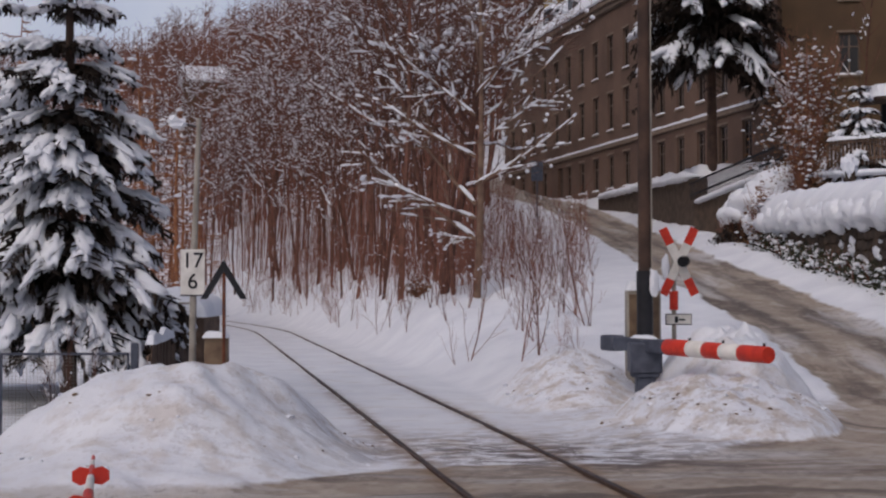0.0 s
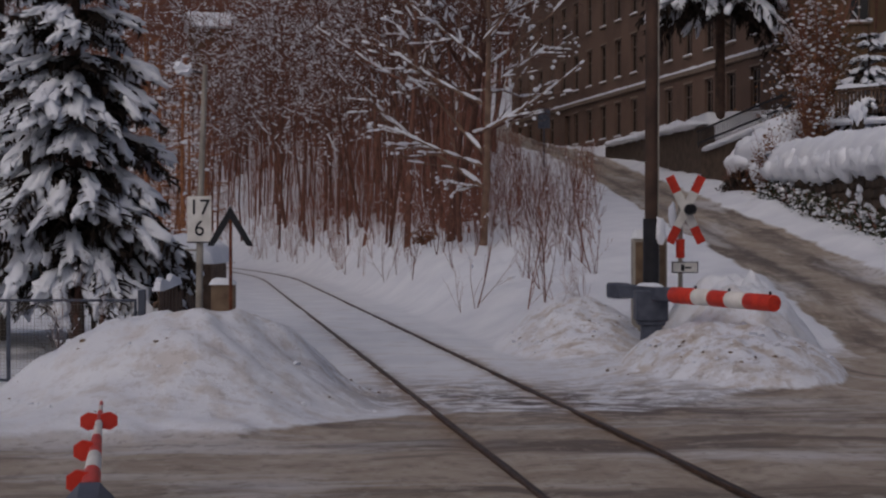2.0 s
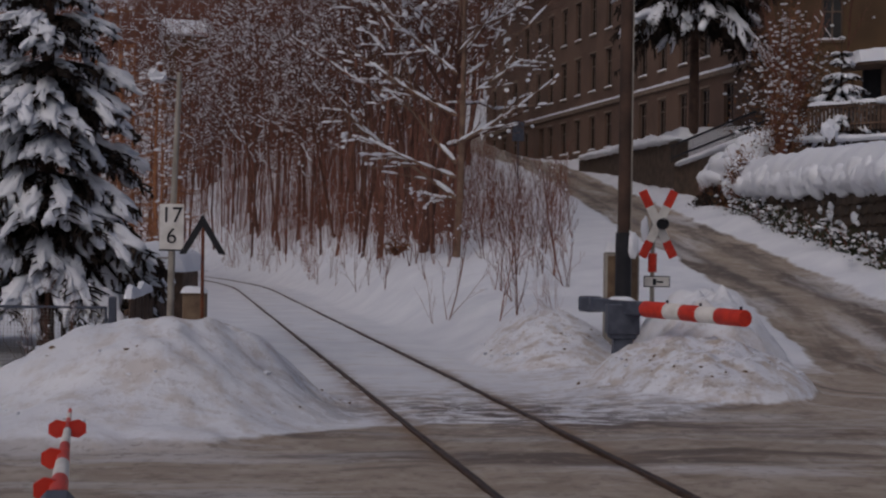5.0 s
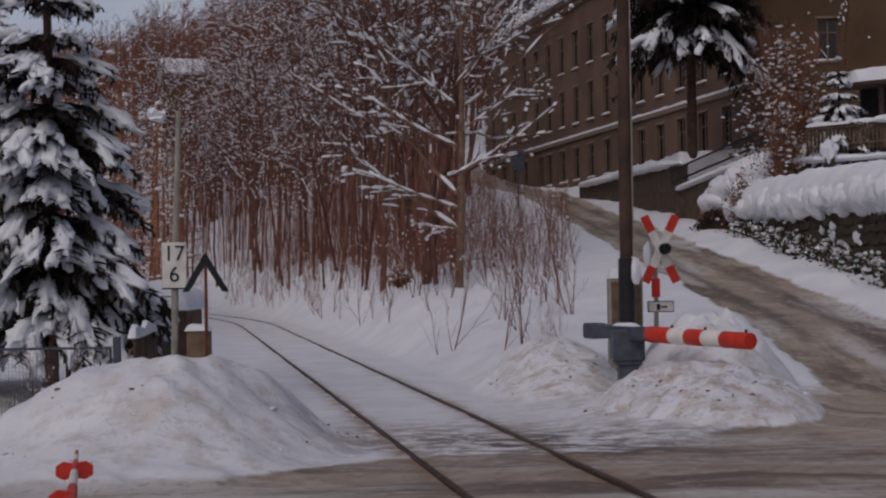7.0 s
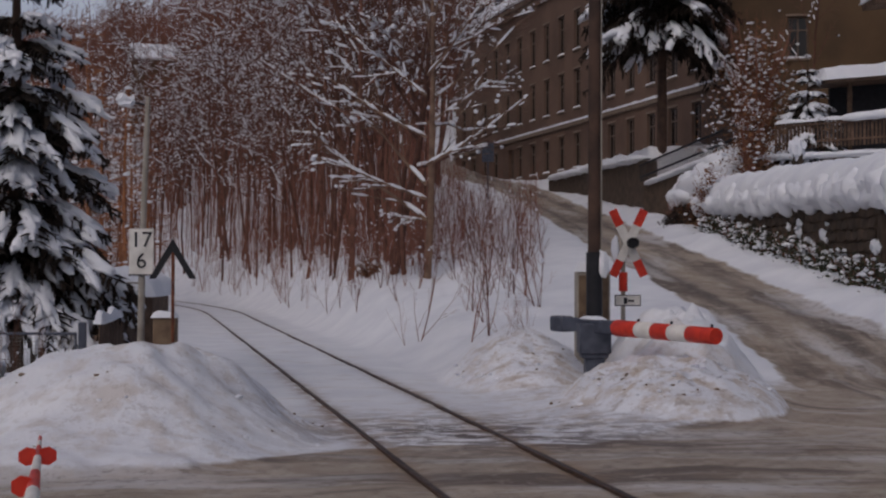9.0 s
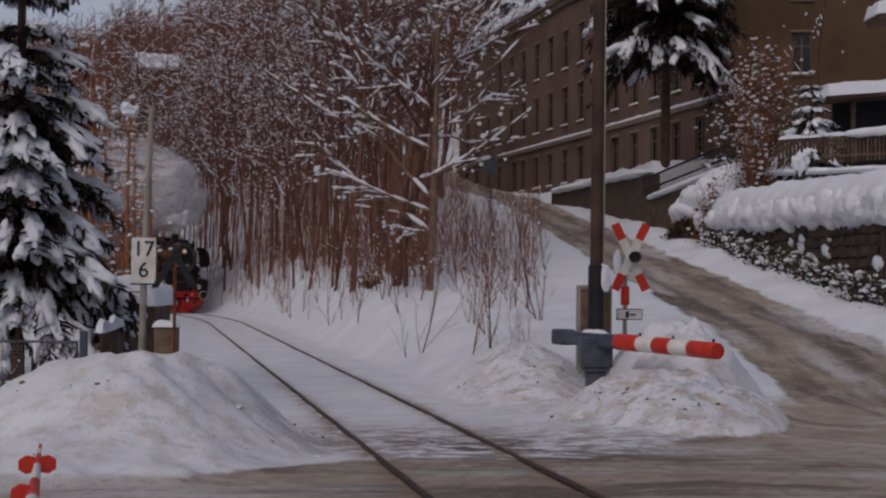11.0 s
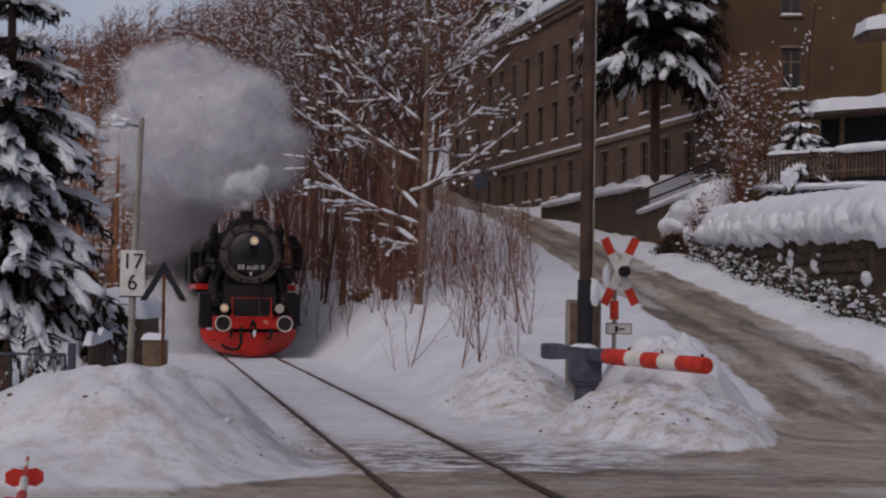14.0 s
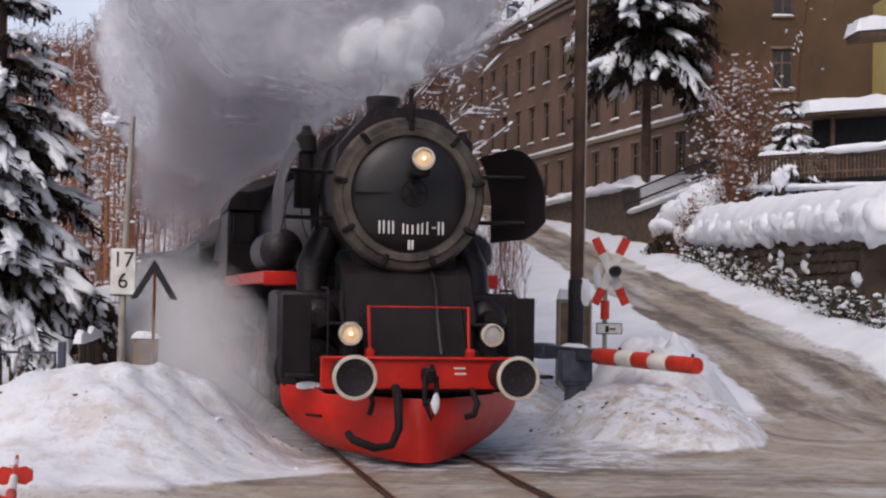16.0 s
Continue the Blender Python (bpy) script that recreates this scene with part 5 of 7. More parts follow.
def garden():
    c = thing("cold_frame", pose(-5.70, 28, 0), "garden trellis shed under thick smooth snow", "shed")
    part("snow_roof", Shape().pillow(-0.1, -0.2, 1.2, 2.2, 1.3, 0.5, 0.08, 6, 0.3, 0.55), M_SNOW, c, "thick snow on the roof")
    part("body", Shape().box((0, 0.0, 0), (1.1, 2.0, 1.32), 0.02), M_WOOD, c, "dark timber body")
    for i in range(4):
        part("bar", Shape().box((-0.06, -0.30, 0.78 + i * 0.26), (1.0, -0.27, 0.815 + i * 0.26), 0.004), M_CONC, c, "pale trellis bar")
    for x in (0.0, 0.48, 0.96):
        part("upright", Shape().box((x, -0.335, 0), (x + 0.03, -0.304, 1.75), 0.004), M_CONC, c)
    t = thing("garden_table", pose(-5.95, 23.6, 0), "garden table with snow and a blue cover", "table")
    part("tabletop", Shape().box((0, 0, 0.74), (1.0, 0.7, 0.78), 0.01), M_WOOD, t)
    part("cover", Shape().pillow(0.12, -0.05, 0.85, 0.75, 0.78, 0.42, 0.07, 3, 0.4, 0.2), M_BLUE, t, "crumpled blue cover")
    for x in (0.05, 0.87):
        for y in (0.05, 0.57):
            part("leg", Shape().box((x, y, 0), (x + 0.08, y + 0.08, 0.74), 0.01), M_WOOD, t)
    for k, (x, y, s) in enumerate(((-4.35, 16.7, 0.45), (-4.55, 16.9, 0.4), (-4.15, 17.0, 0.35), (-5.0, 18.6, 0.5), (-6.2, 19.0, 0.5), (-4.6, 24, 0.6), (-4.9, 29.5, 0.8))):
        q = make_tree("garden_shrub", 160 + k, 2.4, 0.018, dict(SHRUB, kids=(10, 4), snow=0.5), "bare twiggy garden shrub in the snow", "garden shrubs", pose(x, y, ground_at(x, y) - 0.1))
        q.scale = (s, s, s)


km_sign()
plough_sign()
box_post()
mesh_fence()
plank_fence()
garden()


# ---- level crossing furniture ----
def far_barrier():
    piv, end = Vector((3.23, 22.0, 0.98)), Vector((4.50, 19.25, 0.955))
    way = (end - piv).normalized()
    turn = way.to_track_quat("X", "Z").to_matrix().to_4x4()
    b = thing("crossing_barrier", pose(piv.x, piv.y, 0), "blue-grey crossing barrier with lowered red and white striped arm", "barrier")
    m = Matrix.Translation((0, 0, piv.z)) @ turn
    yaw = pose(0, 0, 0, 0, 0, math.degrees(math.atan2(way.y, way.x)) + 66)
    part("pedestal", Shape().box((-0.24, -0.2, 0.55), (0.25, 0.2, 1.02), 0.02, yaw).box((-0.2, -0.17, 0.48), (0.21, 0.17, 0.56), 0.02, yaw), M_BLUEGREY, b, "blue-grey steel drive housing")
    part("foot", Shape().box((-0.14, -0.13, -0.1), (0.16, 0.13, 0.49), 0.02, yaw), M_BLUEGREY, b)
    part("counterweight_beam", Shape().box((-1.1, -0.10, -0.105), (0.66, 0.10, 0.105), 0.02, m), M_BLUEGREY, b, "blue-grey counterweight beam")
    part("counterweight", Shape().box((-1.12, -0.13, -0.13), (-0.75, 0.13, 0.12), 0.03, m), M_BLUEGREY, b)
    part("snow_cap", Shape().pillow(-0.25, -0.1, 0.25, 0.1, 0.105, 0.05, 0.05, 2, 0.6, 0.06, m), M_SNOW, b)
    for s0, s1, red in ((0.65, 1.24, 1), (1.24, 1.64, 0), (1.64, 2.05, 1), (2.05, 2.48, 0), (2.48, 3.06, 1)):
        r0, r1 = 0.128 - 0.004 * s0, 0.128 - 0.004 * s1
        part("arm_section", Shape().lathe([(0, s0), (r0 * 0.98, s0), (r0, s0 + 0.01), (r1, s1 - 0.003), (r1 * 0.98, s1), (0, s1)], 20, m @ pose(0, 0, 0, 0, 90)), M_SIGNRED if red else M_WHITE, b, "red painted arm section" if red else "white painted arm section")
    for s in (1.2, 2.02, 2.95):
        part("reflector_tab", Shape().box((s, -0.015, 0.11), (s + 0.03, 0.015, 0.16), 0.004, m), M_DARK, b)


def near_barrier():
    piv, end = Vector((-1.22, 4.85, 0.985)), Vector((-1.90, 7.85, 0.97))
    way = (end - piv).normalized()
    L = (end - piv).length
    b = thing("crossing_barrier", pose(piv.x, piv.y, 0), "red and white crossing barrier arm with red reflectors", "barrier")
    m = Matrix.Translation((0, 0, piv.z)) @ way.to_track_quat("X", "Z").to_matrix().to_4x4()
    part("drive_hood", Shape().prism([(-0.11, -0.1), (0.11, -0.1), (0.085, -0.02), (0.035, 0.035), (-0.035, 0.035), (-0.085, -0.02)], 0.55, m @ pose(0.2, 0, 0, 0, 0, 90)), M_BLUEGREY, b, "dark blue-grey hood")
    part("pedestal", Shape().box((-0.16, -0.18, -0.05), (0.16, 0.18, 0.87), 0.02), M_BLUEGREY, b)
    cuts = [0.2, 0.62, 1.05, 1.6, 2.15, 2.6, 2.85, L]
    for i in range(len(cuts) - 1):
        a, c = cuts[i], cuts[i + 1]
        ra, rc = 0.040 - 0.010 * a, 0.040 - 0.010 * c
        part("arm_section", Shape().lathe([(0, a), (ra, a), (rc, c), (0, c)], 12, m @ pose(0, 0, 0, 0, 90)), M_WHITE if i % 2 else M_SIGNRED, b, "white arm section" if i % 2 else "red arm section")
    for s, sides in ((2.25, (-1, 1)), (1.25, (1,)), (0.45, (1,))):
        for sg in sides:
            w = 0.09
            hexo = [(0.008, 0.035), (w * 0.6, 0.045), (w, 0.022), (w, -0.022), (w * 0.6, -0.045), (0.008, -0.035)]
            part("reflector", Shape().prism([(x * sg, z) for x, z in hexo][::sg], 0.03, m @ pose(s, 0, 0.0, 0, 0, 90)), M_SIGNRED, b, "red hexagonal reflector")


def crossbuck():
    c = thing("crossbuck_sign", pose(4.12, 24.0, 2.31), "red and white crossing sign with black lamp hood on a post", "sign")
    for sg in (-1, 1):
        d = Vector((sg * 0.27, 0, 0.56))
        ang = math.degrees(math.atan2(d.x, d.z))
        m = pose(0, -0.01 * (sg + 1), 0, 0, ang)
        arm = part("arm", Shape().box((-0.075, -0.012, -0.33), (0.075, 0.012, 0.33), 0.006, m), M_WHITE, c, "white middle of the arm")
        for z0, z1 in ((0.332, 0.625), (-0.625, -0.332)):
            part("arm_tip", Shape().box((-0.075, -0.013, z0), (0.075, 0.011, z1), 0.006, m), M_SIGNRED, arm, "red tip of the arm")
    part("lamp", Shape().lathe([(0, -0.05), (0.075, -0.05), (0.088, 0.0), (0.08, 0.12), (0, 0.12)], 20, pose(0.05, -0.06, 0.0, 90)), M_DARK, c, "round black flashing lamp unlit")
    part("hood", Shape().lathe([(0.094, 0.0), (0.098, 0.13), (0.092, 0.13), (0.09, 0.0)], 20, pose(0.05, -0.1, 0.0, 90)), M_DARK, c)
    part("post", Shape().cyl((-0.08, 0.05, -2.2), (-0.08, 0.05, 0.3), 0.04, n=10), M_CONC, c)
    part("post_band", Shape().cyl((-0.08, 0.05, -0.82), (-0.08, 0.05, -0.5), 0.075, n=12), M_SIGNRED, c, "red band on the post")
    pl = part("plate", Shape().box((-0.22, -0.012, -1.06), (0.2, 0.0, -0.9), 0.006), M_WHITE, c, "small white plate")
    part("plate_edge", Shape().box((-0.235, -0.006, -1.075), (0.215, 0.006, -0.885), 0.006), M_DARK, pl)
    part("plate_bars", Shape().box((-0.08, -0.018, -1.04), (-0.02, -0.012, -0.93), 0.002).box((-0.01, -0.018, -1.0), (0.1, -0.012, -0.97), 0.002), M_DARK, pl)
    part("snow_cap", Shape().blob((-0.22, 0.02, -0.1), (0.07, 0.07, 0.25), 4, 0.3, 2), M_SNOW, c, "snow stuck to the sign")


def mast_and_cabinet():
    m = thing("timber_mast", pose(3.42, 23.2, 0), "tall dark brown timber mast with a cable down its side", "mast")
    part("pole", Shape().tube([(0, 0, -0.3), (0.0, 0, 4), (0.02, 0, 11)], [0.112, 0.105, 0.095], 14), M_POLE, m)
    part("cable", Shape().tube([(0.11, -0.06, 0.3), (0.108, -0.06, 4), (0.11, -0.055, 11)], 0.012, 6), M_CONC, m, "thin pale cable")
    part("sleeve", Shape().cyl((0, 0, 0.8), (0, 0, 2.15), 0.135, n=14), M_DARK, m, "dark sleeve near the foot")
    part("snow_patch", Shape().blob((0.13, -0.05, 1.95), (0.1, 0.1, 0.22), 3, 0.4, 2), M_SNOW, m, "snow clinging to the mast")
    c = thing("switch_cabinet", pose(3.46, 23.7, 0), "weathered beige switch cabinet behind the mast, snow on top", "cabinet")
    part("body", Shape().box((-0.28, -0.14, 0.1), (0.28, 0.2, 1.82), 0.015), M_CONC, c)
    part("door", Shape().box((-0.25, -0.155, 0.5), (0.25, -0.14, 1.76), 0.006), M_BOXWOOD, c, "brown cabinet door")
    part("snow_cap", Shape().pillow(-0.3, -0.16, 0.3, 0.22, 1.82, 0.16, 0.06, 7, 0.4, 0.1), M_SNOW, c)
    r = thing("road_sign", pose(5.0, 70.0, ground_at(5.0, 70)), "grey back of a tall road sign beside the hill road", "sign")
    part("post", Shape().cyl((0, 0, -0.2), (0, 0, 2.8), 0.035, n=8), M_BLUEGREY, r)
    part("plate", Shape().box((-0.3, -0.03, 1.9), (0.3, -0.01, 2.9), 0.01), M_BLUEGREY, r)
    p = thing("capped_post", pose(12.9, 44.0, 4.4), "stone gate post with a tall cap of snow", "post")
    part("post", Shape().box((-0.15, -0.15, -0.8), (0.15, 0.15, 1.1), 0.03), M_STONE, p)
    part("snow_cap", Shape().blob((0, 0, 1.22), (0.24, 0.24, 0.34), 8, 0.6, 3), M_SNOW, p)


def snowy_bush(name, c, r, seed, n, leafmat, label, snow_n):
    rng = random.Random(seed)
    b = thing(name, pose(*c), label, "bush")
    twig, leaf, snow = Shape(), Shape(), Shape()
    for _ in range(n // 12):
        a = rng.uniform(0, 6.28)
        e = Vector((math.cos(a) * r[0] * rng.uniform(0.3, 1), math.sin(a) * r[1] * rng.uniform(0.3, 1), r[2] * rng.uniform(0.2, 1.9)))
        twig.tube([(0, 0, -0.2), e * 0.5 + Vector((0, 0, 0.2 * r[2])), e], [0.02, 0.012, 0.004], 3, False)
    for _ in range(n):
        v = Vector((rng.gauss(0, 0.45), rng.gauss(0, 0.45), 0))
        p = Vector((v.x * r[0], v.y * r[1], r[2] * rng.uniform(0.1, 1.9) * max(0.25, 1 - 0.5 * v.length)))
        s = rng.uniform(0.03, 0.08)
        u = Vector((rng.gauss(0, 1), rng.gauss(0, 1), rng.gauss(0, 1))).normalized() * s
        w = u.orthogonal().normalized() * s * 0.6
        leaf.add([p - u, p + w, p + u, p - w], [(0, 1, 2, 3)])
    for _ in range(snow_n):
        v = Vector((rng.gauss(0, 0.45), rng.gauss(0, 0.45), 0))
        p = (v.x * r[0], v.y * r[1], r[2] * rng.uniform(0.1, 1.9) * max(0.25, 1 - 0.5 * v.length))
        s = rng.uniform(0.025, 0.085)
        snow.blob(p, (s * 1.3, s * 1.3, s * 0.7), rng.randint(0, 99), 0.4, 1)
    part("twig_growth", twig, M_TWIG, b, "", 60)
    part("leaves", leaf, leafmat, b, "dry brown leaves", flat=True)
    tagged(part("snow_load", snow, M_SNOW, b, "blobs of snow on the bush", 180), kind="stuff")


far_barrier()
near_barrier()
crossbuck()
mast_and_cabinet()
snowy_bush("wall_bush", (10.9, 47.2, 3.2), (0.7, 0.6, 1.2), 11, 700, M_LEAF, "brown-leaved bush hanging over the wall, flecked with snow", 90)
snowy_bush("leafy_bush", (12.6, 48.5, 4.6), (1.0, 0.8, 2.0), 12, 1400, M_LEAF, "tall bush with dry brown leaves and clots of snow", 150)
snowy_bush("garden_bush", (13.9, 52.5, 5.9), (1.9, 1.1, 3.0), 13, 3600, M_LEAF, "tall twiggy bush dusted with snow before the house", 620)
snowy_bush("dark_bush", (10.6, 50.2, 2.95), (0.7, 1.3, 0.75), 14, 4200, M_NEEDLE, "dark evergreen bush under the snow cornice", 12)


snowy_bush("dry_bush", (-0.6, 45.0, ground_at(-0.6, 45.0)), (0.5, 0.4, 0.35), 15, 300, M_LEAF, "low dry brown bush on the snowy bank", 12)


def clods(name, label, material, heaps, count, size, seed):
    """Loose lumps lying on the cleared heaps and along their feet."""
    rng = random.Random(seed)
    s = Shape()
    for _ in range(count):
        cx, cy, rx, ry = rng.choice(heaps)
        a, u = rng.uniform(math.pi * 0.9, math.pi * 2.1), rng.uniform(0.35, 1.0) ** 0.6
        x, y = cx + math.cos(a) * rx * u, cy + math.sin(a) * ry * u
        if abs(x - float(track_x(y))) < 1.1:
            continue
        r = size * rng.uniform(0.35, 1.0) ** 1.5
        s.blob((x, y, ground_at(x, y) + r * 0.25), (r * rng.uniform(0.8, 1.4), r * rng.uniform(0.8, 1.3), r * rng.uniform(0.5, 0.9)), rng.randint(0, 99), 0.8, 1)
    tagged(part(name, s, material, None, sharp=70), label, "snow", kind="stuff")


HEAPS = [(-2.85, 16.4, 2.4, 3.0), (3.75, 20.0, 1.6, 2.7), (2.1, 24.0, 1.2, 2.4), (3.75, 20.0, 1.5, 2.4)]
clods("snow_clods", "loose white clods of snow on the cleared heaps", M_SNOW, HEAPS, 80, 0.05, 61)
clods("dirt_clods", "brown frozen clods of dirt in the heaps", M_CLOD, HEAPS[1:], 45, 0.035, 62)
clods("dirt_clods", "brown frozen clods of dirt in the heaps", M_CLOD, HEAPS[:1], 14, 0.035, 63)
for k in range(14):
    y = 29.5 + 1.3 * k
    snowy_bush("ivy_bush", (10.75, y, 0.0999 * (y - 18.9) + 0.15), (0.5, 0.9, 0.45), 30 + k, 260, M_GREEN, "low ivy at the wall foot smothered in snow", 50)
make_tree("bare_tree", 311, 9.5, 0.07, dict(SLIM, kids=(9, 4, 3), ratio=((0.2, 0.35), (0.3, 0.5), (0.4, 0.6)), angle=((25, 50), (25, 50), (30, 60)), tip=0.15, snow=0.3), "slim bare tree with a few clots of snow before the house", "", pose(16.9, 56, 6.0))


# ---- the train ----
def lamp(parent, x, y, z, r, lit):
    lp = part("lamp", Shape().lathe([(0, 0.22), (r * 0.6, 0.22), (r, 0.16), (r, 0.0), (0, 0.05)], 28, pose(x, y, z, -90)), M_SOOT, parent, "round black lamp body")
    part("lamp_rim", Shape().lathe([(r * 0.8, 0.01), (r * 0.84, -0.025), (r * 1.02, -0.02), (r * 1.05, 0.03), (r * 0.8, 0.03)], 28, pose(x, y, z, -90)), M_CREAM, lp)
    part("lamp_glass", Shape().lathe([(0, -0.012), (r * 0.5, -0.005), (r * 0.82, 0.012), (r * 0.82, 0.03)], 28, pose(x, y, z, -90)), M_LAMP_WARM if lit else M_LENS, lp, "lit warm lamp glass" if lit else "unlit lamp glass")
    if lit:
        part("bulb", Shape().blob((x, y - 0.02, z), (r * 0.15, 0.02, r * 0.15), 1, 0.0, 2), M_LAMP_BULB, lp, "bright bulb")
    return lp


Y_AXIS = pose(0, 0, 0, -90)


def wheelset(parent, y, r, spoked=True):
    w = new("wheelset")
    w.parent, w.matrix_basis = parent, pose(0, y, r)
    for sg in (-1, 1):
        s = Shape().lathe([(r * 0.82, 0.0), (r * 0.84, 0.06), (r, 0.06), (r, -0.06), (r * 1.03, -0.085), (r * 0.82, -0.07), (r * 0.82, 0.0)], 32, pose(sg * 0.78, 0, 0, 0, 90 * sg))
        part("tyre", s, M_STEEL, w)
        hub = Shape().cyl((sg * 0.70, 0, 0), (sg * 0.86, 0, 0), r * 0.22, n=16)
        for k in range(10):
            a = 2 * math.pi * k / 10
            hub.tube([(sg * 0.78, math.cos(a) * r * 0.2, math.sin(a) * r * 0.2), (sg * 0.78, math.cos(a) * r * 0.85, math.sin(a) * r * 0.85)], [0.05, 0.04], 5)
        part("spokes", hub, M_RED, w, "red spoked wheel centre")
    part("axle", Shape().cyl((-0.7, 0, 0), (0.7, 0, 0), 0.09, n=12), M_SOOT, w)
    return w


def build_loco():
    e = thing("steam_locomotive", pose(0, 0, 0), "black steam locomotive with red snow plough and buffer beam", "locomotive")
    cz = 3.04
    along = pose(0, 0, cz, -90)
    # boiler and smokebox; lathe height runs along the engine
    part("boiler", Shape().lathe([(0.0, 3.4), (0.86, 3.4), (0.86, 5.0), (0.875, 5.0), (0.875, 5.06), (0.86, 5.06), (0.86, 7.2), (0.875, 7.2), (0.875, 7.26), (0.86, 7.26), (0.9, 9.0), (0.95, 11.0), (0, 11.0)], 48, along), M_BLACK, e, "black boiler barrel with bands")
    part("smokebox", Shape().lathe([(0.84, 1.62), (0.90, 1.66), (0.90, 3.42), (0.88, 3.45), (0.0, 3.45)], 56, along), M_BLACK, e, "black smokebox shell")
    ring = part("smokebox_ring", Shape().lathe([(0.66, 1.56), (0.70, 1.50), (0.78, 1.49), (0.80, 1.53), (0.88, 1.54), (0.915, 1.58), (0.915, 1.66), (0.66, 1.66)], 64, along), M_RING, e, "worn grey-brown smokebox ring")
    door = part("smokebox_door", Shape().lathe([(0.0, 1.34), (0.12, 1.345), (0.3, 1.37), (0.5, 1.42), (0.62, 1.475), (0.68, 1.53), (0.68, 1.6)], 56, along), M_DOOR, e, "slightly domed black smokebox door")
    for k in range(9):
        a = 2 * math.pi * (k + 0.25) / 9
        x, z = math.cos(a) * 0.86, cz + math.sin(a) * 0.86
        part("clamp", Shape().box((-0.11, -0.045, -0.03), (0.05, 0.04, 0.03), 0.012, pose(x, 1.51, z, 0, -math.degrees(a))).box((0.0, -0.07, -0.018), (0.03, 0.0, 0.018), 0.006, pose(x, 1.50, z, 0, -math.degrees(a))), M_SOOT, ring, "black door clamp")
    wheel = Shape()
    for k in range(24):
        a, b = 2 * math.pi * k / 24, 2 * math.pi * (k + 1) / 24
        wheel.cyl((math.cos(a) * 0.15, 1.24, cz + math.sin(a) * 0.15), (math.cos(b) * 0.15, 1.24, cz + math.sin(b) * 0.15), 0.014, n=6)
    for k in range(5):
        a = 2 * math.pi * k / 5
        wheel.cyl((0, 1.25, cz), (math.cos(a) * 0.15, 1.24, cz + math.sin(a) * 0.15), 0.012, n=6)
    part("hand_wheel", wheel.cyl((0, 1.38, cz), (0, 1.2, cz), 0.035, n=12), M_SOOT, door, "black locking hand wheel")
    part("door_seam", Shape().box((-0.66, 1.36, cz - 0.004), (-0.1, 1.5, cz + 0.004), 0.002), M_SOOT, door)
    x = -0.385
    for wd in (0.075, 0.075, None, 0.075, 0.03, 0.075, 0.03, 0.06, 0.075):
        if wd is None:
            x += 0.06
            continue
        if wd == 0.06:
            part("number_bar", Shape().box((x, 1.385, 2.64), (x + 0.05, 1.395, 2.66), 0.002), M_WHITE, door, "white painted bar")
            x += 0.07
            continue
        part("number_bar", Shape().box((x, 1.385, 2.57), (x + 0.022, 1.395, 2.72), 0.003), M_WHITE, door, "white painted bar")
        if wd > 0.04:
            part("number_bar", Shape().box((x + 0.05, 1.385, 2.57), (x + 0.072, 1.395, 2.72), 0.003), M_WHITE, door, "white painted bar")
        x += wd + 0.035
    part("small_bars", Shape().box((-0.035, 1.40, 2.39), (-0.006, 1.41, 2.50), 0.003).box((0.006, 1.40, 2.39), (0.035, 1.41, 2.50), 0.003), M_WHITE, door)
    top = lamp(e, 0.06, 1.02, 3.42, 0.125, True)
    part("lamp_bracket", Shape().tube([(0.06, 1.2, 3.32), (0.03, 1.3, 3.2), (0, 1.4, 3.16)], 0.035, 8).box((-0.07, 1.05, 3.22), (0.15, 1.3, 3.31), 0.02), M_SOOT, top)
    # preheater, chimney, domes
    part("preheater", Shape().prism([(-0.86, 3.25), (0.86, 3.25), (0.80, 3.62), (0.46, 4.02), (0.36, 4.10), (-0.36, 4.10), (-0.46, 4.02), (-0.80, 3.62)], 0.85, pose(0, 1.85, 0)), M_BLACK, e, "black preheater casing over the smokebox", 30)
    part("bracket", Shape().box((-0.05, 1.5, 3.9), (0.05, 1.9, 4.12), 0.02).cyl((0.02, 1.65, 4.05), (0.02, 1.65, 4.3), 0.03, n=8), M_SOOT, e)
    part("chimney", Shape().lathe([(0.0, 4.18), (0.17, 4.18), (0.19, 4.40), (0.225, 4.42), (0.235, 4.36), (0.21, 4.30), (0.215, 4.0), (0.3, 3.84)], 32, pose(-0.02, 3.35, 0)), M_BLACK, e, "short black chimney")
    for y, r, h in ((5.4, 0.38, 0.42), (7.4, 0.42, 0.5)):
        part("dome", Shape().lathe([(0, h), (r * 0.5, h * 0.95), (r * 0.85, h * 0.7), (r, h * 0.3), (r * 1.1, -0.15)], 28, pose(0, y, cz + 0.85)), M_BLACK, e)
    for sg in (-1, 1):
        part("pump", Shape().lathe([(0, 1.05), (0.05, 1.05), (0.07, 0.98), (0.13, 0.92), (0.14, 0.72), (0.10, 0.68), (0.10, 0.5), (0.15, 0.46), (0.15, 0.0), (0, 0)], 18, pose(sg * 1.02, 3.25, 2.95)), M_SOOT, e, "black pump on the smokebox side")
        for k in range(3):
            part("pipe", Shape().tube([(sg * 0.93, 2.5 + 0.2 * k, 2.4), (sg * 0.98, 2.5 + 0.2 * k, 3.0), (sg * 0.86, 2.5 + 0.2 * k, 3.6), (sg * 0.6, 2.55 + 0.2 * k, 3.85)], 0.032, 7), M_SOOT, e)
        # smoke deflector, flared towards the front
        pts, faces, n, q = [], [], 7, 9
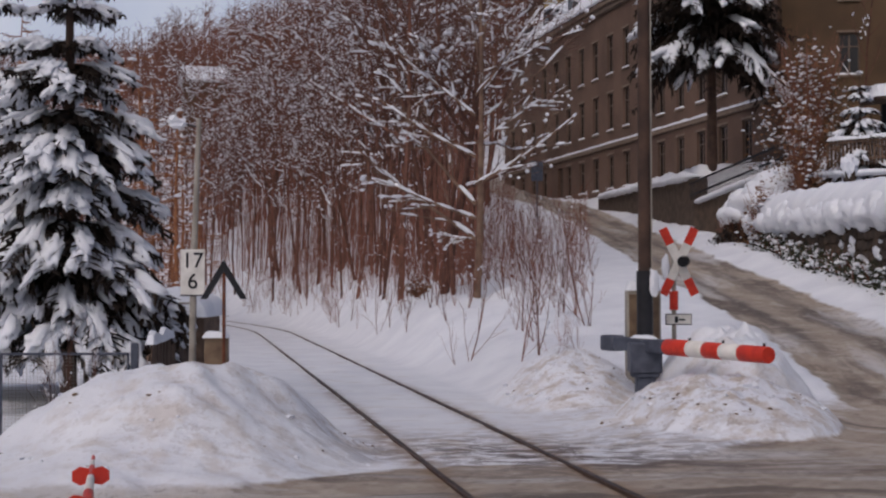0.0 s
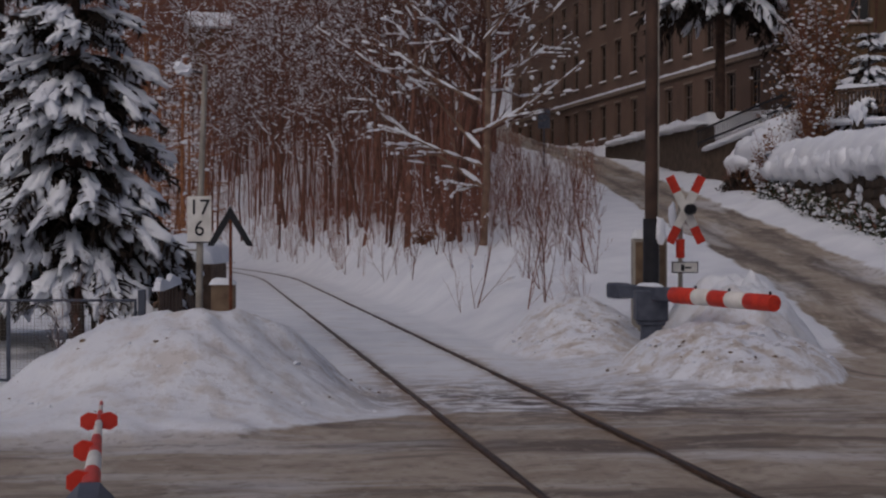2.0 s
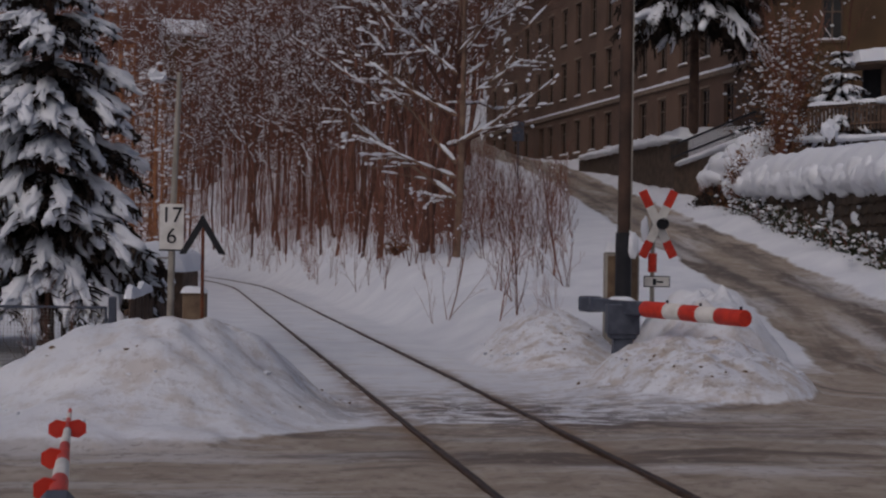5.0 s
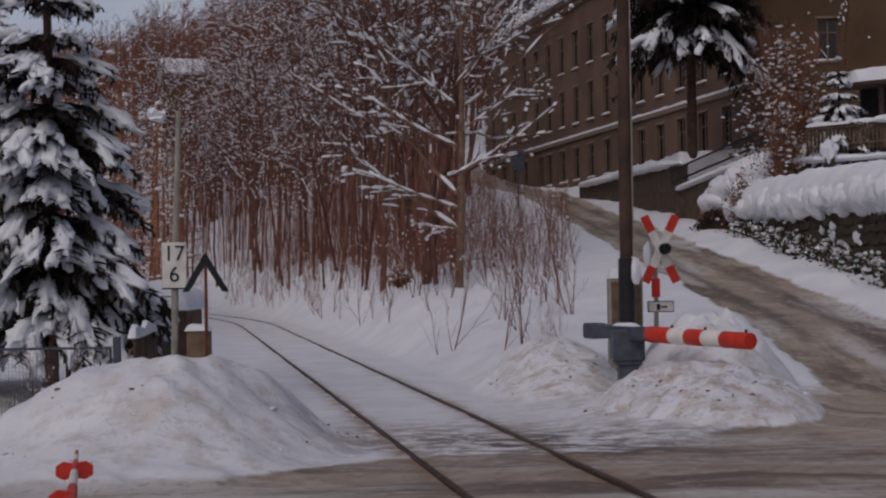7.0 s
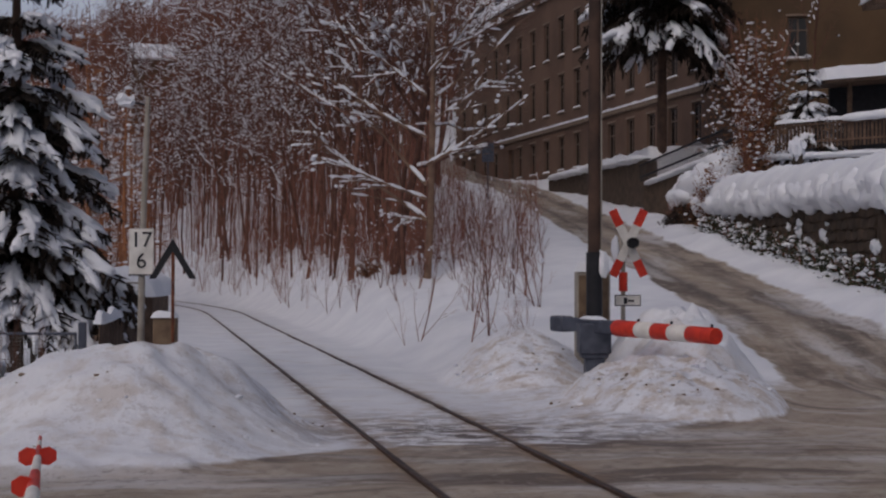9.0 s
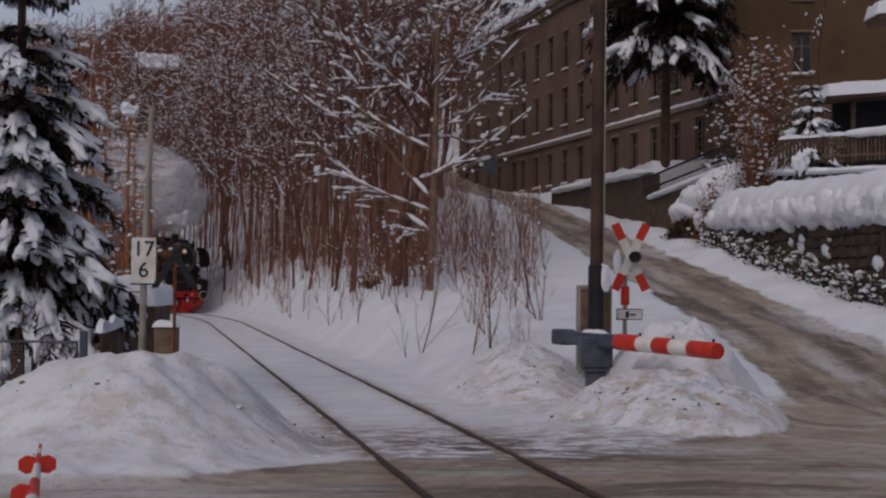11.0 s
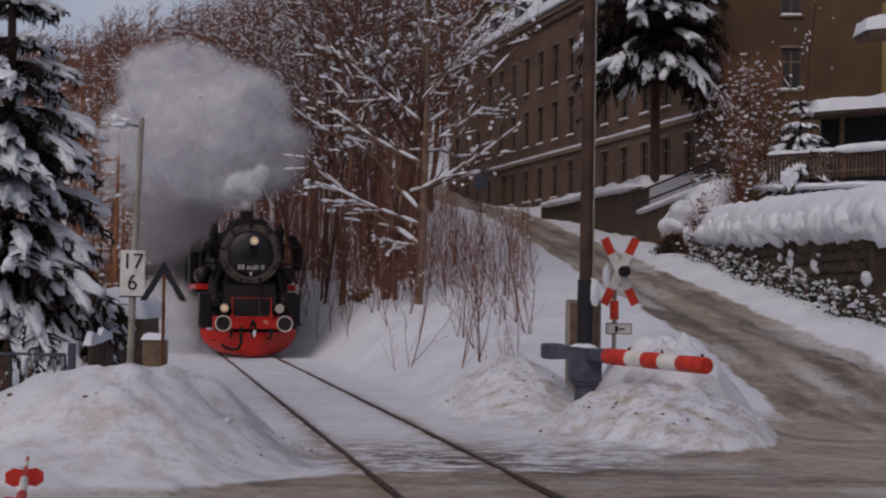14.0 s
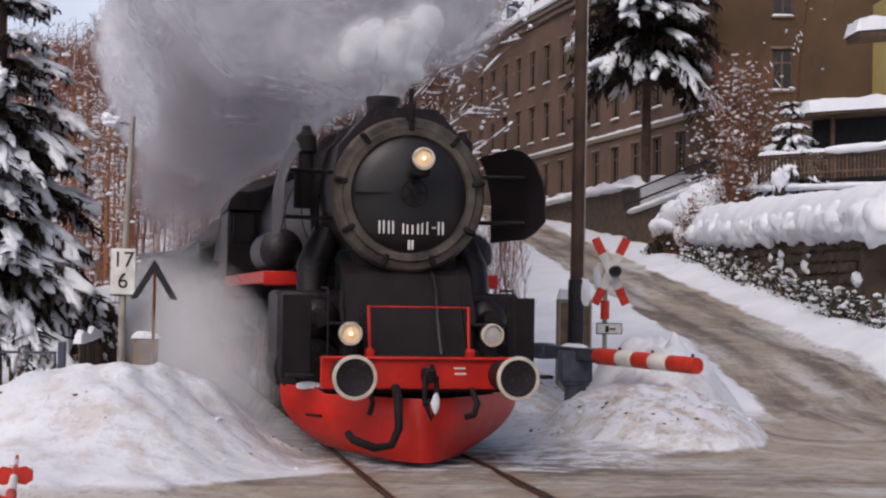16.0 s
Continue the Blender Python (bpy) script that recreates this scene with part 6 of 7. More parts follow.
        for i in range(n):
            u = i / (n - 1)
            y = 1.05 + 2.2 * u
            xo = 1.52 - 0.08 * u
            cut = 0.18 * max(0, 1 - u * 4)
            for j in range(q):
                v = j / (q - 1)
                z = 2.56 + cut + (1.08 - 2 * cut + 0.04 * u) * v
                pts.append((sg * (xo - 0.42 * max(0, v - 0.45) ** 1.6), y, z))
        for i in range(n - 1):
            for j in range(q - 1):
                a = i * q + j
                f = (a, a + 1, a + q + 1, a + q)
                faces.append(f if sg < 0 else f[::-1])
        back = [(x - sg * 0.02, y, z) for x, y, z in pts]
        k = len(pts)
        faces += [tuple(v + k for v in f[::-1]) for f in faces]
        rim = [i * q for i in range(n)] + [(n - 1) * q + j for j in range(1, q)] + [i * q + q - 1 for i in range(n - 2, -1, -1)] + [j for j in range(q - 2, 0, -1)]
        faces += [(rim[i], rim[(i + 1) % len(rim)], rim[(i + 1) % len(rim)] + k, rim[i] + k) for i in range(len(rim))]
        # skylight on the left plate is painted in as lighter grey; right stays black
        part("smoke_deflector", Shape().add(pts + back, faces), M_GREYPLATE if sg < 0 else M_BLACK, e, "smoke deflector plate, toned lighter grey for the skylight on it" if sg < 0 else "black smoke deflector plate", 50)
        for z in (2.75, 3.3):
            part("deflector_stay", Shape().cyl((sg * 0.8, 1.9, z), (sg * 1.45, 1.7, z), 0.025, n=8), M_SOOT, e)
        # tanks, running board, cylinders
        part("air_tank", Shape().lathe([(0, 0), (0.12, 0.02), (0.2, 0.07), (0.28, 0.15), (0.28, 1.7), (0.25, 1.8), (0, 1.85)], 24, pose(sg * 1.27, 3.5, 2.42, -90)), M_BLACK, e, "horizontal air tank")
        part("running_board", Shape().box((sg * 0.8, 3.3, 2.06), (sg * 1.5, 10.9, 2.12), 0.01), M_SOOT, e)
        part("board_edge", Shape().box((sg * 1.503, 3.3, 1.98), (sg * 1.53, 10.9, 2.14), 0.008).box((sg * 1.0, 3.22, 1.96), (sg * 1.53, 3.297, 2.14), 0.01), M_RED, e, "red edge of the running board")
        cyl = part("cylinder", Shape().lathe([(0, 0), (0.2, 0.0), (0.22, 0.04), (0.36, 0.06), (0.38, 0.1), (0.38, 0.16), (0.42, 0.2), (0.42, 1.35), (0, 1.4)], 28, pose(sg * 1.08, 1.75, 0.98, -90)), M_BLACK, e, "black steam cylinder")
        part("valve_chest", Shape().lathe([(0, -0.25), (0.1, -0.25), (0.12, -0.05), (0.22, 0.0), (0.25, 0.06), (0.25, 1.45), (0, 1.5)], 24, pose(sg * 1.02, 1.75, 1.58, -90)), M_BLACK, cyl)
        part("cylinder_casing", Shape().box((sg * 0.55, 1.95, 0.75), (sg * 1.47, 3.2, 1.9), 0.05), M_BLACK, cyl, "flat black cylinder casing")
        for k in range(6):
            a = 2 * math.pi * k / 6
            part("cover_bolt", Shape().cyl((sg * 1.08 + math.cos(a) * 0.3, 1.80, 0.98 + math.sin(a) * 0.3), (sg * 1.08 + math.cos(a) * 0.3, 1.77, 0.98 + math.sin(a) * 0.3), 0.025, n=6), M_SOOT, cyl)
        part("steam_pipe", Shape().tube([(sg * 0.8, 2.6, 2.6), (sg * 1.0, 2.5, 2.2), (sg * 1.02, 2.4, 1.8)], [0.2, 0.2, 0.18], 14), M_BLACK, e)
        part("step_plate", Shape().box((sg * 1.15, 1.3, 0.9), (sg * 1.48, 1.36, 1.85), 0.01), M_SOOT, e)
        part("strut", Shape().cyl((sg * 0.56, 0.75, 1.16), (sg * 0.57, 0.85, 1.74), 0.018, n=8), M_RED, e, "thin red strut")
        part("handrail", Shape().tube([(sg * 1.05, 0.62, 1.17), (sg * 1.05, 0.62, 1.86), (sg * 1.05, 0.75, 1.93), (sg * 1.05, 1.25, 1.93)], 0.014, 6), M_SOOT, e, "thin black handrail")
        part("platform_step", Shape().box((sg * 0.62, 0.72, 1.52), (sg * 1.0, 1.22, 1.55), 0.008).box((sg * 0.64, 1.0, 1.18), (sg * 0.68, 1.06, 1.52), 0.006), M_SOOT, e)
        part("drain_pipe", Shape().tube([(sg * 0.72, 1.75, 2.05), (sg * 0.78, 1.5, 1.7), (sg * 0.74, 1.3, 1.3), (sg * 0.7, 1.1, 1.15)], 0.035, 8), M_SOOT, e)
        part("frame_plate", Shape().prism([(0.9, 1.18), (1.9, 1.18), (1.9, 2.2), (1.6, 2.15)], 0.03, Matrix(((0, 1, 0, sg * 0.60), (1, 0, 0, 0), (0, 0, 1, 0), (0, 0, 0, 1)))), M_SOOT, e, "", flat=True)
        part("strut_foot", Shape().box((sg * 0.52, 0.66, 1.16), (sg * 0.62, 0.8, 1.27), 0.02), M_RED, e)
        lamp(e, sg * 0.80, 0.62, 1.43, 0.125, sg < 0)
        part("lamp_foot", Shape().box((sg * 0.74, 0.66, 1.15), (sg * 0.86, 0.78, 1.34), 0.02), M_SOOT, e)
        # buffers
        bf = part("buffer", Shape().lathe([(0, 0.02), (0.17, 0.012), (0.21, 0.0), (0.215, 0.03), (0.15, 0.06), (0.09, 0.1), (0.09, 0.22), (0.13, 0.24), (0.15, 0.5), (0.17, 0.66)], 36, pose(sg * 0.875, -0.22, 1.0, -90)), M_BLACK, e, "round black buffer")
        part("buffer_rim", Shape().lathe([(0.196, 0.004), (0.20, -0.008), (0.232, -0.004), (0.236, 0.025), (0.216, 0.03)], 40, pose(sg * 0.875, -0.22, 1.0, -90)), M_CREAM, bf, "cream painted rim")
        part("footstep", Shape().box((sg * 1.2, 0.55, 0.95), (sg * 1.5, 0.7, 0.99), 0.01), M_SOOT, e)
    part("buffer_beam", Shape().box((-1.14, 0.44, 0.84), (1.14, 0.56, 1.18), 0.012).box((-1.14, 0.40, 1.155), (1.14, 0.60, 1.19), 0.01), M_RED, e, "bright red buffer beam")
    part("data_bars", Shape().box((0.32, 0.436, 1.06), (0.45, 0.44, 1.08), 0.001).box((0.33, 0.436, 1.0), (0.46, 0.44, 1.02), 0.001), M_WHITE, e)
    part("frame_bar", Shape().cyl((-0.57, 0.85, 1.73), (0.57, 0.85, 1.73), 0.009, n=8), M_RED, e, "thin red cross bar")
    part("front_pipe", Shape().tube([(0.3, 1.7, 2.2), (0.28, 1.25, 1.95), (0.24, 0.95, 1.6), (0.24, 0.7, 1.2)], 0.03, 8), M_BLACK, e)
    # plough
    pts, faces, n, q = [], [], 33, 9
    for i in range(n):
        u = -1 + 2 * i / (n - 1)
        for j in range(q):
            v = j / (q - 1)
            half = 0.90 + 0.53 * math.sin(min(1, v * 1.15) * math.pi / 2) ** 0.8
            top = 0.80 - (0.07 if abs(u) < 0.72 else 0)
            z = 0.04 + (top - 0.04) * v + 0.05 * abs(u) ** 3 * (1 - v)
            y = 0.46 + 1.4 * abs(u) ** 1.45 - 0.09 * (1 - v) + 0.12 * (v - 0.5) ** 2
            pts.append((u * half, y, z))
    for i in range(n - 1):
        for j in range(q - 1):
            a = i * q + j
            faces.append((a, a + q, a + q + 1, a + 1))
    k = len(pts)
    allp = pts + [(x, y + 0.03, z) for x, y, z in pts]
    rim = [i * q for i in range(n)] + [(n - 1) * q + j for j in range(1, q)] + [i * q + q - 1 for i in range(n - 2, -1, -1)] + [j for j in range(q - 2, 0, -1)]
    fb = [tuple(v + k for v in f[::-1]) for f in faces] + [(rim[(i + 1) % len(rim)], rim[i], rim[i] + k, rim[(i + 1) % len(rim)] + k) for i in range(len(rim))]
    pl = part("snow_plough", Shape().add(allp, faces + fb), M_RED, e, "curved red snow plough blade", 60)
    part("plough_snow", Shape().blob((-1.12, 1.52, 0.80), (0.16, 0.10, 0.045), 2, 0.5, 2), M_SNOW, pl, "snow on the plough's top edge")
    part("plough_slot", Shape().box((-0.13, -0.03, 0.46), (0.13, 0.03, 0.49), 0.01, pose(-1.08, 1.42, 0, 0, 0, -54)), M_SOOT, pl)
    # coupling and hoses
    part("draw_hook", Shape().box((-0.05, 0.15, 0.92), (0.05, 0.45, 1.08), 0.03).tube([(0, 0.2, 1.0), (0, 0.08, 0.98), (0, 0.04, 1.06), (0, 0.1, 1.12)], [0.05, 0.05, 0.04, 0.02], 8), M_SOOT, e, "black draw hook")
    part("coupling", Shape().tube([(-0.06, 0.14, 1.0), (-0.07, 0.1, 0.72), (0, 0.08, 0.55), (0.07, 0.1, 0.72), (0.06, 0.14, 1.0)], 0.03, 8).cyl((-0.09, 0.1, 0.72), (0.09, 0.1, 0.72), 0.04, n=10), M_SOOT, e, "black screw coupling")
    part("coupling_snow", Shape().blob((0.03, 0.02, 0.72), (0.05, 0.03, 0.11), 5, 0.3, 2), M_SNOW, e, "snow packed on the coupling")
    part("brake_hose", Shape().tube([(-0.33, 0.42, 0.86), (-0.34, 0.2, 0.75), (-0.34, 0.12, 0.45), (-0.42, 0.1, 0.27), (-0.6, 0.12, 0.24), (-0.82, 0.2, 0.32), (-0.86, 0.3, 0.38)], [0.05, 0.05, 0.045, 0.045, 0.045, 0.045, 0.04], 10), M_SOOT, e, "thick black hose")
    part("brake_hose", Shape().tube([(0.52, 0.42, 0.84), (0.55, 0.25, 0.7), (0.5, 0.2, 0.58), (0.4, 0.18, 0.56)], 0.035, 8), M_SOOT, e, "short black hose")
    part("brake_hose", Shape().tube([(-0.62, 0.42, 0.84), (-0.6, 0.28, 0.7), (-0.64, 0.24, 0.58)], 0.03, 8), M_SOOT, e)
    # platform, saddle, frames
    part("front_platform", Shape().prism([(0.5, 1.18), (1.0, 1.18), (1.55, 2.1), (1.9, 2.3), (1.9, 1.16), (0.5, 1.1)], 1.5, Matrix(((0, 1, 0, -0.75), (1, 0, 0, 0), (0, 0, 1, 0), (0, 0, 0, 1)))), M_SOOT, e, "sooty sloping front platform", flat=True)
    part("saddle", Shape().box((-0.62, 1.7, 1.2), (0.62, 3.3, 2.5), 0.08), M_SOOT, e)
    part("frame", Shape().box((-0.52, 1.1, 0.45), (0.52, 13.3, 1.25), 0.02).box((-0.5, 0.58, 0.86), (0.5, 1.1, 1.2), 0.02).box((-1.1, 0.56, 0.8), (1.1, 0.7, 1.16), 0.01), M_SOOT, e, "dark main frame")
    part("cab", Shape().box((-1.5, 11.0, 1.75), (1.5, 13.2, 3.35), 0.03), M_BLACK, e, "black driver's cab")
    part("cab_roof", Shape().prism([(-1.52, 3.35)] + [(1.52 * math.cos(math.pi * (1 - k / 12)), 3.35 + 0.72 * math.sin(math.pi * k / 12)) for k in range(1, 12)] + [(1.52, 3.35)], 2.5, pose(0, 10.8, 0)), M_BLACK, e, "", 30)
    for sg in (-1, 1):
        part("cab_window", Shape().box((sg * 1.02, 10.97, 2.75), (sg * 1.4, 11.0, 3.3), 0.01), M_PANE, e, "dark front cab window")
    for sg in (-1, 1):
        part("coupling_rod", Shape().box((sg * 1.0, 4.6, 0.55), (sg * 1.06, 11.9, 0.68), 0.02), M_RUST, e, "long coupling rod")
    wheels = [wheelset(e, y, 0.7) for y in (5.0, 6.65, 8.3, 9.95, 11.6)]
    wheelset(e, 3.6 - 1.0, 0.42)
    return e, wheels


def build_tender():
    t = thing("tender", pose(0, 0, 0), "black rounded coal tender behind the locomotive", "tender")
    part("tank", Shape().lathe([(0, 0.5), (1.1, 0.5), (1.15, 0.6), (1.15, 8.7), (1.1, 8.8), (0, 8.8)], 32, pose(0, 0, 1.95, -90)), M_BLACK, t)
    part("coal_bunker", Shape().prism([(-1.3, 2.6), (1.3, 2.6), (1.2, 3.35), (-1.2, 3.35)], 4.5, pose(0, 1.0, 0)), M_BLACK, t)
    part("frame", Shape().box((-1.2, 0.3, 0.75), (1.2, 9.0, 1.0), 0.02), M_SOOT, t)
    for y in (1.6, 3.4, 5.9, 7.7):
        wheelset(t, y, 0.47)
    return t


def build_coach():
    c = thing("passenger_coach", pose(0, 0, 0), "dark green passenger coach with grey rounded roof", "coach", "coaches of the train")
    L = 18.6
    green = node_mat("coach_green", (0.022, 0.026, 0.02), (0.015, 0.017, 0.014), 2, 0.5, bump=0.05)
    part("body", Shape().box((-1.42, 0.4, 1.05), (1.42, L, 3.25), 0.04), green, c)
    part("roof", Shape().prism([(-1.45, 3.25)] + [(1.45 * math.cos(math.pi * (1 - k / 12)), 3.25 + 0.75 * math.sin(math.pi * k / 12)) for k in range(1, 12)] + [(1.45, 3.25)], L - 0.3, pose(0, 0.35, 0)), M_GREYPLATE, c, "", 30)
    ob = part("window", Shape().box((-0.02, 0, 0), (0.02, 1.0, 0.85), 0.01), M_PANE)
    me = ob.data
    bpy.data.objects.remove(ob)
    for sg in (-1, 1):
        for k in range(9):
            w = new("window", me)
            w.parent, w.matrix_basis = c, pose(sg * 1.42, 2.0 + 1.75 * k, 2.1)
    part("underframe", Shape().box((-1.2, 0.6, 0.8), (1.2, L - 0.2, 1.05), 0.02), M_SOOT, c)
    for y in (2.4, 4.9, 13.9, 16.4):
        wheelset(c, y, 0.46)
    return c


loco, driving_wheels = build_loco()
tender = build_tender()
coach = build_coach()
coaches = [coach] + [copy_thing(coach, pose(0, 0, 0)) for _ in range(2)]


# ---- smoke and steam ----
def smoke_material(name, color, color2):
    m = bpy.data.materials.new(name)
    m.use_nodes = True
    n, l = m.node_tree.nodes, m.node_tree.links
    n.remove(n["Principled BSDF"])
    out = n["Material Output"]
    tc = n.new("ShaderNodeTexCoord")
    big = n.new("ShaderNodeTexNoise")
    big.inputs["Scale"].default_value, big.inputs["Detail"].default_value = 0.9, 6
    l.new(tc.outputs["Object"], big.inputs["Vector"])
    ramp = n.new("ShaderNodeValToRGB")
    ramp.color_ramp.elements[0].position, ramp.color_ramp.elements[1].position = 0.35, 0.65
    ramp.color_ramp.elements[0].color, ramp.color_ramp.elements[1].color = (*color2, 1), (*color, 1)
    l.new(big.outputs["Fac"], ramp.inputs["Fac"])
    dif, tra, mixd = n.new("ShaderNodeBsdfDiffuse"), n.new("ShaderNodeBsdfTranslucent"), n.new("ShaderNodeMixShader")
    mixd.inputs[0].default_value = 0.5
    l.new(ramp.outputs[0], dif.inputs[0])
    l.new(ramp.outputs[0], tra.inputs[0])
    l.new(dif.outputs[0], mixd.inputs[1])
    l.new(tra.outputs[0], mixd.inputs[2])
    clear, mixa = n.new("ShaderNodeBsdfTransparent"), n.new("ShaderNodeMixShader")
    dens = n.new("ShaderNodeAttribute")
    dens.attribute_name = "thickness"
    fine = n.new("ShaderNodeTexNoise")
    fine.inputs["Scale"].default_value, fine.inputs["Detail"].default_value = 2.6, 5
    l.new(tc.outputs["Object"], fine.inputs["Vector"])
    rg = n.new("ShaderNodeMapRange")
    rg.inputs[1].default_value, rg.inputs[2].default_value = 0.35, 0.65
    rg.inputs[3].default_value, rg.inputs[4].default_value = 0.65, 1.2
    l.new(fine.outputs["Fac"], rg.inputs[0])
    mul = n.new("ShaderNodeMath")
    mul.operation, mul.use_clamp = "MULTIPLY", True
    l.new(rg.outputs[0], mul.inputs[0])
    l.new(dens.outputs["Fac"], mul.inputs[1])
    l.new(mul.outputs[0], mixa.inputs[0])
    l.new(clear.outputs[0], mixa.inputs[1])
    l.new(mixd.outputs[0], mixa.inputs[2])
    l.new(mixa.outputs[0], out.inputs["Surface"])
    return m


M_SMOKE = smoke_material("grey_smoke", (0.93, 0.93, 0.95), (0.78, 0.77, 0.80))
M_DARKSMOKE = smoke_material("dark_smoke", (0.62, 0.58, 0.61), (0.45, 0.42, 0.44))
M_STEAM = smoke_material("white_steam", (0.95, 0.95, 0.96), (0.88, 0.89, 0.91))


def cloud_shape(balls, voxel, smooth, rough, seed):
    """One billowing skin round many balls: vertices, faces and normals."""
    s = Shape()
    for x, y, z, r in balls:
        s.blob((x, y, z), (r, r, r), seed, 0.15, 2)
    tmp = part("tmp_cloud", s, M_SNOW)
    md = tmp.modifiers.new("skin", "REMESH")
    md.mode, md.voxel_size = "VOXEL", voxel
    sm = tmp.modifiers.new("soften", "SMOOTH")
    sm.factor, sm.iterations = 0.5, smooth
    bpy.context.view_layer.update()
    me = bpy.data.meshes.new_from_object(tmp.evaluated_get(bpy.context.evaluated_depsgraph_get()))
    bpy.data.objects.remove(tmp)
    n = len(me.vertices)
    co, no = np.empty(n * 3), np.empty(n * 3)
    me.vertices.foreach_get("co", co)
    me.vertices.foreach_get("normal", no)
    co, no = co.reshape(-1, 3), no.reshape(-1, 3)
    faces = [tuple(p.vertices) for p in me.polygons]
    amp = np.empty(n)
    for i in range(n):
        q = Vector(co[i]) * (0.55 / rough) + Vector((seed, 0, 0))
        amp[i] = (0.6 - 1.5 * abs(noise.noise(q))) + 0.5 * (0.6 - 1.5 * abs(noise.noise(q * 2.1))) + 0.25 * (0.6 - 1.5 * abs(noise.noise(q * 4.3)))
    co = co + no * (amp * 0.36 * rough)[:, None]
    bpy.data.meshes.remove(me)
    return co, no, faces


def cloud(name, balls, material, label, category, layers, voxel=0.2, smooth=6, rough=1.0, seed=1):
    """Layers are (offset outwards, density); the innermost may be solid."""
    co, no, faces = cloud_shape(balls, voxel, smooth, rough, seed)
    pts, fs, dens = [], [], []
    for k, (off, d) in enumerate(layers):
        fs += [tuple(len(pts) + i for i in f) for f in faces]
        pts += (co + no * off).tolist()
        dens += [d] * len(co)
    me = bpy.data.meshes.new(name)
    me.from_pydata(pts, [], fs)
    me.polygons.foreach_set("use_smooth", [True] * len(me.polygons))
    me.attributes.new("thickness", "FLOAT", "POINT").data.foreach_set("value", dens)
    me.materials.append(material)
    me.update()
    return tagged(new(name, me), label, category, "smoke of the engine")


SOLID = ((-0.50, 0.50), (-0.34, 0.45), (-0.18, 0.38), (-0.02, 0.32), (0.12, 0.24), (0.26, 0.14))


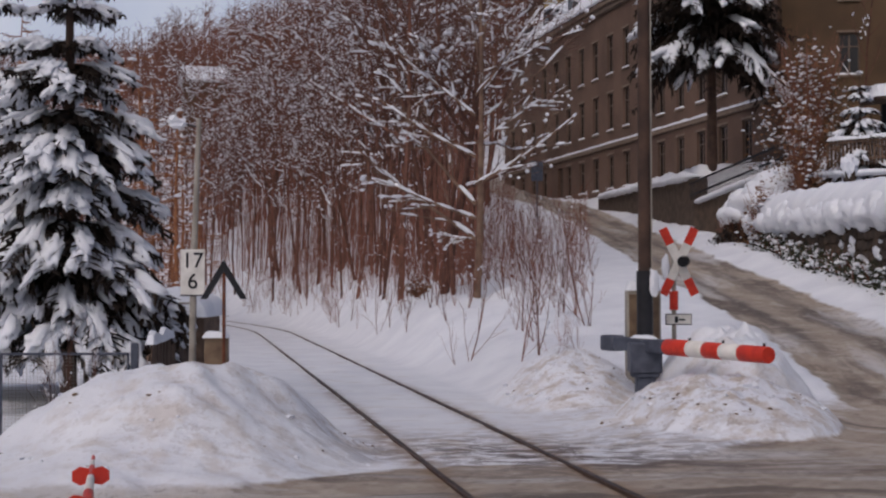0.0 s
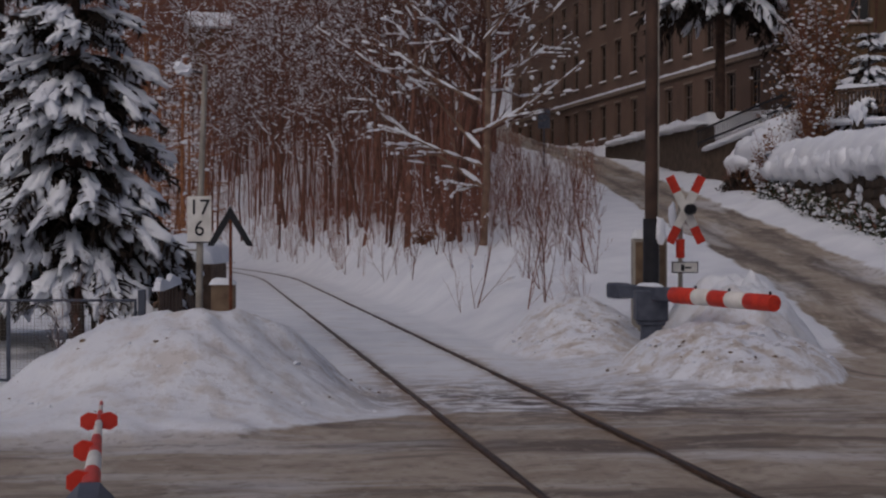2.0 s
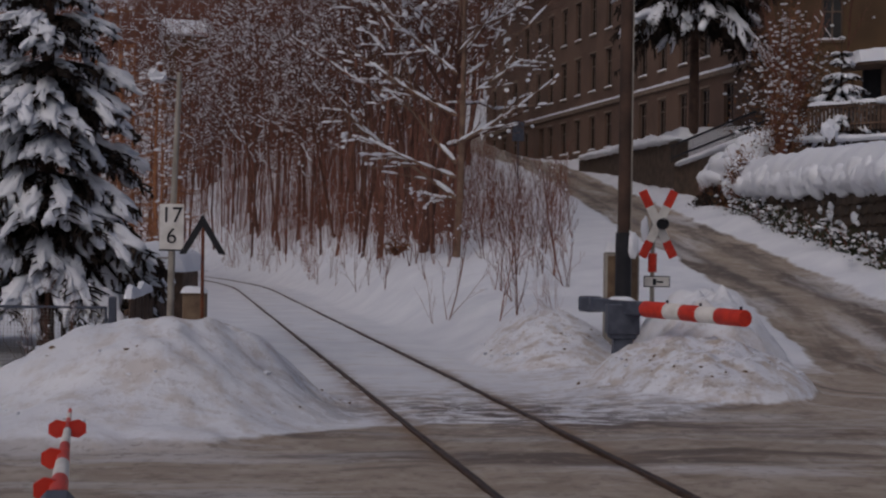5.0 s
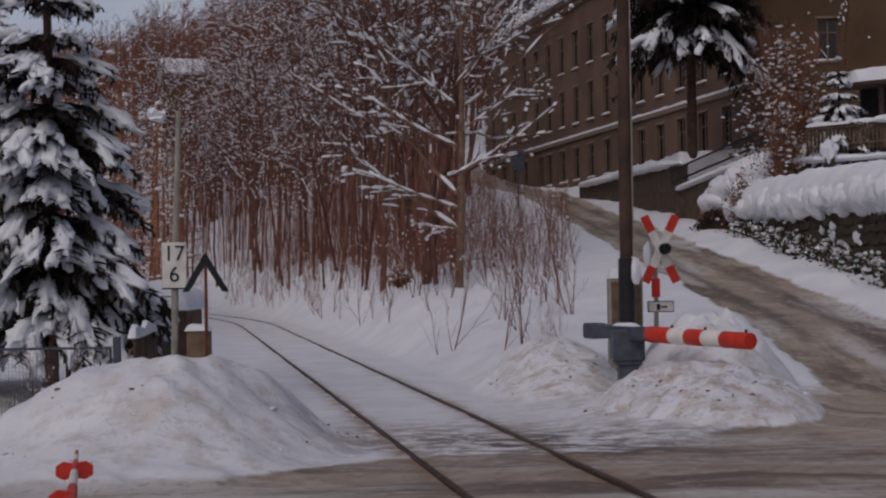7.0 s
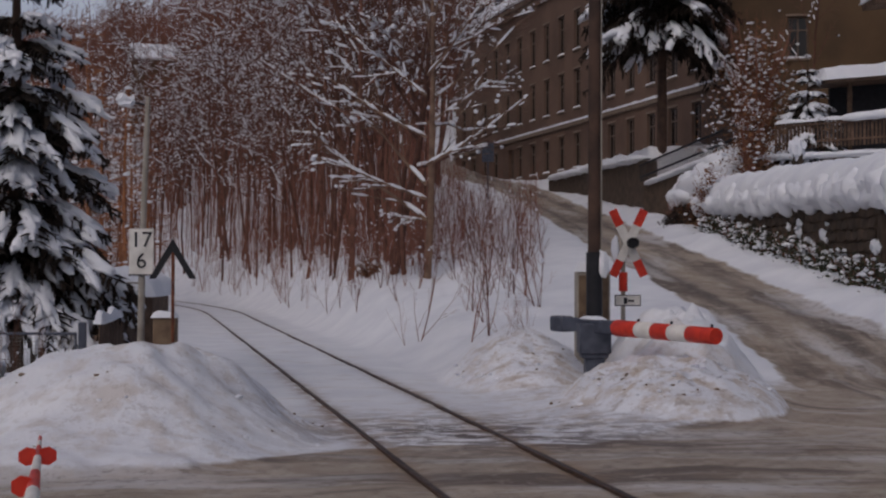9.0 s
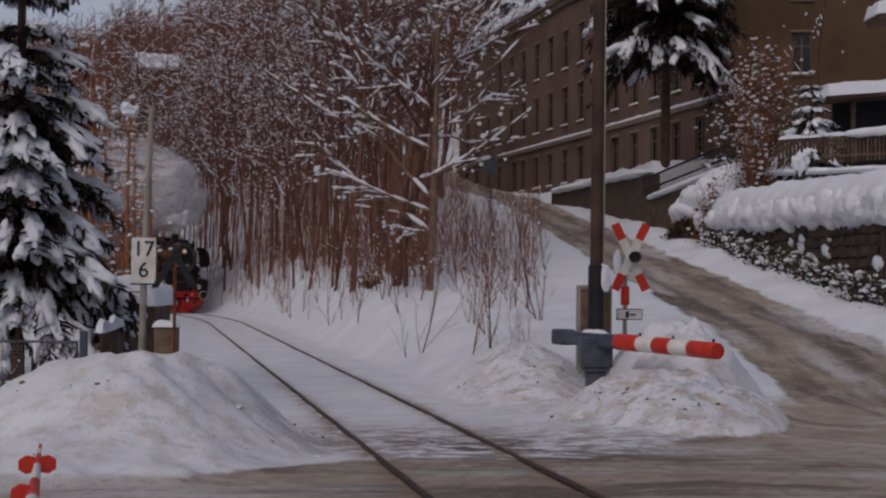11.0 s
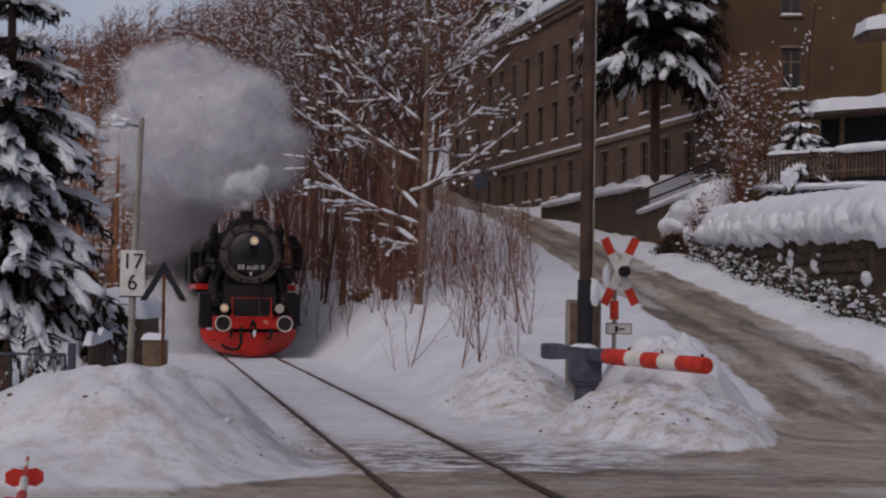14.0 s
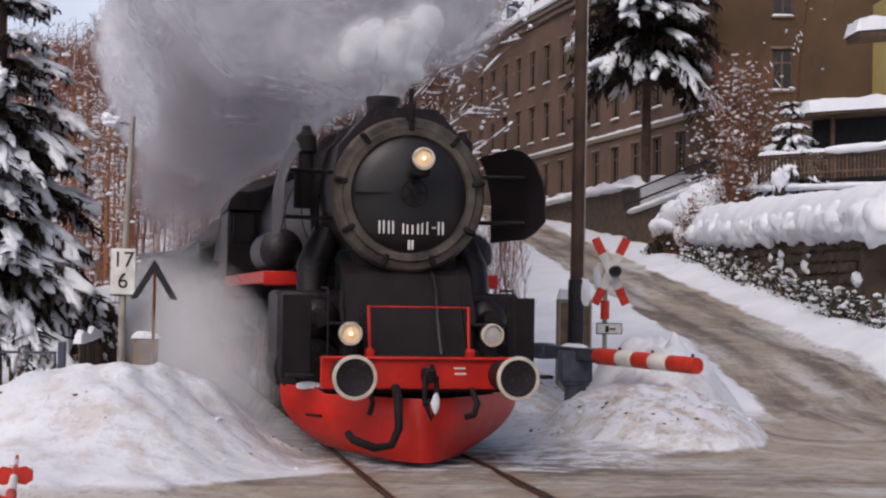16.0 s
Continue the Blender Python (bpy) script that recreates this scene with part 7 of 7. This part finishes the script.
def build_smoke():
    """Pieces of the plume, in the train's own space."""
    rng = random.Random(17)
    out = []
    jet = [(0.04, 3.45, 4.50, 0.11), (0.06, 3.45, 4.62, 0.15), (0.12, 3.4, 4.76, 0.19), (0.16, 3.3, 4.92, 0.24), (-0.12, 3.25, 4.98, 0.18), (0.02, 3.2, 5.10, 0.26), (-0.32, 3.2, 5.12, 0.2),
           (0.30, 3.2, 5.10, 0.16), (-0.45, 3.2, 4.98, 0.14), (0.36, 3.2, 5.36, 0.17), (0.2, 3.2, 5.32, 0.16), (-0.2, 3.2, 5.26, 0.15), (0.46, 3.2, 5.52, 0.12)]
    out.append(cloud("steam_jet", jet, M_STEAM, "bright white steam jet at the chimney", "steam", ((-0.10, 0.7), (-0.05, 0.5), (0.0, 0.4), (0.05, 0.25), (0.10, 0.12)), 0.05, 4, 0.4, 2))
    column = [(-0.25, 4.4, 5.0, 0.35), (-0.35, 4.7, 5.6, 0.7), (-0.2, 4.9, 6.1, 0.95)]
    for k in range(20):
        a, u = k * 2.4, k / 19
        column.append((-0.35 - 1.1 * u + math.cos(a) * 1.15, 4.6 + 2.6 * u + math.sin(a) * 0.8, 6.4 + 2.2 * u + 0.5 * math.sin(a * 1.7), rng.uniform(0.8, 1.25)))
    out.append(cloud("smoke_plume", column, M_SMOKE, "billowing pale grey smoke above the engine", "smoke", SOLID, 0.17, 6, 0.9, 3))
    trail = []
    for k in range(46):
        a, u = k * 2.4, k / 45
        trail.append((-0.75 - 0.7 * u + math.cos(a) * (1.2 + 0.5 * u), 7.6 + 26 * u, 7.5 + 1.3 * u + math.sin(a) * (1.3 + 0.4 * u), rng.uniform(1.0, 1.5) + 0.35 * u))
    out.append(cloud("smoke_trail", trail, M_SMOKE, "drifting grey smoke trailing over the train", "smoke", SOLID, 0.34, 6, 1.2, 5))
    low = [(-1.5 - 1.3 * k / 11 + rng.uniform(-0.4, 0.4), 7 + 13 * k / 11, 4.9 - 0.5 * k / 11 + rng.uniform(-0.6, 0.6), rng.uniform(0.8, 1.2)) for k in range(12)]
    out.append(cloud("smoke_veil", low, M_DARKSMOKE, "thin dark smoke sinking beside the train", "smoke", ((-0.35, 0.2), (-0.15, 0.2), (0.05, 0.14)), 0.2, 8, 0.8, 7))
    side = [(-1.9 - 1.0 * k / 15 + rng.uniform(-0.3, 0.3), 3.2 + 13 * k / 15, 0.7 + 0.9 * rng.random() + 0.4 * k / 15, rng.uniform(0.55, 0.95)) for k in range(16)]
    out.append(cloud("steam_veil", side, M_STEAM, "thin white steam and blown snow beside the wheels", "steam", ((-0.42, 0.10), (-0.32, 0.10), (-0.22, 0.10), (-0.12, 0.09), (-0.02, 0.08), (0.08, 0.06), (0.16, 0.05)), 0.18, 12, 0.5, 9))
    return out


scene.cycles.transparent_max_bounces = 40
smoke = build_smoke()


# ---- everything that moves ----
RAIL_Y = np.arange(-30, 420, 0.25)
RAIL_X = track_x(RAIL_Y)
RAIL_S = np.concatenate([[0], np.cumsum(np.hypot(np.diff(RAIL_X), np.diff(RAIL_Y)))])
S_AT_15 = float(np.interp(15.0, RAIL_Y, RAIL_S))


def front_s(t):
    """How far along the rails the front buffers are; they come towards the camera."""
    k = 16.0 - t
    return S_AT_15 + (13.22 * k - 0.06 * min(k, 5) ** 2 - (0.6 * (k - 5) if k > 5 else 0))


def on_rails(s):
    y = float(np.interp(s, RAIL_S, RAIL_Y))
    return Vector((float(track_x(y)), y, float(track_z(y)) + 0.016))


def vehicle_pose(s_front, a, b):
    """Pose of a vehicle whose front end is at s_front, carried at a and b metres behind it."""
    p, q = on_rails(s_front + a), on_rails(s_front + b)
    d = (q - p).normalized()
    yaw = math.degrees(math.atan2(-d.x, d.y))
    o = p - d * a
    return pose(o.x, o.y, o.z, math.degrees(math.asin(d.z)), 0, yaw)


def motions():
    times = [0.25 * k for k in range(65)]
    for ob, gap, a, b in [(loco, 0, 2.6, 11.6), (tender, 13.7, 1.6, 7.7)] + [(c, 23.4 + 19.2 * k, 3.6, 15.1) for k, c in enumerate(coaches)]:
        walk(ob, [(t, vehicle_pose(front_s(t) + gap, a, b)) for t in times])
    spin = [k / 15 for k in range(241)]
    for w in driving_wheels:
        y, r = w.location.y, 0.7
        walk(w, [(t, pose(0, y, r, math.degrees(-front_s(0) + front_s(t)) / r * -1.0)) for t in spin])
    for k, ob in enumerate(smoke):
        walk(ob, [(t, vehicle_pose(front_s(t), 2.6, 11.6) @ pose(0.10 * math.sin(t * 1.3 + k), 0, 0.12 * math.sin(t * 1.9 + k), 0, 0, 1.5 * math.sin(t * 0.9 + k))) for t in times])


motions()
